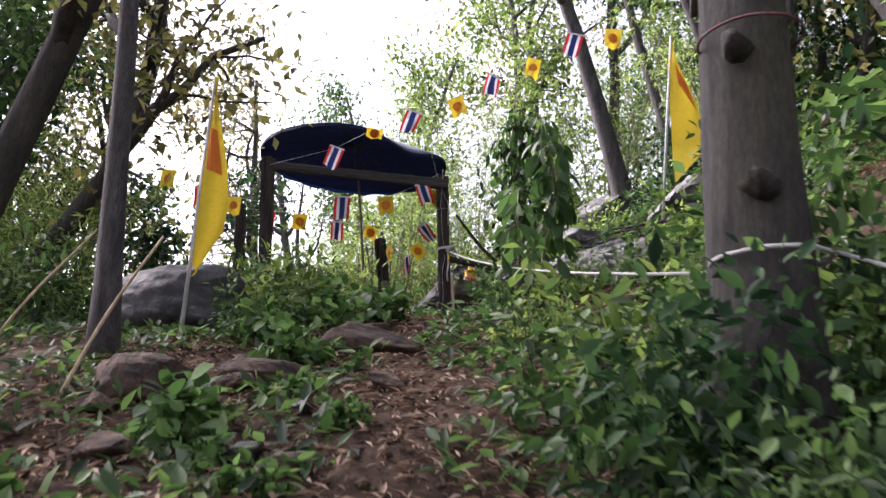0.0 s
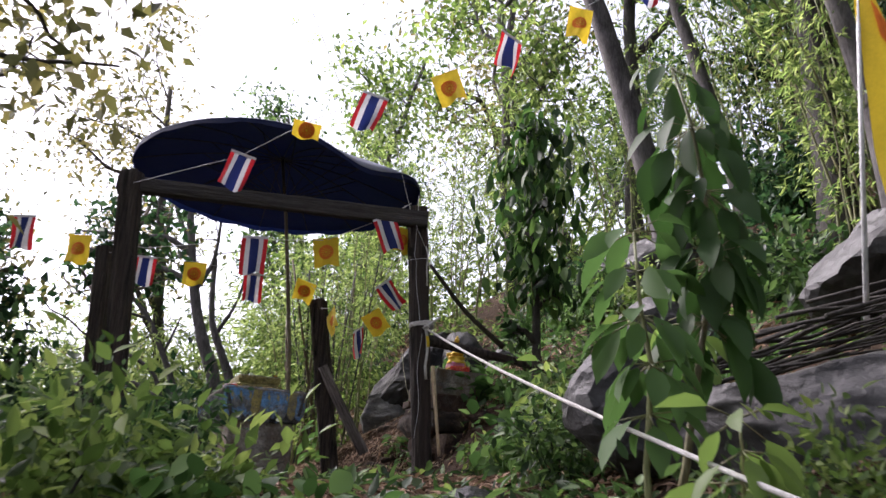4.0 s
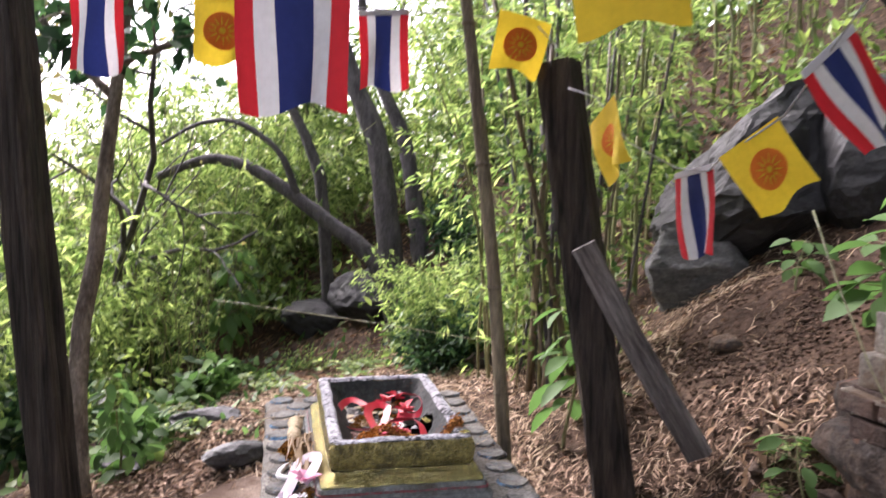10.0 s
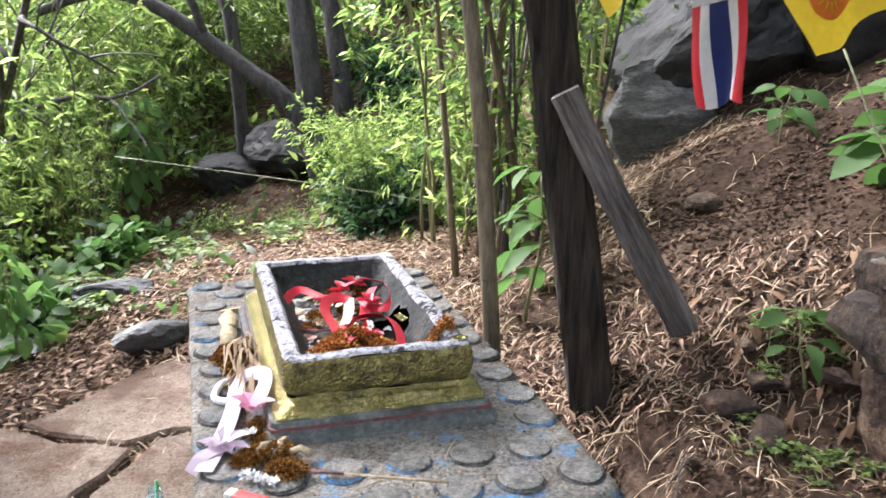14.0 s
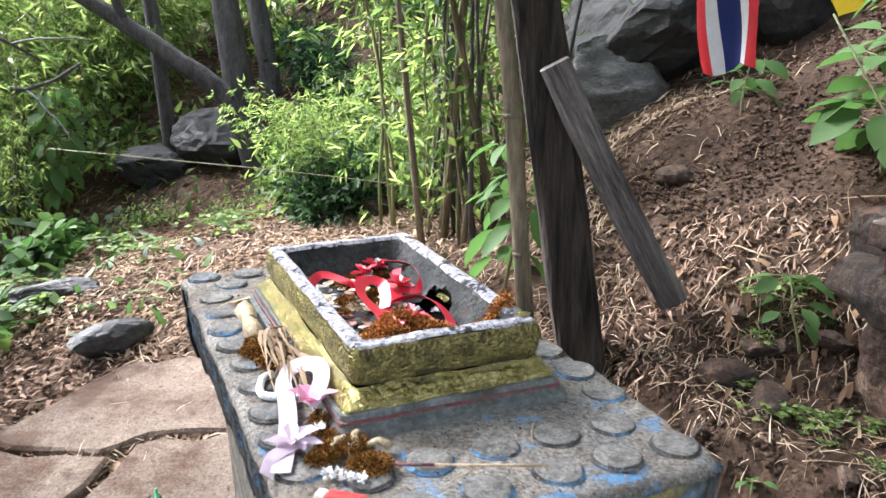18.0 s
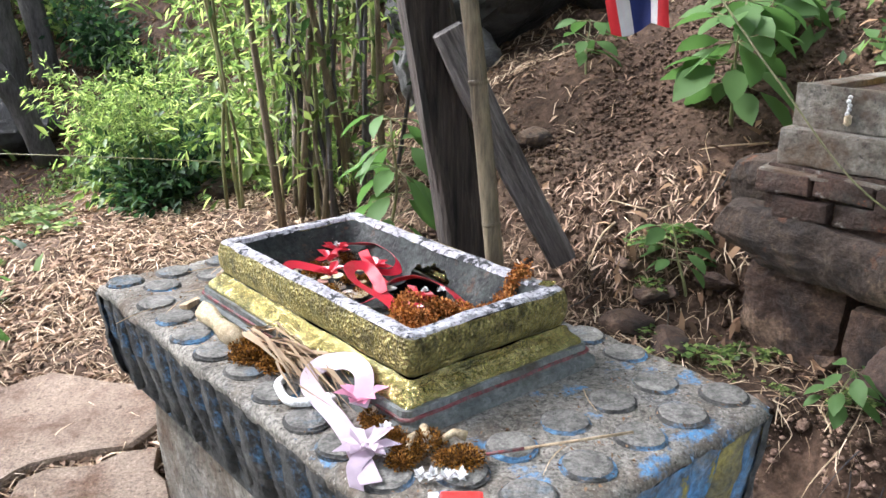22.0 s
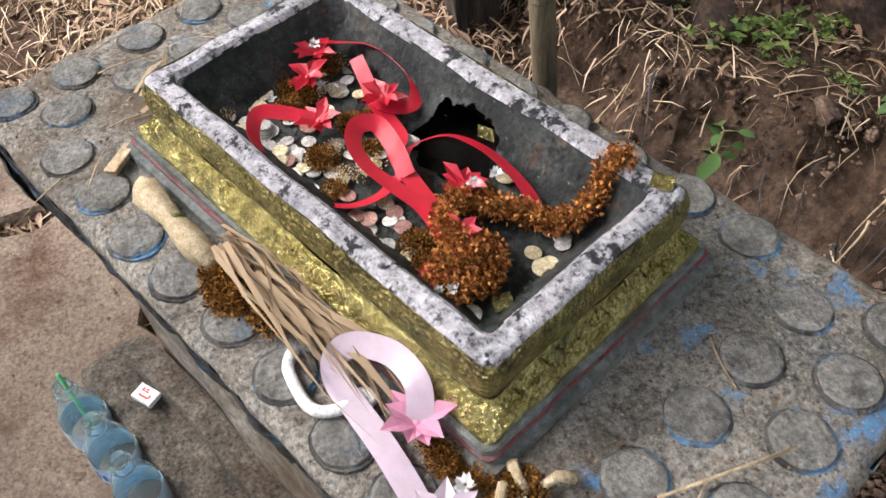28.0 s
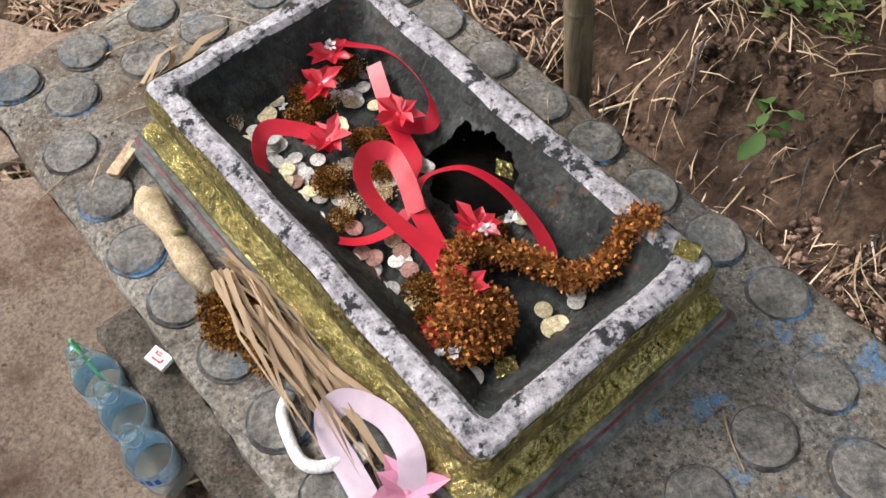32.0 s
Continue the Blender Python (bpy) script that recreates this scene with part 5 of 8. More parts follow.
boulder((-3.0, 15.75, 2.72), (0.42, 0.34, 0.26), 26, WETROCK, label="dark rock among ferns below the thicket")
boulder((-2.87, 12.74, h(-2.87, 12.74) + 0.03), (0.25, 0.1, 0.08), 28, label="small dark stone on the terrace", rot=20, name="stone")
boulder((-2.26, 12.02, h(-2.26, 12.02) + 0.03), (0.2, 0.09, 0.085), 29, label="small dark stone on the terrace", rot=60, name="stone")
boulder((-3.05, 12.25, h(-3.05, 12.25) + 0.05), (0.2, 0.14, 0.06), 30, SLATE, "grey broken cement slab lying on the terrace", 25, name="stone", cut=(0.3, 0.6))
boulder((-3.6, 15.8, 2.45), (0.4, 0.28, 0.2), 27, WETROCK, label="dark rock among ferns below the thicket")
boulder((1.25, 13.3, 3.9), (0.25, 0.24, 0.24), 8)
boulder((0.70, 11.62, 2.80), (0.25, 0.28, 0.2), 9, REDROCK, "reddish brown boulder under the altar", 20, levels=5, cut=(0.4, 0.8))
boulder((0.60, 10.86, 2.70), (0.16, 0.18, 0.13), 10, REDROCK, "reddish brown rock under the altar", 50, levels=5, cut=(0.4, 0.8))
boulder((1.03, 10.48, h(1.03, 10.48) + 0.03), (0.24, 0.15, 0.08), 11, REDROCK, "flat reddish rock on the bank below the altar", 10, levels=5, cut=(0.4, 0.8))
boulder((-4.0, 17.3, 2.35), (0.75, 0.55, 0.42), 12, label="dark mossy rock among ferns")
boulder((-1.0, 6.0, h(-1.0, 6.0) + 0.06), (0.78, 0.6, 0.42), 13, label="big smooth grey boulder beside the trail", rot=30, levels=5)
boulder((0.62, 5.0, h(0.62, 5.0) + 0.05), (0.40, 0.24, 0.2), 14, REDROCK, label="brown flat rock in the trail", levels=5, cut=(0.45, 0.85))
boulder((-0.3, 3.6, h(-0.3, 3.6) + 0.03), (0.34, 0.24, 0.18), 15, REDROCK, label="brown flat rock beside the flagpole")
boulder((0.25, 4.05, h(0.25, 4.05)), (0.3, 0.2, 0.1), 16, REDROCK, label="low worn rock in the trail")
boulder((2.48, 6.55, 2.48), (0.8, 0.42, 0.33), 17, label="long grey rock ledge on the slope", rot=-28, levels=5)
boulder((1.72, 7.0, 2.62), (0.3, 0.28, 0.3), 18, label="rounded grey rock beside the trail")
boulder((2.35, 9.1, 3.35), (0.45, 0.4, 0.34), 19)
boulder((3.4, 8.2, 3.6), (0.5, 0.5, 0.4), 20)
boulder((2.9, 12.6, 4.9), (0.7, 0.5, 0.4), 21, label="dark rock under the leaning tree")
boulder((0, 12.55, h(0, 12.55) + 0.02), (0.09, 0.07, 0.06), 22, REDROCK, "small brown clod of earth", levels=3)
boulder((-1.38, 13.45, h(-1.38, 13.45) + 0.02), (0.12, 0.1, 0.09), 23, REDROCK, "small brown clod of earth", levels=3)
boulder((0.02, 11.55, h(0.02, 11.55) + 0.02), (0.10, 0.08, 0.05), 24, REDROCK, "small reddish flat stone", levels=3)
boulder((0.12, 11.42, h(0.12, 11.42) + 0.02), (0.07, 0.09, 0.05), 25, REDROCK, "small reddish flat stone", levels=3)


# ---- plants ----
def limb(start, way, length, r0, rng, bends=6, droop=0.0, wander=0.14):
    """Points and radii of a wandering limb."""
    p, d = np.array(start, float), np.array(way, float) / np.linalg.norm(way)
    pts = [p.copy()]
    for _ in range(bends):
        d = d + rng.normal(size=3) * wander + np.array([0, 0, -droop])
        d /= np.linalg.norm(d)
        p = p + d * length / bends
        pts.append(p.copy())
    return np.array(pts), np.linspace(r0, r0 * 0.35, bends + 1)


def tree(name, label, height, r, seed, bark=BARK, leaf=LEAF, limbs=6, fork=0.45, leafn=1500, lsize=0.09, lean=(0, 0), spreadr=1.3, wander=0.10, width=0.5, twigs=4, flare=1.45):
    """A tree at the origin: trunk, limbs with twigs, and a crown of single leaves in loose clumps."""
    rng = np.random.default_rng(seed)
    ob = empty(name, label, "tree", "forest trees")
    pts, rad = limb((0, 0, -0.25), (lean[0], lean[1], 1.0), height + 0.25, r, rng, 10, 0, wander)
    rad[0] *= flare
    rad[1] *= 1 + (flare - 1) * 0.22
    tube("trunk", pts, rad, bark, ob, "", 10, 0.05, seed)
    pos, ahead = [], []
    for i in range(limbs):
        t = fork + (1 - fork) * (i + 0.5) / limbs
        k = t * 10
        a = pts[int(k)] + (pts[min(10, int(k) + 1)] - pts[int(k)]) * (k - int(k))
        ang = rng.uniform(0, 2 * np.pi)
        way = (math.cos(ang), math.sin(ang), rng.uniform(0.25, 0.9))
        bp, br = limb(a, way, spreadr * rng.uniform(0.7, 1.3), r * (1.05 - t) * 0.8 + 0.008, rng, 6, -0.03, 0.22)
        branch = tube("branch", bp, br, bark, ob, "", 6)
        paths, rads = [], []
        for j in range(twigs):
            s = rng.uniform(0.3, 1.0) * 6
            c = bp[int(min(5, s))]
            tp, tr = limb(c, rng.normal(size=3) + np.array(way) * 0.8, spreadr * rng.uniform(0.35, 0.7), br[-1] * 0.8 + 0.002, rng, 5, 0.02, 0.25)
            paths.append(tp)
            rads.append(tr)
            m = max(1, int(leafn / (limbs * twigs)))
            q = tp[rng.integers(1, 6, m)]
            pos.append(q + rng.normal(size=(m, 3)) * spreadr * 0.16)
            ahead.append(rng.normal(size=(m, 3)) + np.array([0, 0, -0.4]))
        for tp, tr in zip(paths, rads):
            tube("twig", tp, tr, bark, branch, "", 4)
    if leafn:
        pos, ahead = np.vstack(pos), np.vstack(ahead)
        sz = lsize * rng.uniform(0.6, 1.3, len(pos))
        leaves("crown", SMALL, pos, ahead, sz * width, sz, leaf, ob, "", seed)
    return ob


def bamboo(name, label, height, culms, seed, spreadr=0.5, leafn=2600, lean=0.25, cane=GREENCANE, leaf=BAMBOOLEAF, r=0.014):
    """A bamboo clump: single culms with nodes, and narrow leaves in sprays."""
    rng = np.random.default_rng(seed)
    ob = empty(name, label, "bamboo", "bamboo clumps")
    pos, ahead = [], []
    for i in range(culms):
        a = rng.uniform(0, 2 * np.pi)
        s = spreadr * math.sqrt(rng.random())
        out = np.array([math.cos(a), math.sin(a), 0])
        hgt = height * rng.uniform(0.65, 1.1)
        t = np.linspace(0, 1, 12)
        p = out * s + np.array([0, 0, -0.1]) + np.outer(t * hgt, [0, 0, 1]) + np.outer(t ** 2.2 * hgt * lean * rng.uniform(0.2, 1.2), out + rng.normal(size=3) * [0.4, 0.4, 0]) + rng.normal(size=(12, 3)) * 0.012
        tube("culm", p, np.linspace(r * rng.uniform(0.7, 1.2), 0.003, 12), cane, ob, "", 6)
        m = leafn // culms
        sprays = max(1, m // 6)
        q = p[np.clip((rng.beta(2.2, 1.2, sprays) * 11).astype(int), 1, 11)]
        side = rng.normal(size=(sprays, 3)) * [1, 1, 0.45]
        side /= np.linalg.norm(side, axis=1, keepdims=True)
        tip = q + side * rng.uniform(0.03, 0.44, sprays)[:, None]
        pos.append(np.repeat(tip, 6, 0) + rng.normal(size=(sprays * 6, 3)) * 0.022)
        ahead.append(np.repeat(side, 6, 0) * 0.8 + rng.normal(size=(sprays * 6, 3)) * 0.42 + [0, 0, -0.4])
    pos, ahead = np.vstack(pos), np.vstack(ahead)
    ln = 0.095 * rng.uniform(0.55, 1.3, len(pos))
    leaves("foliage", SMALL, pos, ahead, ln * 0.17, ln, leaf, ob, "", seed, 0.9)
    return ob


def shrub(name, label, size, seed, leafn=900, lsize=0.075, leaf=LEAF, width=0.5, stems=7, template=MID, category="shrub"):
    """A loose shrub: bent stems and leaves along them."""
    rng = np.random.default_rng(seed)
    ob = empty(name, label, category, "undergrowth")
    pos, ahead, paths, rads = [], [], [], []
    for i in range(stems):
        a = rng.uniform(0, 2 * np.pi)
        p, r = limb((rng.normal() * 0.05, rng.normal() * 0.05, -0.08), (math.cos(a) * 0.7, math.sin(a) * 0.7, rng.uniform(0.6, 1.6)), size * rng.uniform(0.7, 1.25), 0.008, rng, 7, 0.05, 0.2)
        paths.append(p)
        rads.append(r)
        m = leafn // stems
        q = p[rng.integers(2, 8, m)]
        off = rng.normal(size=(m, 3)) * size * 0.16
        pos.append(q + off)
        ahead.append(off + rng.normal(size=(m, 3)) * size * 0.12 + [0, 0, -0.02])
    tubes("woody_base", paths, rads, DARKBARK, ob, sides=4)
    pos, ahead = np.vstack(pos), np.vstack(ahead)
    pos[:, 2] = np.maximum(pos[:, 2], 0.03)
    s = lsize * rng.uniform(0.55, 1.3, len(pos))
    leaves("leaves", template, pos, ahead, s * width, s, leaf, ob, "", seed)
    return ob


def broadleaf(name, label, height, seed, whorls=4, per=5, lsize=0.2, leaf=BROADLEAF, droop=0.5, width=0.45, lean=(0, 0), category="plant"):
    """A sapling with large single leaves on stalks, each leaf a piece of its own."""
    rng = np.random.default_rng(seed)
    ob = empty(name, label, category, "broad-leaved saplings")
    pts, rad = limb((0, 0, -0.06), (lean[0], lean[1], 1), height + 0.06, 0.006 + height * 0.006, rng, 7, 0, 0.1)
    tube("stem", pts, rad, GREENCANE, ob, "", 6)
    for w in range(whorls):
        t = 0.45 + 0.55 * (w + 1) / whorls
        base = pts[min(7, int(t * 7))]
        a0 = rng.uniform(0, 6.28)
        for k in range(per):
            a = a0 + 2 * np.pi * k / per + rng.normal() * 0.25
            out = np.array([math.cos(a), math.sin(a), rng.uniform(-droop, 0.35)])
            st = base + out * lsize * rng.uniform(0.25, 0.6)
            ln = lsize * rng.uniform(0.65, 1.2)
            way = out + np.array([0, 0, -droop * rng.uniform(0.4, 1.3)])
            lf = leaves("leaf", LARGE, [st], [way], ln * width, ln, leaf, ob, "", int(rng.integers(1e6)), 0.25)
            tube("stalk", (base, st), 0.0022, GREENCANE, lf, "", 4)
    return ob


def put(ob, x, y, rz=0.0, s=1.0, sink=0.0, tiltx=0.0, tilty=0.0):
    ob.matrix_world = pose(x, y, h(x, y) - sink, tiltx, tilty, rz) @ Matrix.Scale(s, 4)
    return ob


def again(ob, x, y, rz=0.0, s=1.0, sink=0.0, tiltx=0.0, tilty=0.0):
    keep = ob.scale.copy()
    return copy_thing(ob, pose(x, y, h(x, y) - sink, tiltx, tilty, rz) @ Matrix.Scale(s / keep[0], 4))


def free(x, y, margin=0.8):
    """Places clear of the trail, the terrace and the camera's way."""
    x, y = np.asarray(x, float), np.asarray(y, float)
    trail = (np.abs(x - trail_x(y)) > margin) | (y > 10)
    terrace = ((x + 0.85) / 1.9) ** 2 + ((y - 10.7) / 1.9) ** 2 > 1
    return trail & terrace


# near trunks
near = tree("trail_tree", "thick dark rough trunk beside the trail tied with rope", 7, 0.215, 31, DARKBARK, LEAF, 7, 0.5, 2500, 0.1, (0.0, 0.02), 1.6, 0.012, flare=1.08)
put(near, *TREE_AT)
for k, (x, y, z) in enumerate(((2.47, 2.13, 2.30), (2.53, 2.12, 1.77))):
    kn = tube("knot", [Vector((x + 0.03, y + 0.06, z)) - near.location, Vector((x + 0.01, y, z + 0.01)) - near.location, Vector((x - 0.005, y - 0.04, z + 0.02)) - near.location], (0.06, 0.042, 0.018), DARKBARK, near, "broken branch stub", 10, 0.12, k)
tie = tube("red_string", coil(-0.01, 0.02, 2.42 - near.location.z, 0.196, 1.1, 0.01, 0.012, 7), 0.006, REDLINE, near, "faded red string round the trunk", 6)
put(tree("slender_tree", "slender straight grey trunk beside the trail", 7, 0.085, 32, BARK, DRYLEAF, 7, 0.3, 1300, 0.085, (-0.10, 0), 1.2, 0.01), -0.93, 4.42)
put(tree("leaning_tree", "dark leaning trunk with thin olive leaves", 6, 0.12, 33, DARKBARK, DRYLEAF, 7, 0.35, 450, 0.085, (0.35, 0.1), 1.3, 0.05), -1.75, 3.4)
put(tree("leaning_tree", "smooth grey leaning trunk on the slope", 7, 0.17, 34, BARK, LEAF, 7, 0.55, 1400, 0.09, (-0.30, -0.05), 1.4, 0.03), 3.3, 12.6)
put(tree("leaning_tree", "smooth grey leaning trunk on the slope", 8, 0.09, 35, BARK, LEAF, 7, 0.5, 1400, 0.09, (-0.2, 0.0), 1.4, 0.03), 4.05, 12.4)
put(tree("rooted_tree", "thick dark trunk hung with aerial roots on the slope", 7, 0.2, 36, DARKBARK, LEAFDARK, 8, 0.45, 2600, 0.11, (0.02, 0.05), 1.6, 0.03), 4.2, 10.5)
put(tree("bare_tree", "crooked bare grey tree with spreading twigs", 4.2, 0.045, 62, BARK, DRYLEAF, 7, 0.3, 80, 0.06, (-0.1, 0.0), 1.4, 0.16, 0.5, 3), -5.2, 15.6, 50)
put(tree("pale_trunk_tree", "pale peeling trunk under dark oval leaves", 3.4, 0.056, 63, PALEBARK, LEAFDARK, 9, 0.6, 600, 0.13, (-0.2, 0.02), 0.55, 0.06, 0.6), -2.95, 11.75)
put(tree("dark_leafy_tree", "small tree with dense dark oval leaves", 3.0, 0.05, 64, DARKBARK, LEAFDARK, 8, 0.35, 1500, 0.13, (-0.05, 0.05), 0.8, 0.08, 0.6), -4.1, 11.6)
# tree with the arching bare boughs
def bare_tree(name, label, trunk, r0, r1, boughs, seed, twigs=3, leafn=0, leaf=None):
    """A tree given by its trunk line and the lines of its boughs, which end in twigs."""
    ob = empty(name, label, "tree", "forest trees")
    rng = np.random.default_rng(seed)
    p = smooth_path(trunk)
    tube("trunk", p, np.linspace(r0, r1, len(p)), BARK, ob, "", 10, 0.05, seed)
    pos = []
    for pts, a, b in boughs:
        p = smooth_path(pts)
        bough = tube("bough", p, np.linspace(a, b, len(p)), BARK, ob, "", 7, 0.05, seed)
        for j in range(twigs):
            c = p[rng.integers(len(p) // 3, len(p))]
            tp, tr = limb(c, rng.normal(size=3) * [1, 0.5, 0.6] + [-0.2, 0, 0.7], rng.uniform(0.4, 1.1), b * 0.6, rng, 7, 0, 0.3)
            tube("twig", tp, tr, BARK, bough, "", 4)
            pos.append(tp[2:])
    if leafn:
        pos = np.vstack(pos)
        q = pos[rng.integers(0, len(pos), leafn)] + rng.normal(size=(leafn, 3)) * 0.12
        leaves("crown", SMALL, q, rng.normal(size=(leafn, 3)) + [0, 0, -0.4], 0.04, 0.085, leaf, ob, "", seed)
    return ob


bare_tree("arching_tree", "bare grey bough arching low over the thicket", ((-2.62, 15.4, 2.5), (-2.84, 15.37, 3.09), (-3.22, 15.37, 3.39), (-3.62, 15.37, 3.66), (-3.98, 15.37, 3.87), (-4.35, 15.37, 3.97), (-4.62, 15.37, 3.93), (-4.95, 15.3, 3.8)), 0.085, 0.035,
          ((((-3.56, 15.36, 3.64), (-3.66, 15.3, 3.97), (-3.84, 15.3, 4.15), (-4.14, 15.3, 4.3), (-4.51, 15.3, 4.28), (-4.9, 15.3, 4.1)), 0.035, 0.014),), 51)
bare_tree("grey_tree", "purplish grey trunk forking into bare boughs", ((-2.95, 16.2, 2.3), (-3.0, 16.2, 3.11), (-3.12, 16.2, 4.1), (-3.38, 16.2, 4.75), (-3.6, 16.2, 5.5), (-3.75, 16.2, 6.3), (-3.95, 16.2, 7.4)), 0.135, 0.05,
          ((((-3.62, 16.2, 5.6), (-4.1, 16.2, 5.85), (-4.6, 16.2, 5.94), (-5.5, 16.1, 6.18)), 0.06, 0.02), (((-3.7, 16.2, 6.1), (-4.1, 16.1, 6.35), (-4.49, 16.1, 6.38), (-5.5, 16.0, 6.41)), 0.055, 0.018), (((-3.6, 16.2, 5.5), (-3.35, 16.2, 6.0), (-3.3, 16.2, 6.8)), 0.05, 0.02), (((-3.75, 16.2, 6.3), (-4.1, 16.3, 6.9), (-4.2, 16.3, 7.5)), 0.04, 0.015)), 52, 5, 160, DRYLEAF)
bare_tree("grey_tree", "purplish grey slanting trunk in the thicket", ((-2.75, 16.6, 2.4), (-2.85, 16.6, 3.4), (-2.98, 16.6, 4.16), (-3.18, 16.6, 4.62), (-3.4, 16.6, 5.2), (-3.5, 16.7, 6.2)), 0.10, 0.04, ((((-3.3, 16.6, 4.9), (-3.0, 16.6, 5.5), (-2.9, 16.6, 6.2)), 0.035, 0.012),), 53, 4, 120, LEAF)
bare_tree("bare_tree", "thin crooked bare grey tree", ((-3.45, 15.8, 2.4), (-3.52, 15.8, 3.65), (-3.63, 15.8, 4.05), (-3.82, 15.8, 4.45), (-4.1, 15.8, 4.95), (-4.42, 15.8, 5.3), (-4.65, 15.8, 5.6)), 0.06, 0.022,
          ((((-3.8, 15.8, 4.42), (-3.68, 15.8, 4.75), (-3.6, 15.8, 5.0)), 0.025, 0.01), (((-4.1, 15.8, 4.95), (-4.6, 15.7, 5.05), (-5.0, 15.7, 5.0)), 0.022, 0.01)), 54, 4)
# vine-hung tree to the right of the trail
vine = tree("vine_tree", "thin dark trunk hung with large dark leaves", 2.75, 0.045, 39, DARKBARK, VINELEAF, 7, 0.3, 260, 0.12, (0, 0), 0.3, 0.02, 0.5)
put(vine, 1.48, 10.15)
vr = np.random.default_rng(71)
vz = vr.uniform(1.15, 2.85, 560)
vs = 0.07 + 0.19 * np.sin(np.clip((vz - 0.95) / 2.0, 0, 1) * np.pi) ** 0.7
vp = np.stack([vr.normal(size=560) * vs * 0.75, vr.normal(size=560) * vs * 0.75, vz], -1)
leaves("vine", LARGE, vp, np.stack([vr.normal(size=560) * 0.5, vr.normal(size=560) * 0.5, -np.ones(560)], -1), 0.062 * vr.uniform(0.7, 1.3, 560), 0.15 * vr.uniform(0.7, 1.3, 560), VINELEAF, vine, "hanging dark vine leaves", 3)

# forest trees further off
kinds = [tree("forest_tree", "tall thin forest tree with light green leaves", 8, 0.10, 41, BARK, LEAF, 8, 0.3, 4200, 0.14, (0.05, 0), 1.7),
         tree("forest_tree", "crooked forest tree with sparse olive leaves", 7, 0.12, 42, DARKBARK, DRYLEAF, 9, 0.25, 3000, 0.13, (-0.1, 0.1), 1.9, 0.16),
         tree("forest_tree", "forest tree with fresh yellow-green crown", 6.5, 0.09, 43, BARK, LEAFLIGHT, 8, 0.25, 4000, 0.14, (0.06, -0.06), 1.6),
         tree("forest_tree", "dark leafy forest tree", 6, 0.10, 44, DARKBARK, LEAFDARK, 9, 0.2, 4600, 0.14, (0, 0.06), 1.6)]
clumps = [bamboo("bamboo_clump", "clump of thin green bamboo with feathery leaves", 3.8, 13, 51, 0.45, 4200),
          bamboo("bamboo_clump", "arching clump of thin green bamboo", 3.2, 12, 52, 0.5, 4200, 0.5),
          bamboo("bamboo_clump", "low bushy bamboo with fresh leaves", 1.5, 12, 53, 0.3, 4200, 0.5, r=0.008),
          bamboo("bamboo_clump", "airy clump of thin leaning bamboo with few leaves", 3.0, 9, 54, 0.42, 1900, 0.35, r=0.011)]
rng = np.random.default_rng(5)
# trees at negative y stand unseen behind the start, added to shade it
spots = ((-6.5, 9.5, 1), (-8.0, 12.0, 1), (-9.5, 15.5, 1), (-5.0, 19.5, 1), (-3.2, 20.5, 0), (-1.6, 19, 2), (1.8, 16.2, 2), (3.6, 15.5, 0), (5.5, 13.6, 1), (5.2, 11.2, 2), (4.6, 9.3, 0),
         (5.4, 7.2, 1), (4.7, 5.4, 2), (5.8, 3.4, 0), (-4.2, 7.2, 1), (-3.9, 2.2, 1), (-5.8, 0.2, 0), (4.6, 1.3, 3), (6.5, 17.5, 0), (2.5, 20, 1), (-9.5, 20, 1), (-9.5, 10, 0), (-9, 5, 1),
         (8.5, 9, 0), (8.8, 13, 2), (8, 4.5, 3), (-1.5, 25, 3), (4, 25, 0), (9, 22, 1), (-13, 8, 3), (12, 12, 0), (12, 5, 1), (3.6, -1.0, 0), (-5.2, 7.0, 0), (1.2, -4.2, 0), (4.4, -3.4, 2), (-3.2, -1.2, 0), (6.2, 0.6, 2), (7.2, 7.0, 2), (7.4, 10.6, 0), (6.4, 8.8, 2), (10, 7.5, 0), (10.2, 10.4, 2), (6.8, 12.2, 0), (7.0, 5.6, 0), (9, 2.5, 2), (10.5, 15, 0), (-5.6, 8.4, 3), (-5.6, 10.6, 3), (-6.6, 12.6, 1), (5.6, 15.0, 3), (7.6, 14.0, 3), (6.0, 10.0, 3), (7.6, 8.2, 3))
used = set()
for x, y, k in spots:
    s, rz = rng.uniform(0.85, 1.25), rng.uniform(0, 360)
    (again if k in used else put)(kinds[k], x + rng.normal() * 0.25, y + rng.normal() * 0.25, rz, s)
    used.add(k)
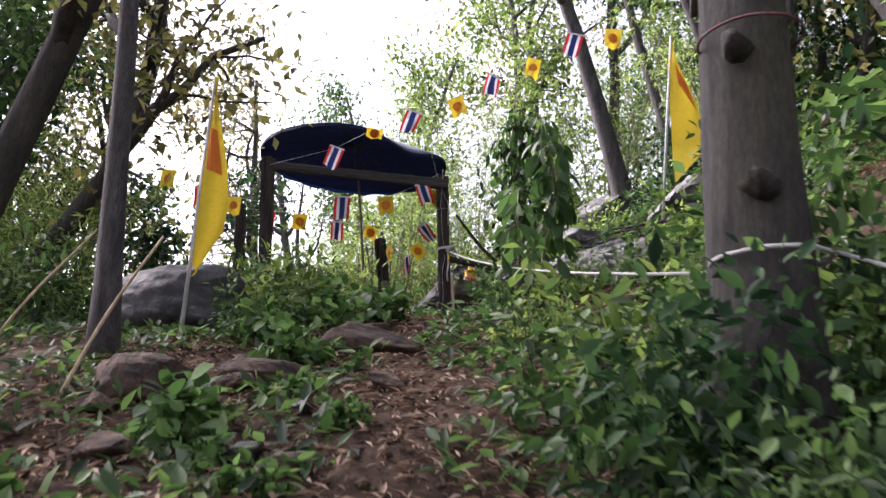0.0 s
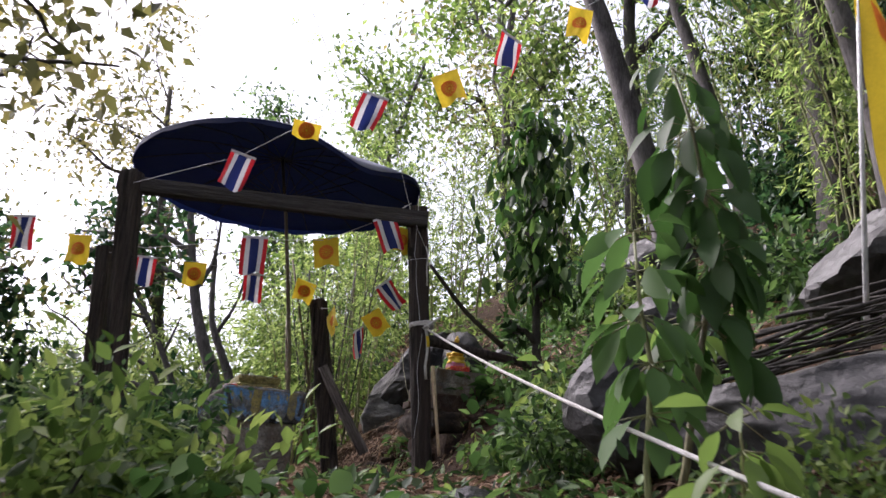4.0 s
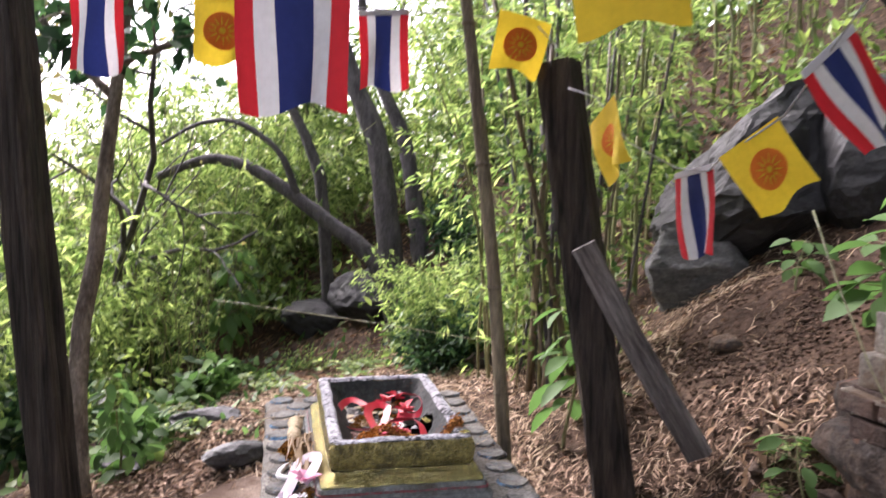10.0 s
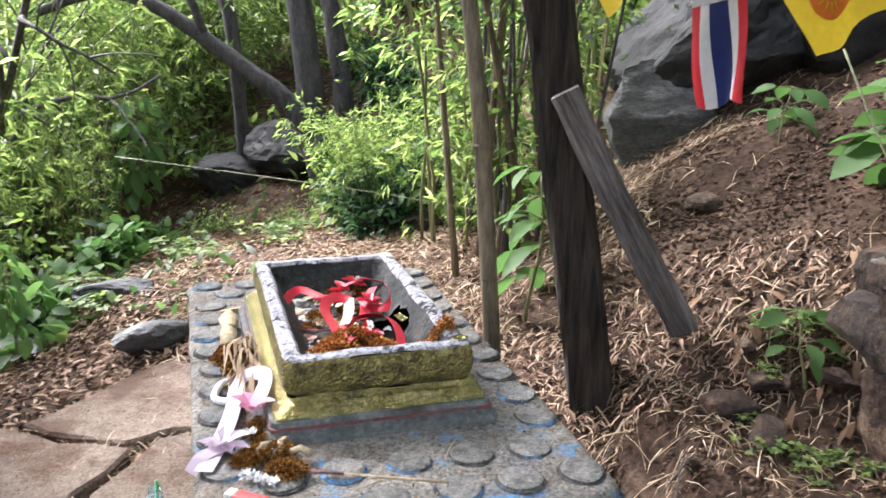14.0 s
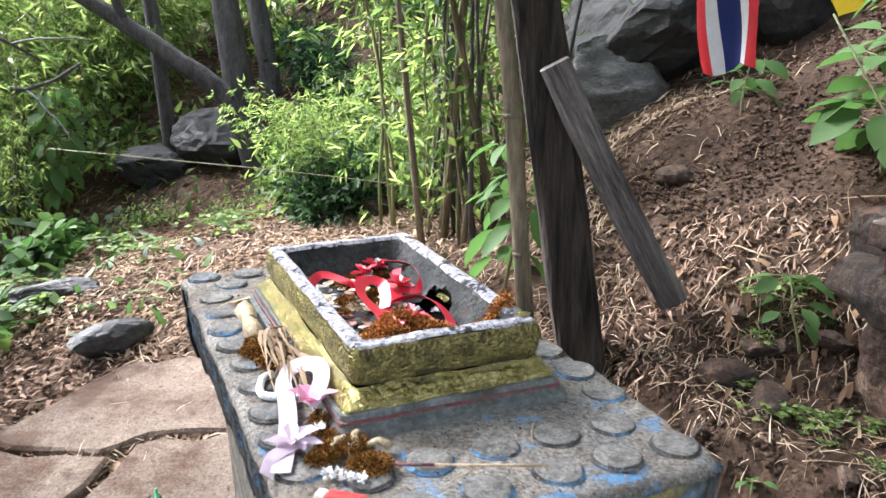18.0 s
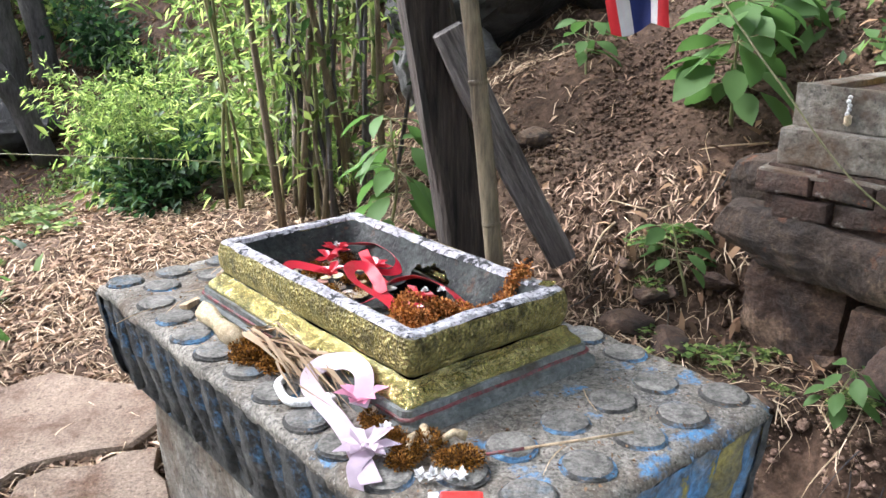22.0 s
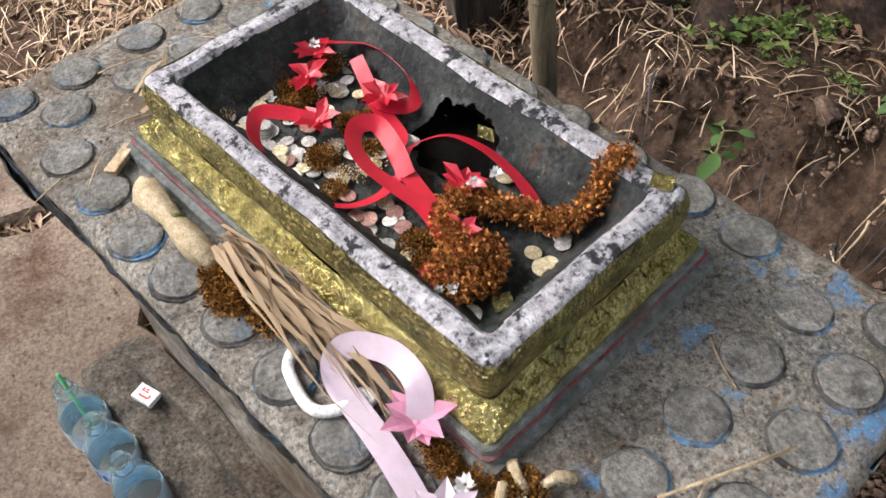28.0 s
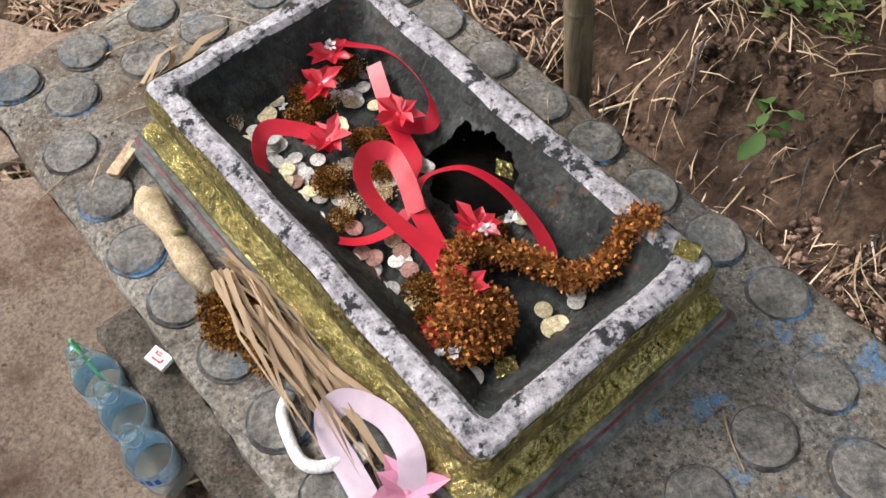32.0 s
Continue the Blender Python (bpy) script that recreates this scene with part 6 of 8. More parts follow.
spots = ((-5.3, 12.6, 2, 1.1), (-4.9, 13.7, 2, 0.9), (-5.6, 15.0, 2, 1.5), (-4.3, 17.0, 2, 1.0), (-6.5, 14.5, 2, 1.6), (-7.2, 16.5, 2, 1.9), (-5.8, 18.0, 2, 1.8), (-4.4, 18.6, 2, 1.9), (-8.0, 14.0, 2, 1.9), (-2.6, 19.4, 2, 1.9), (-1.7, 17.2, 2, 1.1), (-4.3, 8.0, 1, 0.9), (-5.2, 9.6, 1, 1.0), (-3.6, 7.2, 2, 1.2), (-4.9, 11.6, 2, 1.0), (-1.84, 13.85, 2, 0.5), (-1.7, 13.75, 2, 0.42), (-1.0, 13.2, 0, 0.8), (-0.6, 14.2, 0, 1.0), (-5.0, 14.9, 3, 1.0), (-4.6, 15.9, 3, 0.9), (-5.5, 16.2, 3, 1.1), (-4.1, 14.3, 3, 0.55), (-1.1, 16.0, 1, 0.75), (0.4, 15.6, 0, 1.1), (-3.5, 18.4, 1, 0.6), (-4.9, 16.4, 2, 1.3),
         (-5.5, 14.2, 2, 1.2), (-6.4, 17.2, 2, 1.6), (-2.4, 18.2, 0, 0.8), (-0.6, 18.0, 1, 1.3), (1.8, 14.9, 0, 1.1), (3.1, 14.3, 1, 1.1), (4.4, 12.6, 0, 1.2), 
         (4.3, 10.0, 1, 1.0), (-2.3, 17.9, 2, 1.0), (-4.6, 17.4, 2, 1.2), (-3.5, 22, 1, 0.9), (-1, 21.5, 0, 1.5), (1.5, 18.5, 1, 1.3), (-8.2, 11.6, 2, 1.6), (4.2, 17.6, 0, 1.3), (6.6, 15.2, 1, 1.3))
used = set()
for x, y, k, s in spots:
    (again if k in used else put)(clumps[k], x, y, rng.uniform(0, 360), s)
    used.add(k)
# undergrowth
bushes = [shrub("shrub", "loose green shrub with small oval leaves", 0.75, 61, 1100, 0.085),
          shrub("shrub", "fresh light green shrub", 0.6, 62, 900, 0.085, LEAFLIGHT),
          shrub("shrub", "dark green dense shrub", 0.7, 63, 1300, 0.09, LEAFDARK),
          shrub("shrub", "low weeds with broad soft leaves", 0.35, 64, 260, 0.11, BROADLEAF, 0.7, 7, LARGE)]
spots = [(x, y, k, s) for x, y, k, s in ((2.34, 2.3, 2, 0.95), (2.3, 2.6, 0, 0.95), (2.0, 3.3, 0, 0.9), (2.3, 3.9, 1, 0.9), (1.9, 4.9, 1, 0.6), (2.7, 3.2, 1, 1.2), (2.7, 5.1, 0, 0.8), (1.7, 5.7, 0, 0.55), (2.3, 5.9, 1, 0.6), (3.2, 5.9, 1, 1.1), (3.1, 4.2, 0, 1.3),
          (2.75, 1.55, 0, 0.8), (3.2, 2.6, 0, 1.1), (1.5, 7.6, 0, 0.7), (1.7, 8.2, 1, 0.8), (2.1, 8.5, 2, 0.8), (1.35, 8.7, 3, 1.1), (1.25, 9.3, 1, 0.6), (1.75, 9.6, 0, 0.8), (2.4, 10.2, 1, 0.9), (1.3, 10.9, 3, 1.1), (2.0, 11.0, 0, 0.8),
          (2.6, 11.6, 1, 1.0), (3.4, 10.4, 2, 1.0), (3.6, 9.2, 0, 1.1), (-0.4, 6.6, 1, 0.8), (-0.3, 7.1, 0, 0.6), (-0.7, 7.3, 2, 0.8), (-1.2, 7.7, 0, 0.9), (-0.55, 7.9, 1, 0.55), (-1.6, 8.3, 0, 0.5), (-1.45, 8.15, 2, 0.6), (-2.2, 8.2, 1, 0.8),
          (0.1, 6.2, 3, 0.9), (-0.35, 5.4, 0, 0.6), (0.2, 5.6, 3, 0.8), (-2.4, 6.4, 0, 1.1), (-2.2, 4.6, 2, 0.9), (-1.6, 2.4, 0, 0.9), (-0.8, 2.6, 1, 0.6), (-0.2, 1.9, 3, 0.9), (0.35, 2.9, 3, 0.9), (0.1, 1.0, 3, 1.0), (0.3, 4.5, 3, 0.7), (0.15, 6.0, 3, 0.7),
          (-3.1, 9.6, 1, 0.9), (0.48, 6.1, 3, 0.9), (0.23, 4.43, 3, 0.8), (0.65, 3.5, 3, 0.45), (-0.26, 5.1, 3, 1.0), (0.5, 2.6, 3, 0.45), (0.85, 2.2, 3, 0.45), (1.0, 3.0, 3, 0.45), (0.2, 3.3, 3, 0.45), (0.75, 1.6, 3, 0.45), (-0.5, 6.3, 1, 1.1), (-0.2, 6.6, 1, 1.0), (2.28, 2.12, 3, 0.75), (2.62, 1.95, 3, 0.7), (-3.4, 10.7, 0, 1.0), (-3.2, 12.4, 3, 1.2), (-4.0, 13.2, 1, 0.9), (-3.25, 13.5, 3, 0.9), (-2.35, 14.9, 1, 0.35), (-1.9, 15.6, 0, 0.7), (-1.3, 15.2, 1, 0.7), (-2.2, 16.4, 2, 0.8), (-1.5, 16.5, 0, 0.9), (-0.9, 15.8, 2, 0.8), (-2.7, 17.3, 1, 0.9), (-1.0, 17.2, 0, 1.0), (-1.6, 14.7, 2, 0.5), (-0.3, 15.4, 0, 0.8), (-2.6, 14.6, 1, 0.3), (-2.1, 14.6, 1, 0.35), (-2.2, 15.2, 0, 0.4), (-3.3, 14.9, 1, 0.4), (-3.7, 14.6, 3, 0.8), (-4.4, 13.4, 2, 1.1), (-3.9, 16.2, 1, 1.2), (-1.74, 13.45, 2, 0.62), (-1.2, 13.7, 1, 0.8), (-0.7, 13.4, 1, 0.6), (-1.0, 14.2, 1, 0.9), (-1.7, 14.0, 1, 0.8), (-1.6, 13.6, 0, 0.6), (-5.2, 15.5, 0, 1.3),
          (0.7, 14.6, 1, 1.1), (1.5, 13.9, 0, 1.0), (2.2, 13.2, 2, 1.0), (2.6, 14.2, 1, 1.1), (3.6, 13.5, 0, 1.1), (-0.4, 14.8, 1, 1.0), (1.9, 12.4, 3, 1.2), (2.2, 11.9, 0, 0.8), (4.2, 11.4, 2, 1.2), (4.4, 8.4, 1, 1.2), (4.0, 7.0, 0, 1.2), (3.8, 3.2, 2, 1.3), (-3.4, 3.4, 0, 1.2), (-4.4, 6.2, 1, 1.3))]
rng = np.random.default_rng(6)
used = set()
for x, y, k, s in spots:
    (again if k in used else put)(bushes[k], x, y, rng.uniform(0, 360), s, 0.02)
    used.add(k)
# broad-leaved saplings
sap = [broadleaf("sapling", "young sapling with large soft green leaves", 0.3, 81, 3, 5, 0.15, droop=0.3, width=0.55), broadleaf("sapling", "tall sapling with drooping broad leaves", 0.95, 82, 7, 7, 0.16, droop=0.9),
       broadleaf("seedling", "small seedling with four round green leaves", 0.17, 83, 3, 3, 0.062, width=0.6, droop=0.25), broadleaf("sapling", "leafy sapling with pale green leaves", 0.5, 84, 4, 5, 0.16, LEAFLIGHT, 0.6)]
used = set()
for x, y, k, s, rz in ((0.31, 12.78, 0, 0.85, 20), (0.25, 11.58, 0, 0.8, 70), (0.34, 10.92, 0, 0.55, 300), (1.95, 7.3, 3, 1.2, 40), (1.35, 8.9, 3, 1.0, 60), (1.05, 9.6, 0, 0.9, 60), (-0.01, 11.11, 2, 0.95, 30), 
                      (1.5, 9.1, 3, 1.2, 20), (2.05, 8.3, 3, 1.3, 250), (-3.0, 12.1, 1, 0.6, 0), (-4.15, 15.2, 1, 1.3, 80), (1.1, 12.6, 0, 0.9, 5), (-1.2, 13.4, 3, 0.6, 5), (1.1, 9.3, 0, 0.9, 5), (1.75, 5.6, 3, 1.0, 5)):
    (again if k in used else put)(sap[k], x, y, rz, s)
    used.add(k)


tall = broadleaf("sapling", "tall sapling hung with large dark drooping leaves", 1.75, 85, 13, 8, 0.22, VINELEAF, 1.3, 0.42, (0.05, 0.0))
put(tall, 1.72, 6.35, 30)
again(sap[1], 1.62, 6.1, 200, 1.15)
shade = broadleaf("sapling", "bushy sapling with large pointed green leaves behind the basin", 0.62, 87, 6, 5, 0.17, BROADLEAF, 0.6, 0.42, (-0.06, 0.0))
put(shade, -0.70, 12.25, 40)
bank = broadleaf("sapling", "bushy plant with large drooping leaves on the bank", 0.46, 86, 5, 7, 0.19, BROADLEAF, 0.35, 0.58)
put(bank, 0.62, 12.02, 0)
again(bank, 0.82, 12.3, 130, 1.0)


def clover(seed, n=16, r=0.05):
    """A low patch of three-leaved weeds."""
    rng = np.random.default_rng(seed)
    ob = empty("clover_patch", "low patch of small round-leaved green weeds", "weed", "clover patches")
    pos, ahead = [], []
    for k in range(n):
        x, y = rng.normal(size=2) * r
        z = rng.uniform(0.02, 0.055)
        tube("stem", [(x * 0.6, y * 0.6, -0.01), (x, y, z)], 0.001, GREENCANE, ob, "", 4)
        a0 = rng.uniform(0, 6.28)
        for q in range(4):
            a = a0 + q * 1.57
            pos.append((x, y, z + rng.normal() * 0.002))
            ahead.append((math.cos(a), math.sin(a), rng.uniform(-0.1, 0.25)))
    leaves("foliage", SMALL, np.array(pos), np.array(ahead), 0.024, 0.028, LEAFLIGHT, ob, "", seed, 0.3)
    return ob


patches = [clover(301, 22), clover(302, 30, 0.06)]
used = set()
for i, (x, y, s) in enumerate(((0.16, 11.32, 0.85), (0.28, 11.34, 0.6), (0.05, 11.5, 0.6), (0.38, 11.28, 0.5), (0.31, 11.08, 0.35), (0.22, 11.2, 0.3), (0.14, 11.66, 0.6), (0.45, 10.96, 0.6), (0.19, 11.76, 0.8), (0.58, 10.9, 0.7), (0.3, 11.72, 0.8), (-2.9, 12.6, 1.5), (-2.6, 13.2, 1.5), (-3.3, 13.0, 1.6), (-2.2, 13.3, 1.4), (-3.0, 13.7, 1.7), (-2.4, 14.2, 1.6))):
    k = i % 2
    (again if k in used else put)(patches[k], x, y, 77 * i, s)
    used.add(k)

# ---- litter and small growth ----
def litter(name, label, n, region, lo, hi, width, material, seed, keep=None, lift=0.012, tiltz=0.25, template=BLADE, kind="stuff"):
    rng = np.random.default_rng(seed)
    p = spread(n, *region, rng, keep)
    p[:, 2] += rng.uniform(0, lift, len(p))
    a = rng.uniform(0, 2 * np.pi, len(p))
    e = 0.08
    gx_, gy_ = (land(p[:, 0] + e, p[:, 1]) - land(p[:, 0] - e, p[:, 1])) / (2 * e), (land(p[:, 0], p[:, 1] + e) - land(p[:, 0], p[:, 1] - e)) / (2 * e)
    ah = np.stack([np.cos(a), np.sin(a), np.cos(a) * gx_ + np.sin(a) * gy_ + np.abs(rng.normal(size=len(p))) * tiltz * 0.4], -1)
    ln = rng.uniform(lo, hi, len(p))
    ob = leaves(name, template, p, ah, ln * width if width < 1 else width / 1000, ln, material, None, "", seed, 0.35)
    return tagged(ob, label, "litter", kind=kind)


def dense(cx, cy, sx, sy, seed, bias=0.0):
    def keep(x, y):
        rng = np.random.default_rng(seed)
        w = np.exp(-(((x - cx) / sx) ** 2 + ((y - cy) / sy) ** 2)) + 0.35 * np.sin(3.1 * x + 1.3 * y) * np.sin(2.3 * y - x) + bias
        plat = (np.abs((x + 0.942) * 0.889 + (y - 10.566) * 0.459) > 0.3) | (np.abs(-(x + 0.942) * 0.459 + (y - 10.566) * 0.889) > 0.6)
        bare = (x > -0.2) & (y > 11.98) & (x < 1.3) & (y < 13.2) | (x > -0.6) & (y < 11.66)
        return (rng.random(len(x)) < w * np.where(bare, 0.07, 1.0) * np.where((x > -0.75) & (x < 0.6) & (y > 11.5) & (y < 12.35), 0.16, 1.0)) & plat
    return keep


litter("bamboo_litter", "pale dry bamboo leaf litter strewn on soil", 42000, (-3.6, 1.6, 10.6, 15), 0.035, 0.11, 0.055, STRAW, 91, dense(-0.9, 12.7, 1.5, 1.7, 1))
litter("bamboo_litter", "pale dry bamboo leaf litter on the slope", 16000, (-5, 5, 5, 19), 0.04, 0.12, 0.09, STRAW, 92, dense(1.4, 11.5, 3, 5, 2, -0.15))
litter("fallen_leaves", "brown fallen leaves on the trail", 20000, (-2.5, 4.5, -2.5, 10), 0.03, 0.085, 0.55, FALLEN, 93, dense(1.0, 4, 2.2, 6, 3), 0.015, 0.3, MID)
litter("fallen_leaves", "brown fallen leaves on the terrace", 9000, (-4, 3, 9, 16), 0.02, 0.065, 0.45, FALLEN, 94, dense(-0.5, 12, 3, 3, 4), 0.012, 0.3, SMALL)
litter("ground_weeds", "low green weeds and grass", 12000, (-7, 6, -3, 20), 0.05, 0.13, 0.3, LEAF, 95, lambda x, y: free(x, y, 0.55) & (np.sin(1.7 * x + 0.6 * y) * np.sin(1.3 * y - 0.8 * x) > -0.1) & ~((np.abs(x + 0.3) < 1.8) & (np.abs(y - 12.4) < 1.4)), 0.05, 2.4)
litter("ground_weeds", "low broad-leaved weeds on the slope", 5000, (-6, 6, -3, 19), 0.05, 0.11, 0.6, LEAFLIGHT, 96, lambda x, y: free(x, y, 0.5) & (np.sin(1.1 * x - 1.6 * y) * np.sin(1.9 * y + 0.8 * x) > 0.15) & ~((np.abs(x + 0.3) < 1.9) & (np.abs(y - 12.4) < 1.5)), 0.06, 1.5, SMALL)

litter("trail_weeds", "low green weeds along the trail", 15000, (-2.5, 4.5, -2.5, 9), 0.05, 0.14, 0.45, LEAF, 97, lambda x, y: (np.abs(x - trail_x(y)) > 0.14 + np.maximum(0, 0.2 * np.sin(2.3 * y))) & (np.sin(2.2 * x + 1.1 * y) * np.sin(1.9 * y - 1.4 * x) > -0.25), 0.07, 1.6, MID)
litter("slope_weeds", "low green weeds on the slope", 11000, (0.9, 5.5, 7, 15), 0.05, 0.13, 0.5, BROADLEAF, 98, lambda x, y: (x > bend(y, TOE) + 0.5) & (np.sin(2.6 * x + 1.7 * y) * np.sin(2.1 * y - 1.4 * x) > 0.0), 0.06, 1.6, SMALL)
litter("slope_litter", "dry leaves and twigs on the slope", 14000, (0.0, 5.5, 6, 15), 0.03, 0.09, 0.3, FALLEN, 99, lambda x, y: (x > bend(y, TOE) + 0.2) & ~((x < 1.0) & (y > 11.95)), 0.03, 0.6)
litter("bamboo_litter", "pale dry bamboo leaf litter behind the pedestal", 15000, (-3.2, 1.0, 11.2, 13.9), 0.04, 0.12, 0.035, STRAW, 100, dense(-0.7, 12.4, 1.4, 1.0, 7, 0.1), 0.02, 0.5)
litter("fallen_leaves", "pale dry leaf bits trodden flat round the leaning plank", 5000, (-1.0, 0.5, 11.4, 12.3), 0.015, 0.06, 0.14, PALEDEAD, 115, lambda x, y: (((x + 0.25) / 0.72) ** 2 + ((y - 11.86) / 0.36) ** 2) < 1, 0.01, 0.08)
litter("fallen_leaves", "dry leaves and bamboo bits on the hillside behind", 13000, (-5.0, 0.5, 13.6, 19.5), 0.03, 0.1, 0.2, FALLEN, 116, None, 0.015, 0.3, SMALL)
litter("hill_thicket", "dense far undergrowth on the hill", 16000, (4.5, 18, -4, 24), 0.16, 0.4, 0.45, LEAF, 101, None, 0.9, 1.5, SMALL)
litter("left_thicket", "dense far undergrowth below the terrace", 9000, (-14, -4.6, -4, 26), 0.14, 0.34, 0.4, LEAF, 102, None, 0.5, 1.5, SMALL)
rs = np.random.default_rng(66)
for k in range(30):
    y = rs.uniform(0.5, 8.5)
    x = float(trail_x(y)) + rs.normal() * 0.55 - 0.35
    s = rs.uniform(0.05, 0.15)
    boulder((x, y, h(x, y) + s * 0.1), (s * rs.uniform(0.9, 1.5), s, s * 0.6), 600 + k, REDROCK if k % 3 else ROCK, "small brown stone in the trail", rs.uniform(0, 360), levels=4, name="stone", cut=(0.4, 0.75))
litter("soil_crumbs", "crumbs and clods of brown soil", 16000, (-3.2, 1.4, 9.2, 13.6), 0.006, 0.026, 0.9, CRUMB, 103, lambda x, y: (np.abs((x + 0.942) * 0.889 + (y - 10.566) * 0.459) > 0.33) | (np.abs(-(x + 0.942) * 0.459 + (y - 10.566) * 0.889) > 0.64), 0.006, 3.0, SMALL)
litter("fallen_leaves", "pale brown dead leaves on the terrace", 11000, (-3.4, 0.6, 11.0, 14.2), 0.02, 0.075, 0.27, PALEDEAD, 104, dense(-1.4, 12.4, 1.6, 1.2, 9), 0.015, 0.5, SMALL)
litter("fallen_leaves", "pale brown dead leaves and stalks on the trail", 20000, (-1.2, 2.6, -1.5, 9.5), 0.03, 0.1, 0.25, PALEDEAD, 105, None, 0.015, 0.6, SMALL)
for k, (x, y, s) in enumerate(((0.14, 11.62, 0.06), (0.2, 11.6, 0.045), (0.09, 11.75, 0.04), (0.33, 11.55, 0.06), (0.3, 11.38, 0.035), (0.52, 11.2, 0.06), (0.05, 11.5, 0.035), (-0.16, 10.72, 0.03), (-0.05, 10.6, 0.045), (0.2, 11.0, 0.04))):
    boulder((x, y, h(x, y) + s * 0.3), (s * 1.3, s, s * 0.7), 700 + k, REDROCK, "small reddish broken stone in dark soil", 50 * k, levels=4, name="stone", cut=(0.4, 0.75))
litter("back_thicket", "dense dark undergrowth behind the terrace", 11000, (-9, 3.5, 18, 27), 0.12, 0.28, 0.4, LEAFLIGHT, 106, None, 1.3, 1.5, SMALL)

def clods(name, label, n, region, lo, hi, material, seed, keep):
    """Crumbs of earth, each a small lump of eight faces."""
    rng = np.random.default_rng(seed)
    p = spread(n, *region, rng, keep)
    n = len(p)
    octa = np.array([(1, 0, 0), (0, 1, 0), (-1, 0, 0), (0, -1, 0), (0, 0, 1), (0, 0, -1)], float)
    tri = np.array([(0, 1, 4), (1, 2, 4), (2, 3, 4), (3, 0, 4), (1, 0, 5), (2, 1, 5), (3, 2, 5), (0, 3, 5)])
    s = (lo + (hi - lo) * rng.random(n) ** 2.5)[:, None, None]
    a = rng.uniform(0, 6.28, n)
    rot = np.stack([np.stack([np.cos(a), -np.sin(a)], -1), np.stack([np.sin(a), np.cos(a)], -1)], -2)
    v = octa[None] * s * rng.uniform(0.55, 1.3, (n, 6, 1)) * [1, 1, 0.7]
    v[..., :2] = np.einsum("nij,nkj->nki", rot, v[..., :2])
    v = v + p[:, None] - [0, 0, 0.004]
    f = tri[None] + (np.arange(n) * 6)[:, None, None]
    return tagged(solid(name, v.reshape(-1, 3), f.reshape(-1, 3), material), label, "litter", kind="stuff")


def off_slab(x, y):
    return (np.abs((x + 0.942) * 0.889 + (y - 10.566) * 0.459) > 0.36) | (np.abs(-(x + 0.942) * 0.459 + (y - 10.566) * 0.889) > 0.66)


clods("soil_clods", "crumbly brown soil on the bank", 16000, (-0.5, 1.5, 11.6, 13.4), 0.003, 0.017, CRUMB, 107, None)
clods("soil_clods", "crumbly dark soil beside the pedestal", 9000, (-0.7, 0.9, 9.9, 11.7), 0.003, 0.018, CRUMB, 108, off_slab)
clods("soil_clods", "crumbly soil and grit on the terrace", 9000, (-3.2, -0.4, 10.8, 13.6), 0.003, 0.016, CRUMB, 109, off_slab)
clods("trail_grit", "grit and small stones on the trail", 9000, (-1.0, 2.6, 0.0, 9.5), 0.005, 0.035, CRUMB, 110, None)
rs = np.random.default_rng(67)
for k in range(120):
    x, y = rs.uniform(-0.6, 0.7), rs.uniform(10.1, 11.9)
    if not off_slab(x, y):
        continue
    a0, ln = rs.uniform(0, 6.28), rs.uniform(0.05, 0.26)
    pts = [(x + math.cos(a0) * ln * t + 0.02 * math.sin(5 * t + k), y + math.sin(a0) * ln * t, h(x + math.cos(a0) * ln * t, y + math.sin(a0) * ln * t) + 0.006 + 0.01 * math.sin(3 * t)) for t in np.linspace(0, 1, 6)]
    tagged(tube("twig", pts, np.linspace(0.0033, 0.001, 6) * rs.uniform(0.5, 1.5), PALEWOOD if k % 4 else DARKBARK, None, "", 5), "thin dry twig lying on dark soil", "twig", "twigs on the soil")
litter("bamboo_litter", "pale straw bits on the dark soil shelf", 1300, (-0.2, 0.75, 10.6, 11.7), 0.02, 0.1, 0.05, STRAW, 117, off_slab, 0.012, 0.3)
roots = empty("root_tangle", "fine dry roots hanging from the cut earth bank", "roots")
for k in range(46):
    b = rs.uniform(-0.55, 0.62)
    a = 1.02 + 0.30 * min(1, max(0, 0.2 - b)) + rs.normal() * 0.03
    x, y = -0.942 + 0.8886 * a - 0.4586 * b, 10.566 + 0.4586 * a + 0.8886 * b
    ln, out = rs.uniform(0.08, 0.26), rs.uniform(0.05, 0.16)
    pts = [(x - 0.8886 * out * t + 0.02 * math.sin(4 * t + k), y - 0.4586 * out * t + 0.02 * math.sin(3 * t + 2 * k), max(h(x, y) + 0.015 - ln * t * t, h(x - 0.8886 * out * t, y - 0.4586 * out * t) + 0.006)) for t in np.linspace(0, 1, 6)]
    tube("root", pts, np.linspace(0.0026, 0.0008, 6) * rs.uniform(0.6, 1.6), PALEWOOD if k % 3 == 0 else BARK, roots, "", 4)
litter("fallen_leaves", "pale brown dead leaves by the paving", 5000, (-3.6, -1.3, 11.2, 13.6), 0.022, 0.07, 0.3, PALEDEAD, 111, None, 0.012, 0.4, SMALL)
clods("earth_crust", "pale crumbly crust of dry earth", 3600, (-0.4, 0.45, 10.2, 10.95), 0.003, 0.02, DUST, 112, lambda x, y: off_slab(x, y) & (np.sin(9 * x + 3) * np.sin(8 * y) > -0.1))
clods("earth_crust", "pale crumbly crust of dry earth on the terrace", 3600, (-3.0, -1.4, 11.0, 12.6), 0.003, 0.016, DUST, 113, lambda x, y: np.sin(5 * x + 1) * np.sin(6 * y) > 0.1)


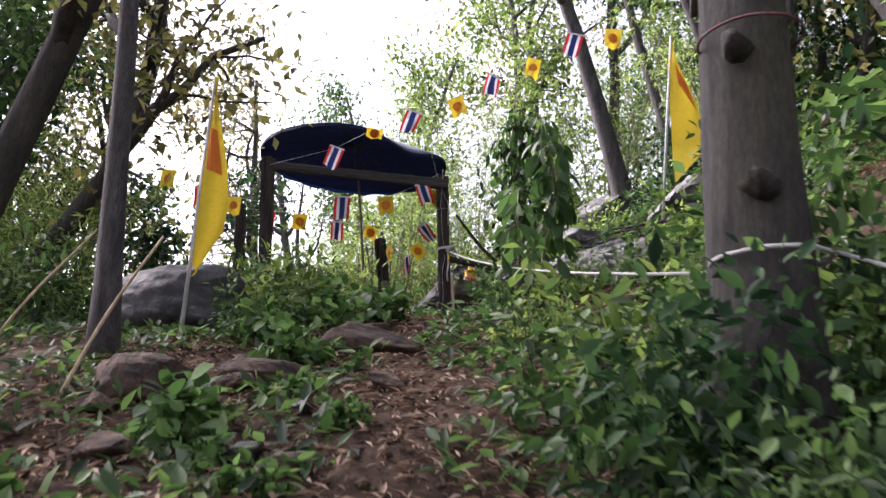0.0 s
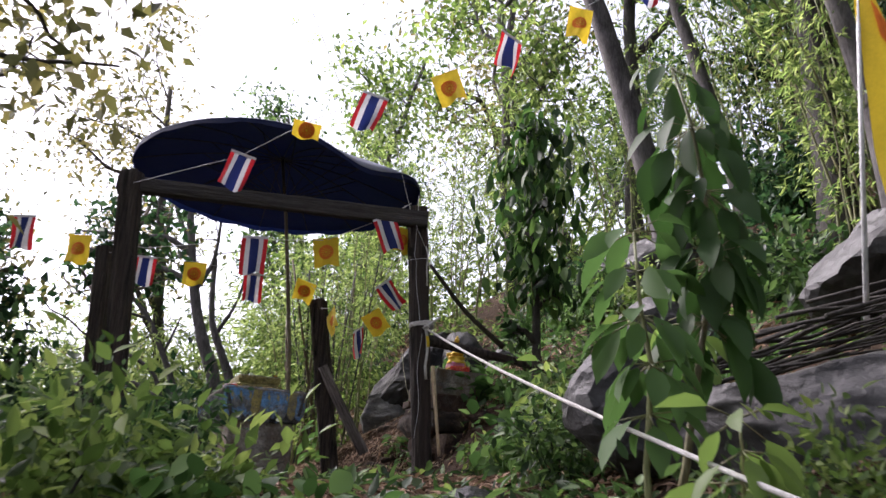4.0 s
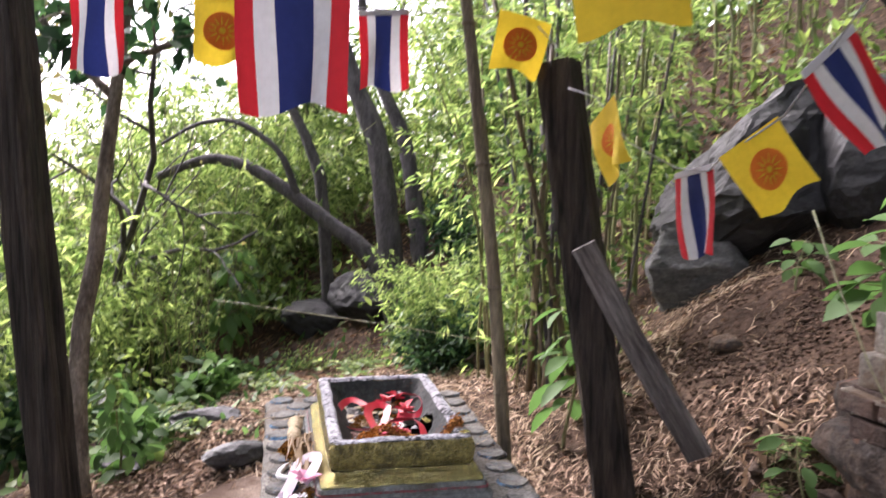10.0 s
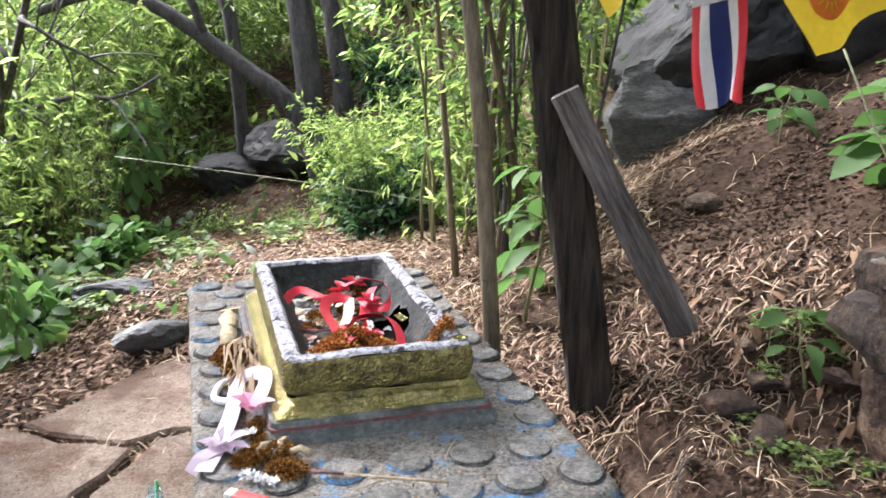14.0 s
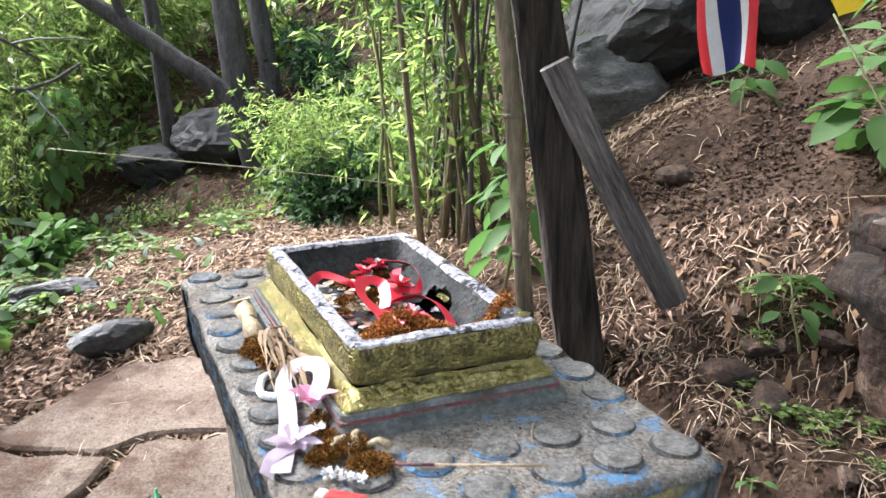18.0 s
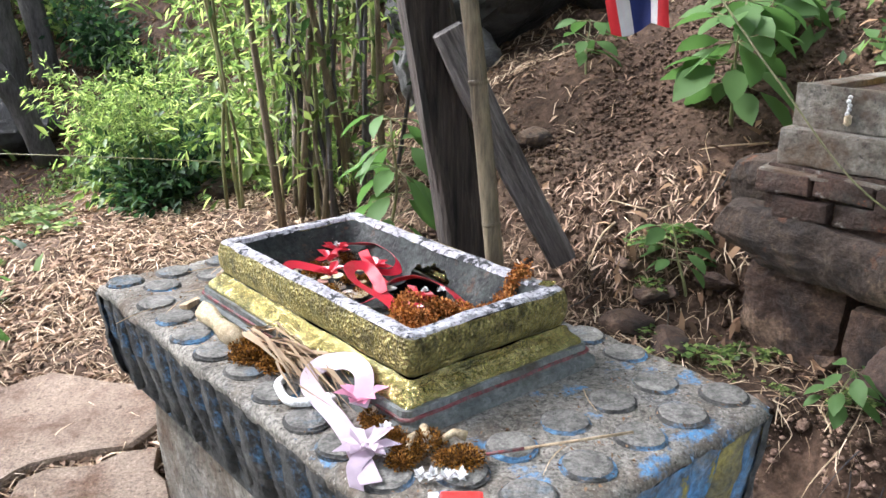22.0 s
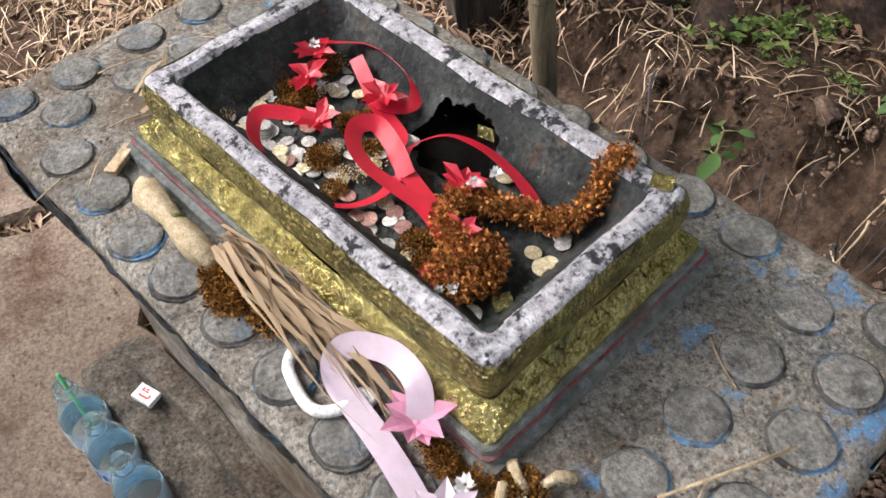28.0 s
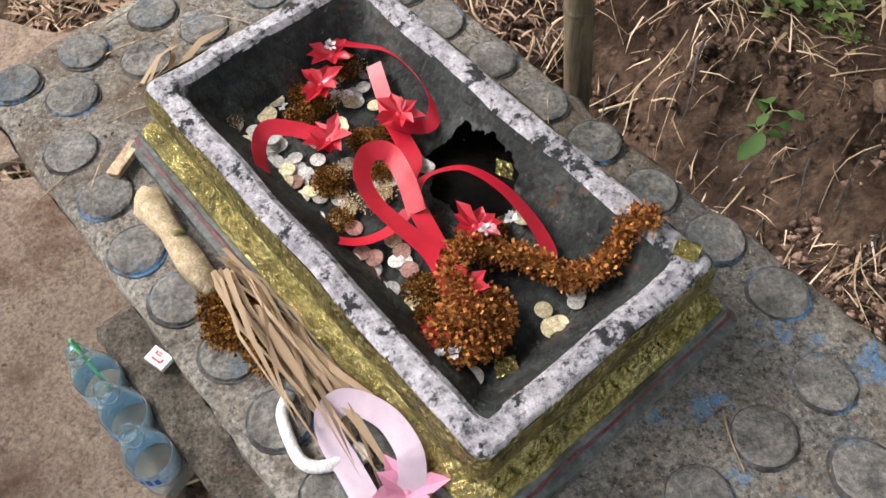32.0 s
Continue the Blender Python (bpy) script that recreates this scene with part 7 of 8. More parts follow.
# ---- offerings in and round the basin ----
def at_shrine(u, v, z=0.0, rx=0, ry=0, rz=0):
    return SHRINE @ pose(u, v, z, rx, ry, rz)


def band(name, pts, width, lean, material, parent, label="", stand=1.0, face=((0, 0, 1),)):
    """A satin band: lean 0 lies flat, 1 stands on edge; face is the way its flat side looks; both may change along it."""
    p = smooth_path(pts, 14)
    d = np.gradient(p, axis=0)
    d /= np.linalg.norm(d, axis=1, keepdims=True)
    ways = np.array(face, float)
    side = np.stack([np.interp(np.linspace(0, 1, len(p)), np.linspace(0, 1, len(ways)), ways[:, k]) for k in range(3)], -1)
    flat = np.cross(d, side)
    flat /= np.linalg.norm(flat, axis=1, keepdims=True) + 1e-9
    ln = np.interp(np.linspace(0, 1, len(p)), np.linspace(0, 1, len(lean)), lean) * np.pi / 2 * stand
    w = flat * np.cos(ln)[:, None] + np.array([0, 0, 1.0]) * np.sin(ln)[:, None]
    n = np.cross(d, w)
    v = np.concatenate([p - w * width / 2, p, p + w * width / 2], 1).reshape(-1, 3)
    f = [(3 * i + k, 3 * i + k + 1, 3 * i + k + 4, 3 * i + k + 3) for i in range(len(p) - 1) for k in (0, 1)]
    ob = solid(name, v, f, material, parent, label)
    mod = ob.modifiers.new("thickness", "SOLIDIFY")
    mod.thickness = 0.0005
    return ob


def star(name, place, size, material, parent, seed, label="pointed ribbon bow"):
    """A bow of pointed loops round a middle knot, each loop a piece of its own."""
    rng = random.Random(seed)
    bm = bmesh.new()
    bmesh.ops.create_icosphere(bm, subdivisions=1, radius=size * 0.16)
    bow = part(name, bm, material, parent, label, True)
    bow.location = place
    for k in range(9):
        a = 2 * math.pi * k / 9 + rng.uniform(-0.2, 0.2)
        up = rng.uniform(0.05, 0.9)
        ln = size * rng.uniform(0.7, 1.15)
        w = size * 0.26
        v = [(0, -w * 0.5, 0.002), (ln * 0.55, -w, ln * 0.5 * up + 0.003), (ln, 0, ln * 0.62 * up), (ln * 0.55, w, ln * 0.5 * up + 0.003), (0, w * 0.5, 0.002), (ln * 0.5, 0, ln * 0.5 * up - 0.004)]
        p = solid("loop", v, [(0, 1, 5), (1, 2, 5), (2, 3, 5), (3, 4, 5), (4, 0, 5)], material, bow)
        p.rotation_euler = (0, 0, a)
    return bow


red = empty("red_ribbon", "long red satin ribbon looped in the basin", "ribbon", m=SHRINE)


def lifted(pts, zs):
    z = np.interp(np.linspace(0, 1, len(pts)), np.linspace(0, 1, len(zs)), zs)
    return [(u, v, k) for (u, v), k in zip(pts, z)]


band("band", lifted(((0.077, 0.261), (0.094, 0.232), (0.12, 0.19), (0.128, 0.142), (0.118, 0.093), (0.094, 0.071), (0.072, 0.083), (0.059, 0.112), (0.071, 0.139), (0.094, 0.191)), (3.205, 3.215, 3.205, 3.19, 3.195, 3.205)), 0.021, (0.3, 0.6, 0.7, 0.4, 0.1, 0.3), RIBBON, red, stand=0.65)
band("band", lifted(((0.061, 0.116), (0.052, 0.08), (0.04, 0.043), (0.013, 0.02), (-0.005, -0.019), (-0.018, -0.061), (-0.029, -0.101), (-0.045, -0.135)), (3.19, 3.185, 3.195, 3.2, 3.195)), 0.024, (0.1, 0.0, 0.15, 0.1), RIBBON, red, stand=0.65)
band("band", lifted(((-0.024, 0.133), (-0.052, 0.167), (-0.079, 0.185), (-0.103, 0.169), (-0.118, 0.131), (-0.121, 0.078), (-0.114, 0.031), (-0.09, -0.005), (-0.053, -0.021), (-0.015, -0.016)), (3.2, 3.215, 3.205, 3.19, 3.185, 3.19)), 0.021, (0.15, 0.5, 0.85, 0.8, 0.5, 0.4), RIBBON, red, stand=0.65)
band("band", lifted(((-0.013, -0.03), (0.001, 0.005), (0.007, 0.045), (-0.014, 0.057), (-0.039, 0.038), (-0.049, 0.004), (-0.045, -0.04), (-0.038, -0.086), (-0.046, -0.127), (-0.051, -0.146)), (3.2, 3.225, 3.235, 3.22, 3.205, 3.2)), 0.024, (0.3, 0.45, 0.6, 0.35, 0.05, 0.05), RIBBON, red, stand=0.65)
band("band", lifted(((-0.015, -0.02), (0.017, 0.002), (0.046, -0.004), (0.071, -0.028), (0.083, -0.075), (0.083, -0.124), (0.075, -0.162), (0.067, -0.175)), (3.195, 3.205, 3.215, 3.2, 3.185)), 0.021, (0.6, 0.75, 0.5, 0.4, 0.2), RIBBON, red, stand=0.65)
for k, (u, v) in enumerate(((0.063, 0.244), (0.022, 0.212), (-0.026, 0.129), (0.067, 0.105), (0.027, -0.09))):
    star("bow", (u, v, 3.198), 0.034, RIBBON, red, k)
star("bow", (-0.04, -0.15, 3.205), 0.03, RIBBON, red, 12)
star("bow", (-0.098, -0.165, 3.19), 0.024, RIBBON, red, 13)


def coin_mesh(name, r, material):
    bm = bmesh.new()
    n = 20
    rows = [[bm.verts.new((k * r * math.cos(a), k * r * math.sin(a), z)) for a in np.linspace(0, 2 * math.pi, n, endpoint=False)] for k, z in ((0.97, 0), (1.0, 0.0004), (1.0, 0.0014), (0.9, 0.0018), (0.86, 0.0014))]
    for a, b in zip(rows, rows[1:]):
        for i in range(n):
            bm.faces.new((a[i], a[(i + 1) % n], b[(i + 1) % n], b[i]))
    bm.faces.new(rows[-1])
    bm.faces.new(rows[0][::-1])
    me = bpy.data.meshes.new(name)
    bm.to_mesh(me)
    bm.free()
    me.materials.append(material)
    return me


COPPER = surface("coin_copper", (0.34, 0.17, 0.14), (0.52, 0.30, 0.25), 80, 0.4, 0.35, 160, metal=0.2, vary=0.3)
COINS = (coin_mesh("coin", 0.0102, SILVER), coin_mesh("coin", 0.012, SILVER), coin_mesh("coin", 0.0135, BRASS), coin_mesh("coin", 0.0108, BRASS))
rng = random.Random(77)
coin_spots = [(-0.051, 0.261), (-0.053, 0.235), (-0.03, 0.246), (-0.082, 0.223), (-0.067, 0.151), (-0.086, 0.141), (-0.072, 0.122), (-0.096, 0.095), (-0.106, -0.022), (-0.094, -0.045), (-0.066, -0.055), (-0.051, -0.03), (-0.095, -0.08), (-0.074, -0.096), (-0.087, -0.112),
              (-0.094, -0.224), (0.012, -0.238), (0.019, -0.216), (0.111, -0.181), (0.061, -0.228), (0.088, -0.108), (0.093, 0.211), (0.073, 0.19), (-0.045, 0.098), (-0.022, 0.1), (-0.079, 0.08), (0.006, 0.15), (0.05, 0.177), (-0.069, 0.182), (0.064, 0.152), (-0.06, 0.065), (-0.072, 0.108)]
coin_spots += [(rng.uniform(-0.115, 0.06), rng.uniform(0.02, 0.25)) for _ in range(52)] + [(0.065, -0.223), (0.055, -0.232), (0.021, -0.24), (-0.06, -0.06), (-0.103, -0.07)]
for i, (u, v) in enumerate(coin_spots):
    me = COINS[2 if (u, v) in ((0.012, -0.238), (-0.051, 0.261), (-0.053, 0.235), (0.088, -0.108)) else (1 if i % 3 == 0 else (0 if i % 3 == 1 else 3))]
    c = new("coin", me)
    c.matrix_world = at_shrine(u, v, FLOOR + 0.002 + 0.0022 * (i % 3), rng.uniform(-9, 9), rng.uniform(-9, 9), rng.uniform(0, 360))
    tagged(c, "tarnished silver coin on the basin floor" if me.materials[0] is SILVER else "worn brass-coloured coin on the basin floor", "coin", "coins in the basin")
pink = coin_mesh("coin", 0.0112, COPPER)
for i, (u, v) in enumerate(((0.052, 0.232), (-0.083, -0.035), (-0.105, -0.058), (-0.062, -0.075), (-0.052, -0.048), (-0.09, 0.118), (0.062, -0.205), (0.07, -0.212), (-0.03, 0.152), (0.03, 0.245), (-0.075, 0.016), (-0.09, -0.02))):
    c = new("coin", pink)
    c.matrix_world = at_shrine(u, v, FLOOR + 0.004 + 0.002 * (i % 2), rng.uniform(-9, 9), rng.uniform(-9, 9), 37 * i)
    tagged(c, "dull reddish copper coin on the basin floor", "coin", "coins in the basin")
for j in range(6):
    c = new("coin", COINS[1])
    c.matrix_world = at_shrine(-0.08 + 0.001 * j, 0.185 + 0.0012 * j, FLOOR + 0.002 + 0.0021 * j, 4, -5, 40 * j)
    tagged(c, "silver coin in a small toppled stack", "coin", "coins in the basin")


def blossom(place, r, seed, material=MARIGOLD, label="wilted brown marigold head", n=1500):
    """A shrivelled flower head of many narrow petals."""
    rng = np.random.default_rng(seed)
    d = rng.normal(size=(n, 3))
    d[:, 2] = np.abs(d[:, 2]) * 0.8
    d /= np.linalg.norm(d, axis=1, keepdims=True)
    ob = leaves("marigold" if material is MARIGOLD else "jasmine_blossom", SMALL, d * r * rng.uniform(0.1, 0.85, n)[:, None] * [1, 1, 0.7], d + rng.normal(size=(n, 3)) * 0.45, r * 0.10, r * 0.15, material, None, "", seed, 1.5)
    ob.matrix_world = at_shrine(*place)
    return tagged(ob, label, "flower", "wilted flowers")


for k, (u, v) in enumerate(((0.001, 0.235), (0.007, 0.205), (-0.057, 0.089), (0.001, 0.057), (0.015, 0.116), (0.074, 0.234), (-0.08, 0.035), (-0.089, -0.138), (-0.069, -0.108), (0.043, 0.105), (0.045, -0.1), (-0.025, 0.198))):
    blossom((u, v, FLOOR + 0.004), 0.021 + 0.004 * (k % 3), 200 + k)
for k, (u, v) in enumerate(((-0.015, 0.03), (-0.06, 0.045), (-0.045, 0.03), (-0.035, 0.09), (0.03, 0.19), (0.085, 0.225), (-0.1, 0.245), (0.04, 0.22))):
    blossom((u, v, FLOOR + 0.010), 0.021, 230 + k, leafy("pale_petal_%s" % "abcdefgh"[k], (0.26, 0.14, 0.05), (0.48, 0.36, 0.20), (0.68, 0.58, 0.40), 0.1, 0.8) if k == 0 else bpy.data.materials["pale_petal_a"], "pale dried jasmine blossoms", 150)


def garland(name, label, paths, r, n, seed, material=DRYFLOWER, bud=0.0095):
    """A rope of dried buds laid along paths."""
    ob = empty(name, label, "garland", m=SHRINE)
    rng = np.random.default_rng(seed)
    pos, ahead = [], []
    for pts in paths:
        p = smooth_path(pts)
        tube("core", p, r * 0.55, MARIGOLD, ob, "", 6, 0.1)
        m = int(n * len(p) / sum(len(smooth_path(q)) for q in paths))
        c = p[rng.integers(0, len(p), m)]
        d = rng.normal(size=(m, 3))
        d /= np.linalg.norm(d, axis=1, keepdims=True)
        pos.append(c + d * r * rng.uniform(0.45, 1.0, m)[:, None] + rng.normal(size=(m, 3)) * 0.002)
        ahead.append(d + rng.normal(size=(m, 3)) * 0.5)
    b = leaves("bud_crust", SMALL, np.vstack(pos), np.vstack(ahead), bud * 0.75, bud * rng.uniform(0.6, 1.2, sum(map(len, pos))), material, ob, "many small dried orange-brown buds", seed, 1.5)
    b["kind"] = "stuff"
    return ob


z1 = FLOOR + 0.022
garland("jasmine_garland", "dried orange-brown flower garland coiled in the basin", (
    [(u, v, z1) for u, v in ((-0.106, -0.177), (-0.09, -0.2), (-0.065, -0.212), (-0.04, -0.205), (-0.022, -0.187), (-0.034, -0.163), (-0.06, -0.155), (-0.085, -0.165), (-0.07, -0.184), (-0.05, -0.188))],
    [(u, v, z1 + 0.014) for u, v in ((-0.075, -0.165), (-0.06, -0.19), (-0.045, -0.175), (-0.05, -0.14), (-0.029, -0.118), (-0.0, -0.105))],
    [(-0.03, -0.11, z1), (0.0, -0.104, z1), (0.022, -0.127, z1), (0.044, -0.158, z1), (0.058, -0.196, z1), (0.08, -0.222, z1 + 0.004), (0.115, -0.229, z1 + 0.02), (0.140, -0.223, z1 + 0.05), (0.150, -0.238, z1 + 0.072)]), 0.0175, 9000, 300, bud=0.0066)

bits = random.Random(5)
for k, (u, v, z, m) in enumerate(((-0.016, 0.288, FLOOR + 0.03, GOLD), (0.154, -0.289, RIM + 0.003, GOLD), (0.1, -0.06, FLOOR + 0.045, GOLD), (-0.06, -0.24, FLOOR + 0.01, GOLD))):
    bm = bmesh.new()
    box(bm, -0.011, 0.011, -0.012, 0.012, 0, 0.001, 0, 0.002, k)
    ob = part("gold_foil", bm, m)
    ob.matrix_world = at_shrine(u, v, z, 30 if z < RIM and k != 3 else 0, 0, 20 * k)
    tagged(ob, "small crumpled square of gold foil", "foil", "gold foil scraps")
def frill(u, v, z, r, seed):
    """A tiny plastic flower of a few stiff petals."""
    rng = np.random.default_rng(seed)
    d = rng.normal(size=(16, 3))
    d[:, 2] = np.abs(d[:, 2])
    ob = leaves("plastic_flower", SMALL, d * r * 0.12, d, r * 0.7, r, PLASTICWHITE, None, "", seed, 1.2)
    ob.matrix_world = at_shrine(u, v, z)
    return tagged(ob, "tiny white plastic flower", "flower", "plastic flowers")


for k, (u, v, z) in enumerate(((0.035, 0.215, 3.202), (0.07, 0.255, 3.215), (-0.03, 0.235, 3.185), (0.03, 0.19, 3.2), (0.025, -0.11, 3.225), (0.06, -0.115, 3.22), (-0.115, -0.19, 3.21), (-0.1, -0.2, 3.21))):
    frill(u, v, z - 0.008, 0.0085, 500 + k)

# pale ribbon with pink bows, standing in a loop on the slab
pale_ribbon = empty("pale_ribbon", "pale pink satin ribbon looped on the slab", "ribbon", m=SHRINE)
band("band", ((-0.315, -0.43, 3.122), (-0.295, -0.375, 3.125), (-0.278, -0.32, 3.129), (-0.264, -0.262, 3.130), (-0.254, -0.205, 3.130), (-0.249, -0.165, 3.136), (-0.238, -0.146, 3.148), (-0.220, -0.147, 3.160), (-0.205, -0.168, 3.170), (-0.196, -0.205, 3.180), (-0.200, -0.243, 3.178), (-0.214, -0.264, 3.160), (-0.230, -0.272, 3.142)), 0.030, (0.0, 0.0), PINKRIB, pale_ribbon, face=((0, 0, 1), (0, 0, 1), (-0.2, -0.1, 0.9), (-0.5, -0.4, 0.8), (-0.5, -0.45, 0.75), (-0.5, -0.45, 0.75), (-0.4, -0.4, 0.8)))
star("bow", (-0.278, -0.362, 3.131), 0.046, PINKRIB, pale_ribbon, 21, "pale pink bow")
star("bow", (-0.224, -0.268, 3.146), 0.042, PINK, pale_ribbon, 22, "pink bow")
band("band", ((-0.28, -0.372, 3.130), (-0.315, -0.39, 3.128), (-0.335, -0.425, 3.119)), 0.022, (0.1, 0.3), PINKRIB, pale_ribbon)

# withered stalks, flowers and scraps on the slab
stalk = empty("dried_stalk", "pale dried flower stalk wrapped at one end", "stalk", m=SHRINE)
tube("stem", [(-0.232, 0.262, 3.135), (-0.238, 0.24, 3.137), (-0.241, 0.19, 3.133), (-0.246, 0.136, 3.132), (-0.246, 0.08, 3.13)], [0.016, 0.02, 0.014, 0.019, 0.014], PALEFLOWER, stalk, "", 9, 0.1, 3)
tube("tie", [(-0.243, 0.178, 3.133), (-0.243, 0.170, 3.133)], 0.0165, GREENCANE, stalk, "green tie", 9)
for k, (u, v, r) in enumerate(((-0.247, 0.062, 0.04), (-0.24, 0.02, 0.045), (-0.238, -0.028, 0.038), (-0.262, 0.035, 0.034))):
    blossom((u, v, 3.118), r, 330 + k)
rs = np.random.default_rng(8)
for k in range(70):
    t = rs.random()
    base = np.array([-0.215 + rs.normal() * 0.012, 0.12 - 0.2 * t, 3.13 + rs.random() * 0.02])
    way = np.array([-0.06 + rs.normal() * 0.1, -0.9 + rs.normal() * 0.28, rs.normal() * 0.08])
    ln = rs.uniform(0.09, 0.25)
    ob = leaves("dry_leaf_strip", BLADE, [base], [way], 0.005 + 0.008 * rs.random() ** 2, ln, STRAW, None, "", 400 + k, 1.0)
    ob.matrix_world = SHRINE
    tagged(ob, "narrow dried straw-coloured leaf strip", "dry leaf", "dried leaf strips")
horn = tube("curved_stick", [(u, v, 3.124) for i, (u, v) in enumerate(smooth_path([(-0.252, -0.086), (-0.266, -0.094), (-0.276, -0.108), (-0.287, -0.148), (-0.284, -0.170), (-0.266, -0.184), (-0.245, -0.186), (-0.231, -0.19), (-0.231, -0.206)]))], 0.0075, PLASTICWHITE, None, "", 9)
horn.matrix_world = SHRINE
tagged(horn, "white bent plastic tube on the slab", "tube")
for k, (u, v, r) in enumerate(((-0.214, -0.285, 0.026), (-0.222, -0.312, 0.028), (-0.232, -0.396, 0.033), (-0.19, -0.392, 0.032), (-0.18, -0.462, 0.034), (-0.20, -0.445, 0.024), (-0.252, -0.41, 0.026), (-0.212, -0.35, 0.022))):
    blossom((u, v, TOP + 0.008), r, 350 + k)
for k, (u, v) in enumerate(((-0.235, -0.352), (-0.25, -0.452), (-0.24, -0.465), (-0.228, -0.478), (-0.212, -0.487), (-0.2, -0.4), (-0.245, -0.375), (-0.258, -0.38))):
    frill(u, v, TOP + 0.008 + 0.02 * (k == 0), 0.012, 520 + k)
for k, (u, v, rz) in enumerate(((-0.215, -0.285, 20), (-0.19, -0.4, 70), (-0.175, -0.405, -30), (-0.23, -0.4, 40))):
    ob = tube("broken_stalk", [(0, 0, 0.012), (0.018, 0.004, 0.02), (0.036, 0, 0.014)], [0.005, 0.006, 0.008], PALEFLOWER, None, "", 7)
    ob.matrix_world = at_shrine(u, v, TOP + 0.002, 0, 0, rz)
    tagged(ob, "short pale broken flower stem", "stem", "broken stalks")
stick = empty("incense_stick", "thin bamboo incense stick with red tip", "incense", m=SHRINE)
tube("stick", [(0.051, -0.569, TOP + 0.016), (-0.10, -0.497, TOP + 0.013)], 0.0022, PALEWOOD, stick, "", 6)
tube("tip", [(-0.10, -0.497, TOP + 0.013), (-0.15, -0.473, TOP + 0.012)], 0.0026, REDLINE, stick, "red dyed end", 6)
lighter = empty("lighter", "red disposable lighter lying on the slab", "lighter", m=at_shrine(-0.247, -0.537, TOP + 0.012, 0, 0, -40))
bm = bmesh.new()
box(bm, -0.03, 0.026, -0.011, 0.011, -0.006, 0.008, 0.004)
part("body", bm, REDPLASTIC, lighter)
bm = bmesh.new()
box(bm, -0.045, -0.031, -0.010, 0.010, -0.006, 0.007, 0.002)
part("hood", bm, SILVER, lighter, "metal hood")

matchbox = empty("matchbox", "small white matchbox with red print on the ledge", "matchbox", m=at_shrine(-0.336, 0.461, 2.438, 0, 0, 15))
bm = bmesh.new()
box(bm, -0.0175, 0.0175, -0.025, 0.025, 0, 0.013, 0.0008)
part("sleeve", bm, PLASTICWHITE, matchbox)
for x0, x1, y0, y1 in ((-0.009, -0.005, -0.012, 0.012), (-0.006, 0.002, -0.014, -0.010), (0.003, 0.006, -0.004, 0.013), (0.006, 0.011, 0.009, 0.013), (0.008, 0.011, -0.002, 0.006)):
    bm = bmesh.new()
    box(bm, x0, x1, y0, y1, 0.0128, 0.0136)
    part("print", bm, REDPLASTIC, matchbox, "red printed bar")

PET = bpy.data.materials.new("clear_plastic")
PET.use_nodes = True
b = PET.node_tree.nodes["Principled BSDF"]
b.inputs["Base Color"].default_value, b.inputs["Roughness"].default_value = (0.80, 0.93, 0.985, 1), 0.06
b.inputs["Transmission Weight"].default_value, b.inputs["IOR"].default_value = 0.96, 1.12
LABELBLUE = surface("label_blue", (0.02, 0.10, 0.45), (0.03, 0.16, 0.60), 30, 0.5, 0.0)
LABELFILM = surface("label_film", (0.40, 0.60, 0.74), (0.62, 0.76, 0.84), 20, 0.4, 0.1)


def bottle(m, bars, straw):
    ob = empty("water_bottle", "open clear plastic water bottle standing on the ground" if not straw else "open clear plastic water bottle with a green straw", "bottle", "bottles by the pedestal", m)
    prof = ((0.0, 0.004), (0.026, 0.0), (0.0315, 0.008), (0.0315, 0.03), (0.0305, 0.036), (0.0318, 0.042), (0.0318, 0.062), (0.0308, 0.068), (0.032, 0.075), (0.032, 0.135), (0.030, 0.15), (0.022, 0.172), (0.0145, 0.186), (0.0125, 0.19), (0.0165, 0.193), (0.0165, 0.197), (0.0125, 0.199), (0.0125, 0.212))
    v, f, n = [], [], 22
    for r, z in prof:
        v += [(r * math.cos(a), r * math.sin(a), z) for a in np.linspace(0, 2 * math.pi, n, endpoint=False)]
    for i in range(len(prof) - 1):
        f += [(i * n + k, i * n + (k + 1) % n, (i + 1) * n + (k + 1) % n, (i + 1) * n + k) for k in range(n)]
    body = solid("body", v, f, PET, ob, "", True)
    body.visible_shadow = False
    mod = body.modifiers.new("thickness", "SOLIDIFY")
    mod.thickness = 0.0008
    v, f = [], []
    for z in (0.082, 0.128):
        v += [(0.0327 * math.cos(a), 0.0327 * math.sin(a), z) for a in np.linspace(0, 2 * math.pi, n, endpoint=False)]
    f = [(k, (k + 1) % n, n + (k + 1) % n, n + k) for k in range(n)]
    label = solid("label", v, f, LABELFILM, ob, "pale blue film label", True)
    for k in range(bars):
        a0 = 3.3 + 0.32 * k
        pts = [(0.0333 * math.cos(a0 + t), 0.0333 * math.sin(a0 + t), z) for z in (0.094, 0.116 - 0.004 * (k % 2)) for t in (0, 0.2)]
        solid("print", pts, [(0, 1, 3, 2)], LABELBLUE, label, "blue printed bar")
    if straw:
        tube("straw", [(0.005, 0.0, 0.01), (-0.004, 0.004, 0.12), (-0.010, 0.006, 0.222)], 0.003, surface("green_straw", (0.10, 0.45, 0.18), (0.14, 0.55, 0.24), 20, 0.4, 0), ob, "green straw", 7)
    return ob


for k, (u, v) in enumerate(((-0.452, 0.505), (-0.449, 0.40), (-0.455, 0.295))):
    p = at_shrine(u, v)
    bottle(at_shrine(u, v, 2.272, 0, 0, 40 * k - 80) @ Matrix.Scale(1.42, 4), 4 if k else 2, k == 0)

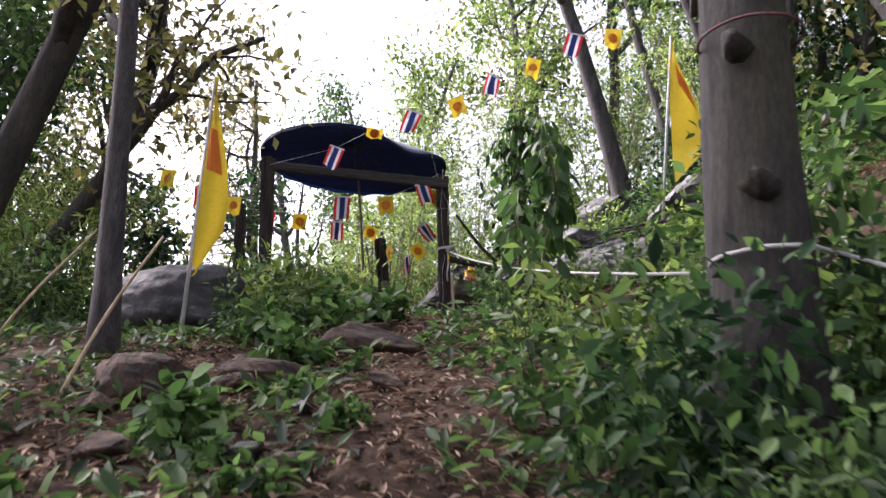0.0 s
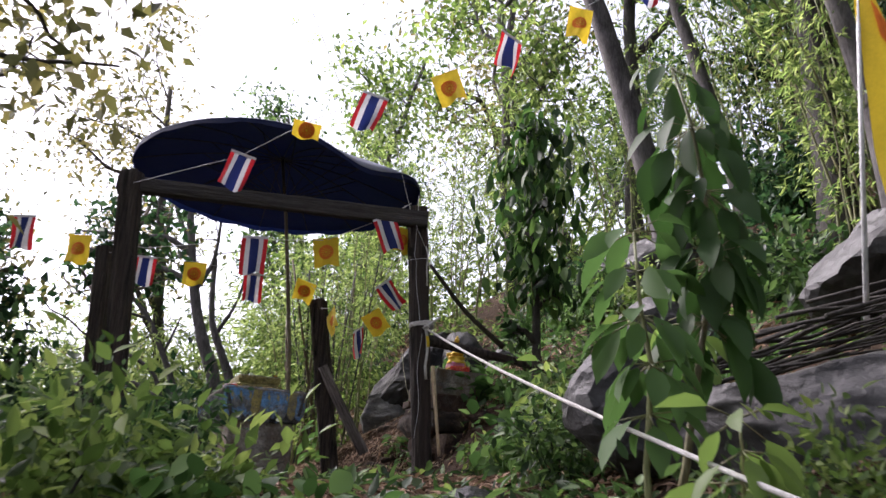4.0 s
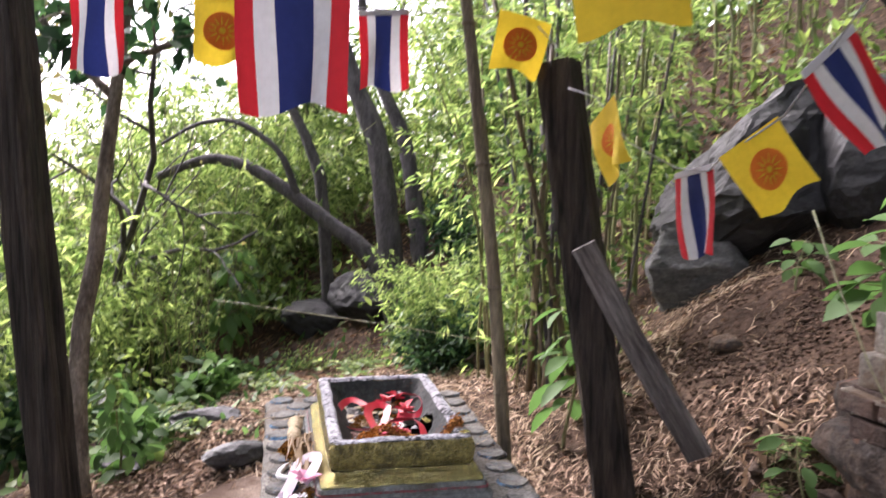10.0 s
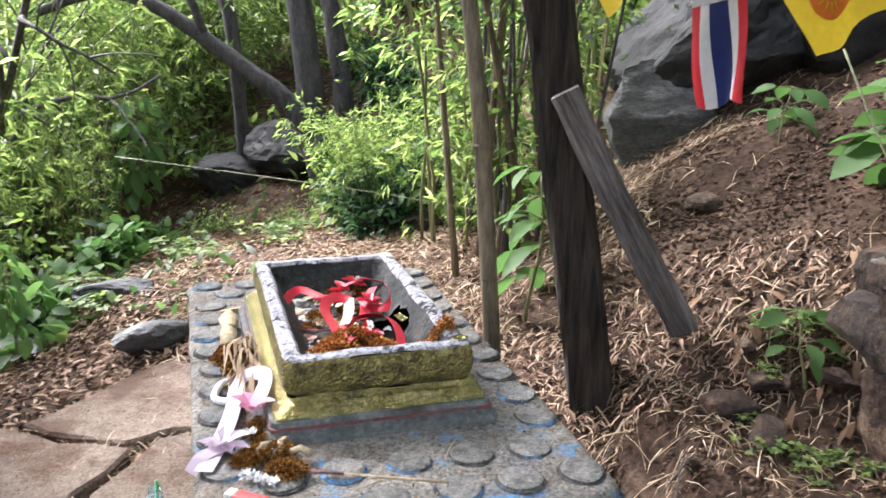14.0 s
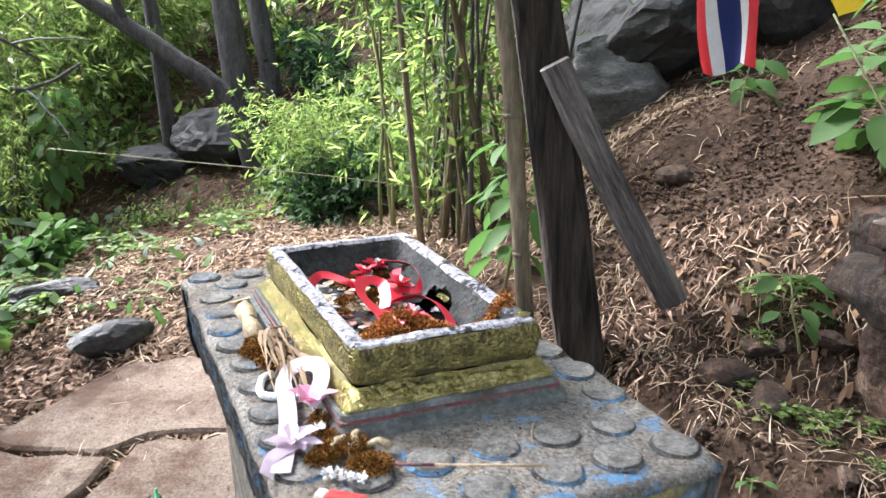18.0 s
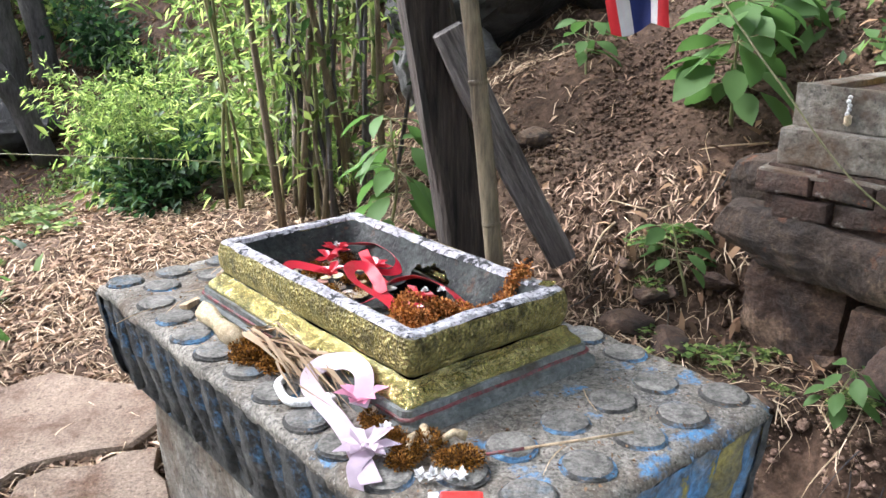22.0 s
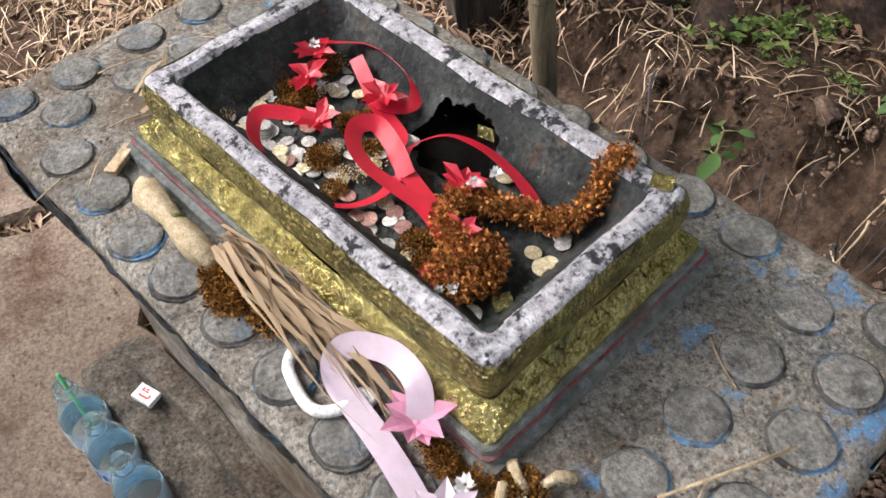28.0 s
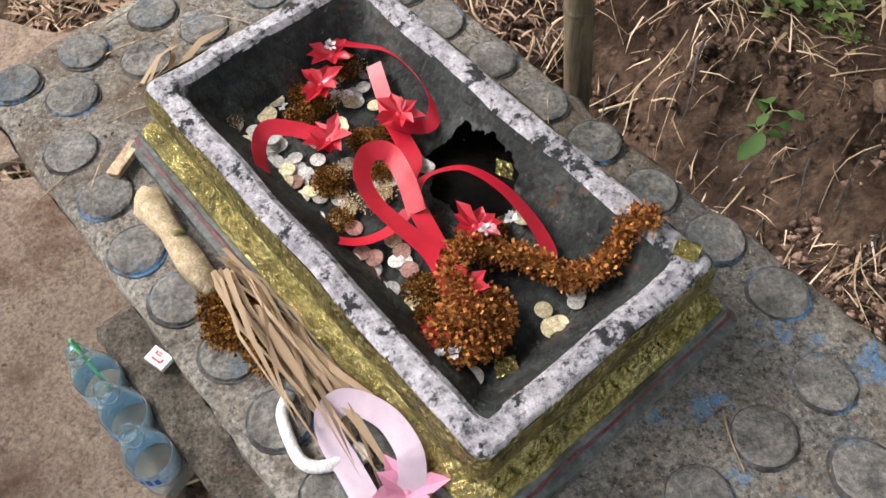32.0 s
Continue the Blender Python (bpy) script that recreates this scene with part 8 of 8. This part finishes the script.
v, f, nx, ny = [], [], 22, 18
for i in range(ny + 1):
    for j in range(nx + 1):
        x, y = (j / nx - 0.5) * 0.17, (i / ny - 0.5) * 0.13
        n1, n2 = noise.noise((x * 16, y * 16, 1.3)), noise.noise((x * 42, y * 42, 5.1))
        v.append((x * (0.75 + 0.25 * n1), y * (0.8 + 0.3 * n2), max(0.004, 0.05 * (1 - (2.2 * x / 0.17) ** 2) + 0.06 * abs(n1) + 0.025 * n2)))
for i in range(ny):
    for j in range(nx):
        k = i * (nx + 1) + j
        f.append((k, k + 1, k + nx + 2, k + nx + 1))
bag = solid("plastic_bag", v, f, cloth("thin_white_plastic", (0.74, 0.74, 0.74), 0.45, 0.35), None)
bag.modifiers.new("thickness", "SOLIDIFY").thickness = 0.0006
bag.matrix_world = pose(-0.375, 10.99, h(-0.375, 10.99) + 0.004, 0, 0, 60)
tagged(bag, "crumpled white plastic bag at the foot of the pole", "bag")

# ---- things on the altar ----
ped = empty("statue_pedestal", "square gold-painted pedestal with pink cloth", "pedestal", m=ALTAR @ pose(0.36, -0.30, 3.387))
for k, (w, z0, z1) in enumerate(((0.105, 0, 0.05), (0.09, 0.05, 0.085), (0.10, 0.085, 0.10), (0.078, 0.10, 0.15))):
    bm = bmesh.new()
    box(bm, -w, w, -w, w, z0, z1, 0.005, 0.001, k)
    part("tier", bm, GOLDPAINT, ped)
bm = bmesh.new()
box(bm, -0.085, 0.06, -0.088, 0.088, 0.12, 0.162, 0.008, 0.004, 3)
part("cloth", roughen_bm(bm, 3, 0.008), PINK, ped, "pink cloth wound round the pedestal")
tube("bead_string", [(-0.12, 0.12, 0.09), (-0.115, 0.0, 0.075), (-0.12, -0.12, 0.09)], 0.007, DRYFLOWER, ped, "dried flower string", 7, 0.2)
for k, (v, z) in enumerate(((-0.19, 3.40), (-0.52, 3.40))):
    g = empty("hanging_garland", "short white plastic and dried flower garland hanging over the edge", "garland", "altar garlands", ALTAR @ pose(-0.012, v, z))
    for j in range(7):
        bm = bmesh.new()
        bmesh.ops.create_icosphere(bm, subdivisions=1, radius=0.0085 if j < 5 else 0.014)
        p = part("bead", bm, PLASTICWHITE if j < 5 else PALEFLOWER, g, "", True)
        p.matrix_local = pose(0, 0.003 * math.sin(j * 2), -0.012 - 0.013 * j)
basket = empty("red_basket", "small red plastic basket with open weave", "basket", m=pose(0.832, 11.037, 3.457, 0, 0, 20))
for k in range(5):
    z = 0.012 * k
    tube("hoop", [(0.085 * math.cos(a) + 0.0, 0.06 * math.sin(a), z) for a in np.linspace(0, 2 * math.pi, 21)], 0.0035, REDPLASTIC, basket, "", 5)
for k in range(22):
    a = 2 * math.pi * k / 22
    tube("slat", [(0.085 * math.cos(a), 0.06 * math.sin(a), 0.0), (0.085 * math.cos(a + 0.12), 0.06 * math.sin(a + 0.12), 0.056)], 0.004, REDPLASTIC, basket, "", 4)
bm = bmesh.new()
box(bm, -0.075, 0.075, -0.05, 0.05, -0.003, 0.003, 0.001)
part("bottom", bm, REDPLASTIC, basket)

# ---- tall yellow flags ----
def tall_flag(base, tip, cloth_top, cloth_len, wide, drift, seed, label):
    ob = empty("flagpole", label, "flag", "tall yellow flags")
    base, tip = Vector(base), Vector(tip)
    tube("pole", [base, base.lerp(tip, 0.5), tip], [0.017, 0.014, 0.010], PALECANE, ob, "pale thin pole", 8)
    v, f, nx, ny = [], [], 6, 18
    for i in range(ny + 1):
        t = i / ny
        p = base.lerp(tip, cloth_top) + (base - tip).normalized() * cloth_len * t
        w = wide * (0.12 + 0.88 * math.sin(min(1.0, t * 1.25) * math.pi * 0.5)) * (1 - max(0, t - 0.78) * 3.6)
        for j in range(nx + 1):
            s = j / nx
            v.append((p.x + drift[0] * w * s + 0.02 * math.sin(6 * t + 3 * s + seed), p.y + drift[1] * w * s + 0.05 * math.sin(5 * s + 4 * t + seed) * s, p.z - drift[2] * s * (0.3 + t) * cloth_len))
    for i in range(ny):
        for j in range(nx):
            a = i * (nx + 1) + j
            f.append((a, a + 1, a + nx + 2, a + nx + 1))
    cl = solid("cloth", v, f, YELLOW, ob, "soft hanging yellow cloth", True)
    vv, ff = [], []
    for side in (-0.006, 0.006):
        n0 = len(vv)
        for i in range(5, 10):
            for j in range(2, 6):
                x, y, z = v[i * (nx + 1) + j]
                vv.append((x, y + side, z))
        for i in range(4):
            for j in range(3):
                a = n0 + i * 4 + j
                ff.append((a, a + 1, a + 5, a + 4))
    solid("wheel", vv, ff, ORANGE, cl, "orange emblem print")
    return ob


PALECANE = surface("pale_pole", (0.42, 0.42, 0.42), (0.60, 0.60, 0.60), 20, 0.7, 0.2, 60, stretch=(1, 1, 0.2))
tall_flag((-0.60, 4.72, h(-0.60, 4.72) - 0.05), (-0.52, 4.58, 3.42), 1.0, 1.35, 0.21, (0.9, -0.1, 0.06), 1, "tall narrow yellow flag on a pale pole beside the trail")
tall_flag((2.98, 7.62, h(2.98, 7.62) - 0.1), (3.10, 7.45, 5.30), 1.0, 0.75, 0.34, (0.95, -0.2, 0.9), 2, "tall yellow flag on a pale pole on the slope")

# ---- brushwood heap and fallen limbs on the slope ----
heap = empty("brushwood_heap", "heap of dry brown sticks on the slope", "brushwood")
rs = np.random.default_rng(44)
for k in range(46):
    x, y = 3.0 + rs.normal() * 0.5, 7.35 + rs.normal() * 0.18
    a = rs.normal() * 0.25
    ln = rs.uniform(0.6, 1.6)
    z = h(x, y) + 0.06 + rs.random() * 0.22
    pts = np.array([(x + math.cos(a) * ln * (t - 0.5), y + math.sin(a) * ln * (t - 0.5), z + 0.30 * ln * (t - 0.5) * 1.1 + 0.03 * math.sin(5 * t + k)) for t in np.linspace(0, 1, 5)])
    tube("twig", pts, np.linspace(0.011, 0.004, 5) * rs.uniform(0.6, 1.4), DARKBARK, heap, "", 5)
for k, (pts, r, m, lab) in enumerate(((((1.25, 13.2, 4.15), (0.8, 12.9, 4.5), (0.4, 12.6, 4.95)), 0.035, DARKBARK, "dark dead limb leaning beside the boulder"),
                                     (((0.744, 10.949, 3.461), (0.524, 10.773, 3.268), (0.409, 10.729, 3.048)), 0.005, GREENCANE, "thin green creeper stem over the altar"), (((0.233, 11.609, 3.752), (0.304, 11.257, 3.461), (0.409, 10.949, 3.197), (0.656, 10.685, 3.048)), 0.0035, GREENCANE, "thin green creeper stem over the altar"),
                                     (((-2.9, 12.9, 3.1), (-1.4, 12.7, 3.02), (-0.3, 12.6, 2.9)), 0.0025, GREENCANE, "thin green creeper stem across the litter"),
                                     (((-0.6, 3.3, 0.95), (-0.45, 3.45, 1.5), (-0.28, 3.6, 1.95)), 0.012, PALEWOOD, "thin pale stick leaning beside the trail"), (((-1.0, 2.9, 0.7), (-0.75, 3.1, 1.4), (-0.5, 3.3, 1.9)), 0.010, PALEWOOD, "thin pale stick leaning beside the trail"),
                                     (((0.66, 9.86, 3.3), (0.70, 9.84, 2.95), (0.74, 9.83, 2.62)), 0.018, PALEWOOD, "short grey stick leaning on the post"))):
    ob = tube("stick", smooth_path(pts), np.linspace(r, r * 0.6, len(smooth_path(pts))), m, None, "", 7, 0.05, k)
    tagged(ob, lab, "stick", "fallen sticks")
# dry stems standing by the back post
for k in range(22):
    x, y = -0.86 + rs.normal() * 0.17, 12.95 + rs.normal() * 0.18
    ln = rs.uniform(0.8, 2.6)
    lean = rs.normal(size=2) * 0.14
    pts = [(x + lean[0] * ln * t, y + lean[1] * ln * t, h(x, y) - 0.05 + ln * t) for t in np.linspace(0, 1, 5)]
    thick = rs.uniform(0.5, 1.2)
    ob = tube("cane", pts, np.linspace(0.018, 0.010, 5) * thick, BARK if k % 2 else CANE, None, "", 6, 0.06, k)
    for j in (1, 2, 3):
        q, r = Vector(pts[j]), thick * (0.018 - 0.002 * j)
        tube("node", [q - Vector((0, 0, 0.008)), q, q + Vector((0, 0, 0.008))], [r * 0.98, r * 1.12, r * 0.98], BARK if k % 2 else CANE, ob, "", 6)
    m = 46
    i = rs.integers(2, 5, m)
    q = np.array(pts)[i] + rs.normal(size=(m, 3)) * [0.13, 0.10, 0.16]
    leaves("leaves", SMALL, q, rs.normal(size=(m, 3)) + [0, 0, -0.2], 0.034 * rs.uniform(0.6, 1.2, m), 0.07 * rs.uniform(0.6, 1.2, m), LEAFLIGHT if k % 3 else LEAF, ob, "loose small green leaves", 900 + k)
    tagged(ob, "thin upright grey-brown stem with a few green leaves", "stem", "standing canes")

# dry straw tucked behind the basin, and a wood chip
rs = np.random.default_rng(18)
for k in range(26):
    base = np.array([-0.115 + rs.normal() * 0.03, 0.415 + rs.normal() * 0.012, TOP + 0.006 + rs.random() * 0.03])
    way = np.array([0.85 + rs.normal() * 0.2, 0.15 + rs.normal() * 0.3, rs.normal() * 0.12])
    ob = leaves("dry_leaf_strip", BLADE, [base], [way], 0.005 + 0.008 * rs.random(), rs.uniform(0.08, 0.17), STRAW, None, "", 800 + k, 1.0)
    ob.matrix_world = SHRINE
    tagged(ob, "flat dry straw strip behind the basin", "dry leaf", "dried leaf strips")
bm = bmesh.new()
box(bm, -0.035, 0.035, -0.012, 0.012, 0, 0.012, 0.003, 0.003, 2)
chip = part("wood_chip", roughen_bm(bm, 21, 0.003), PALEWOOD)
chip.matrix_world = at_shrine(-0.225, 0.345, TOP + 0.004, 0, 0, 30)
tagged(chip, "short pale split wood chip", "wood chip")

# crumbs, sand and bits of straw blown over the slab
rs = np.random.default_rng(19)
u, v = rs.uniform(-HU + 0.02, HU - 0.02, 1500), rs.uniform(-HV + 0.02, HV - 0.02, 1500)
ok = (np.abs(u) > RU + 0.08) | (np.abs(v) > RV + 0.08)
p = np.stack([u, v, np.full(1500, TOP + 0.004)], -1)[ok]
ang = rs.uniform(0, 6.28, len(p))
bits = leaves("slab_debris", SMALL, p, np.stack([np.cos(ang), np.sin(ang), rs.normal(size=len(p)) * 0.3], -1), 0.0035 * rs.uniform(0.5, 1.5, len(p)), 0.006 * rs.uniform(0.4, 1.8, len(p)), FALLEN, None, "", 19, 0.8)
bits.matrix_world = SHRINE
tagged(bits, "crumbs and dead leaf bits on the cement slab", "litter", kind="stuff")
for k in range(26):
    u, v = rs.uniform(-HU + 0.03, HU - 0.03), rs.uniform(-HV + 0.03, HV - 0.03)
    if abs(u) < RU + 0.08 and abs(v) < RV + 0.08:
        continue
    a0, ln = rs.uniform(0, 6.28), rs.uniform(0.03, 0.11)
    ob = tube("twig", [(u + math.cos(a0) * ln * t, v + math.sin(a0) * ln * t + 0.006 * math.sin(3 * t), TOP + 0.006) for t in (0, 0.3, 0.6, 1.0)], [0.0012, 0.0012, 0.001, 0.0006], PALEWOOD, None, "", 5)
    ob.matrix_world = SHRINE
    tagged(ob, "thin dry twig on the cement slab", "twig", "slab twigs")
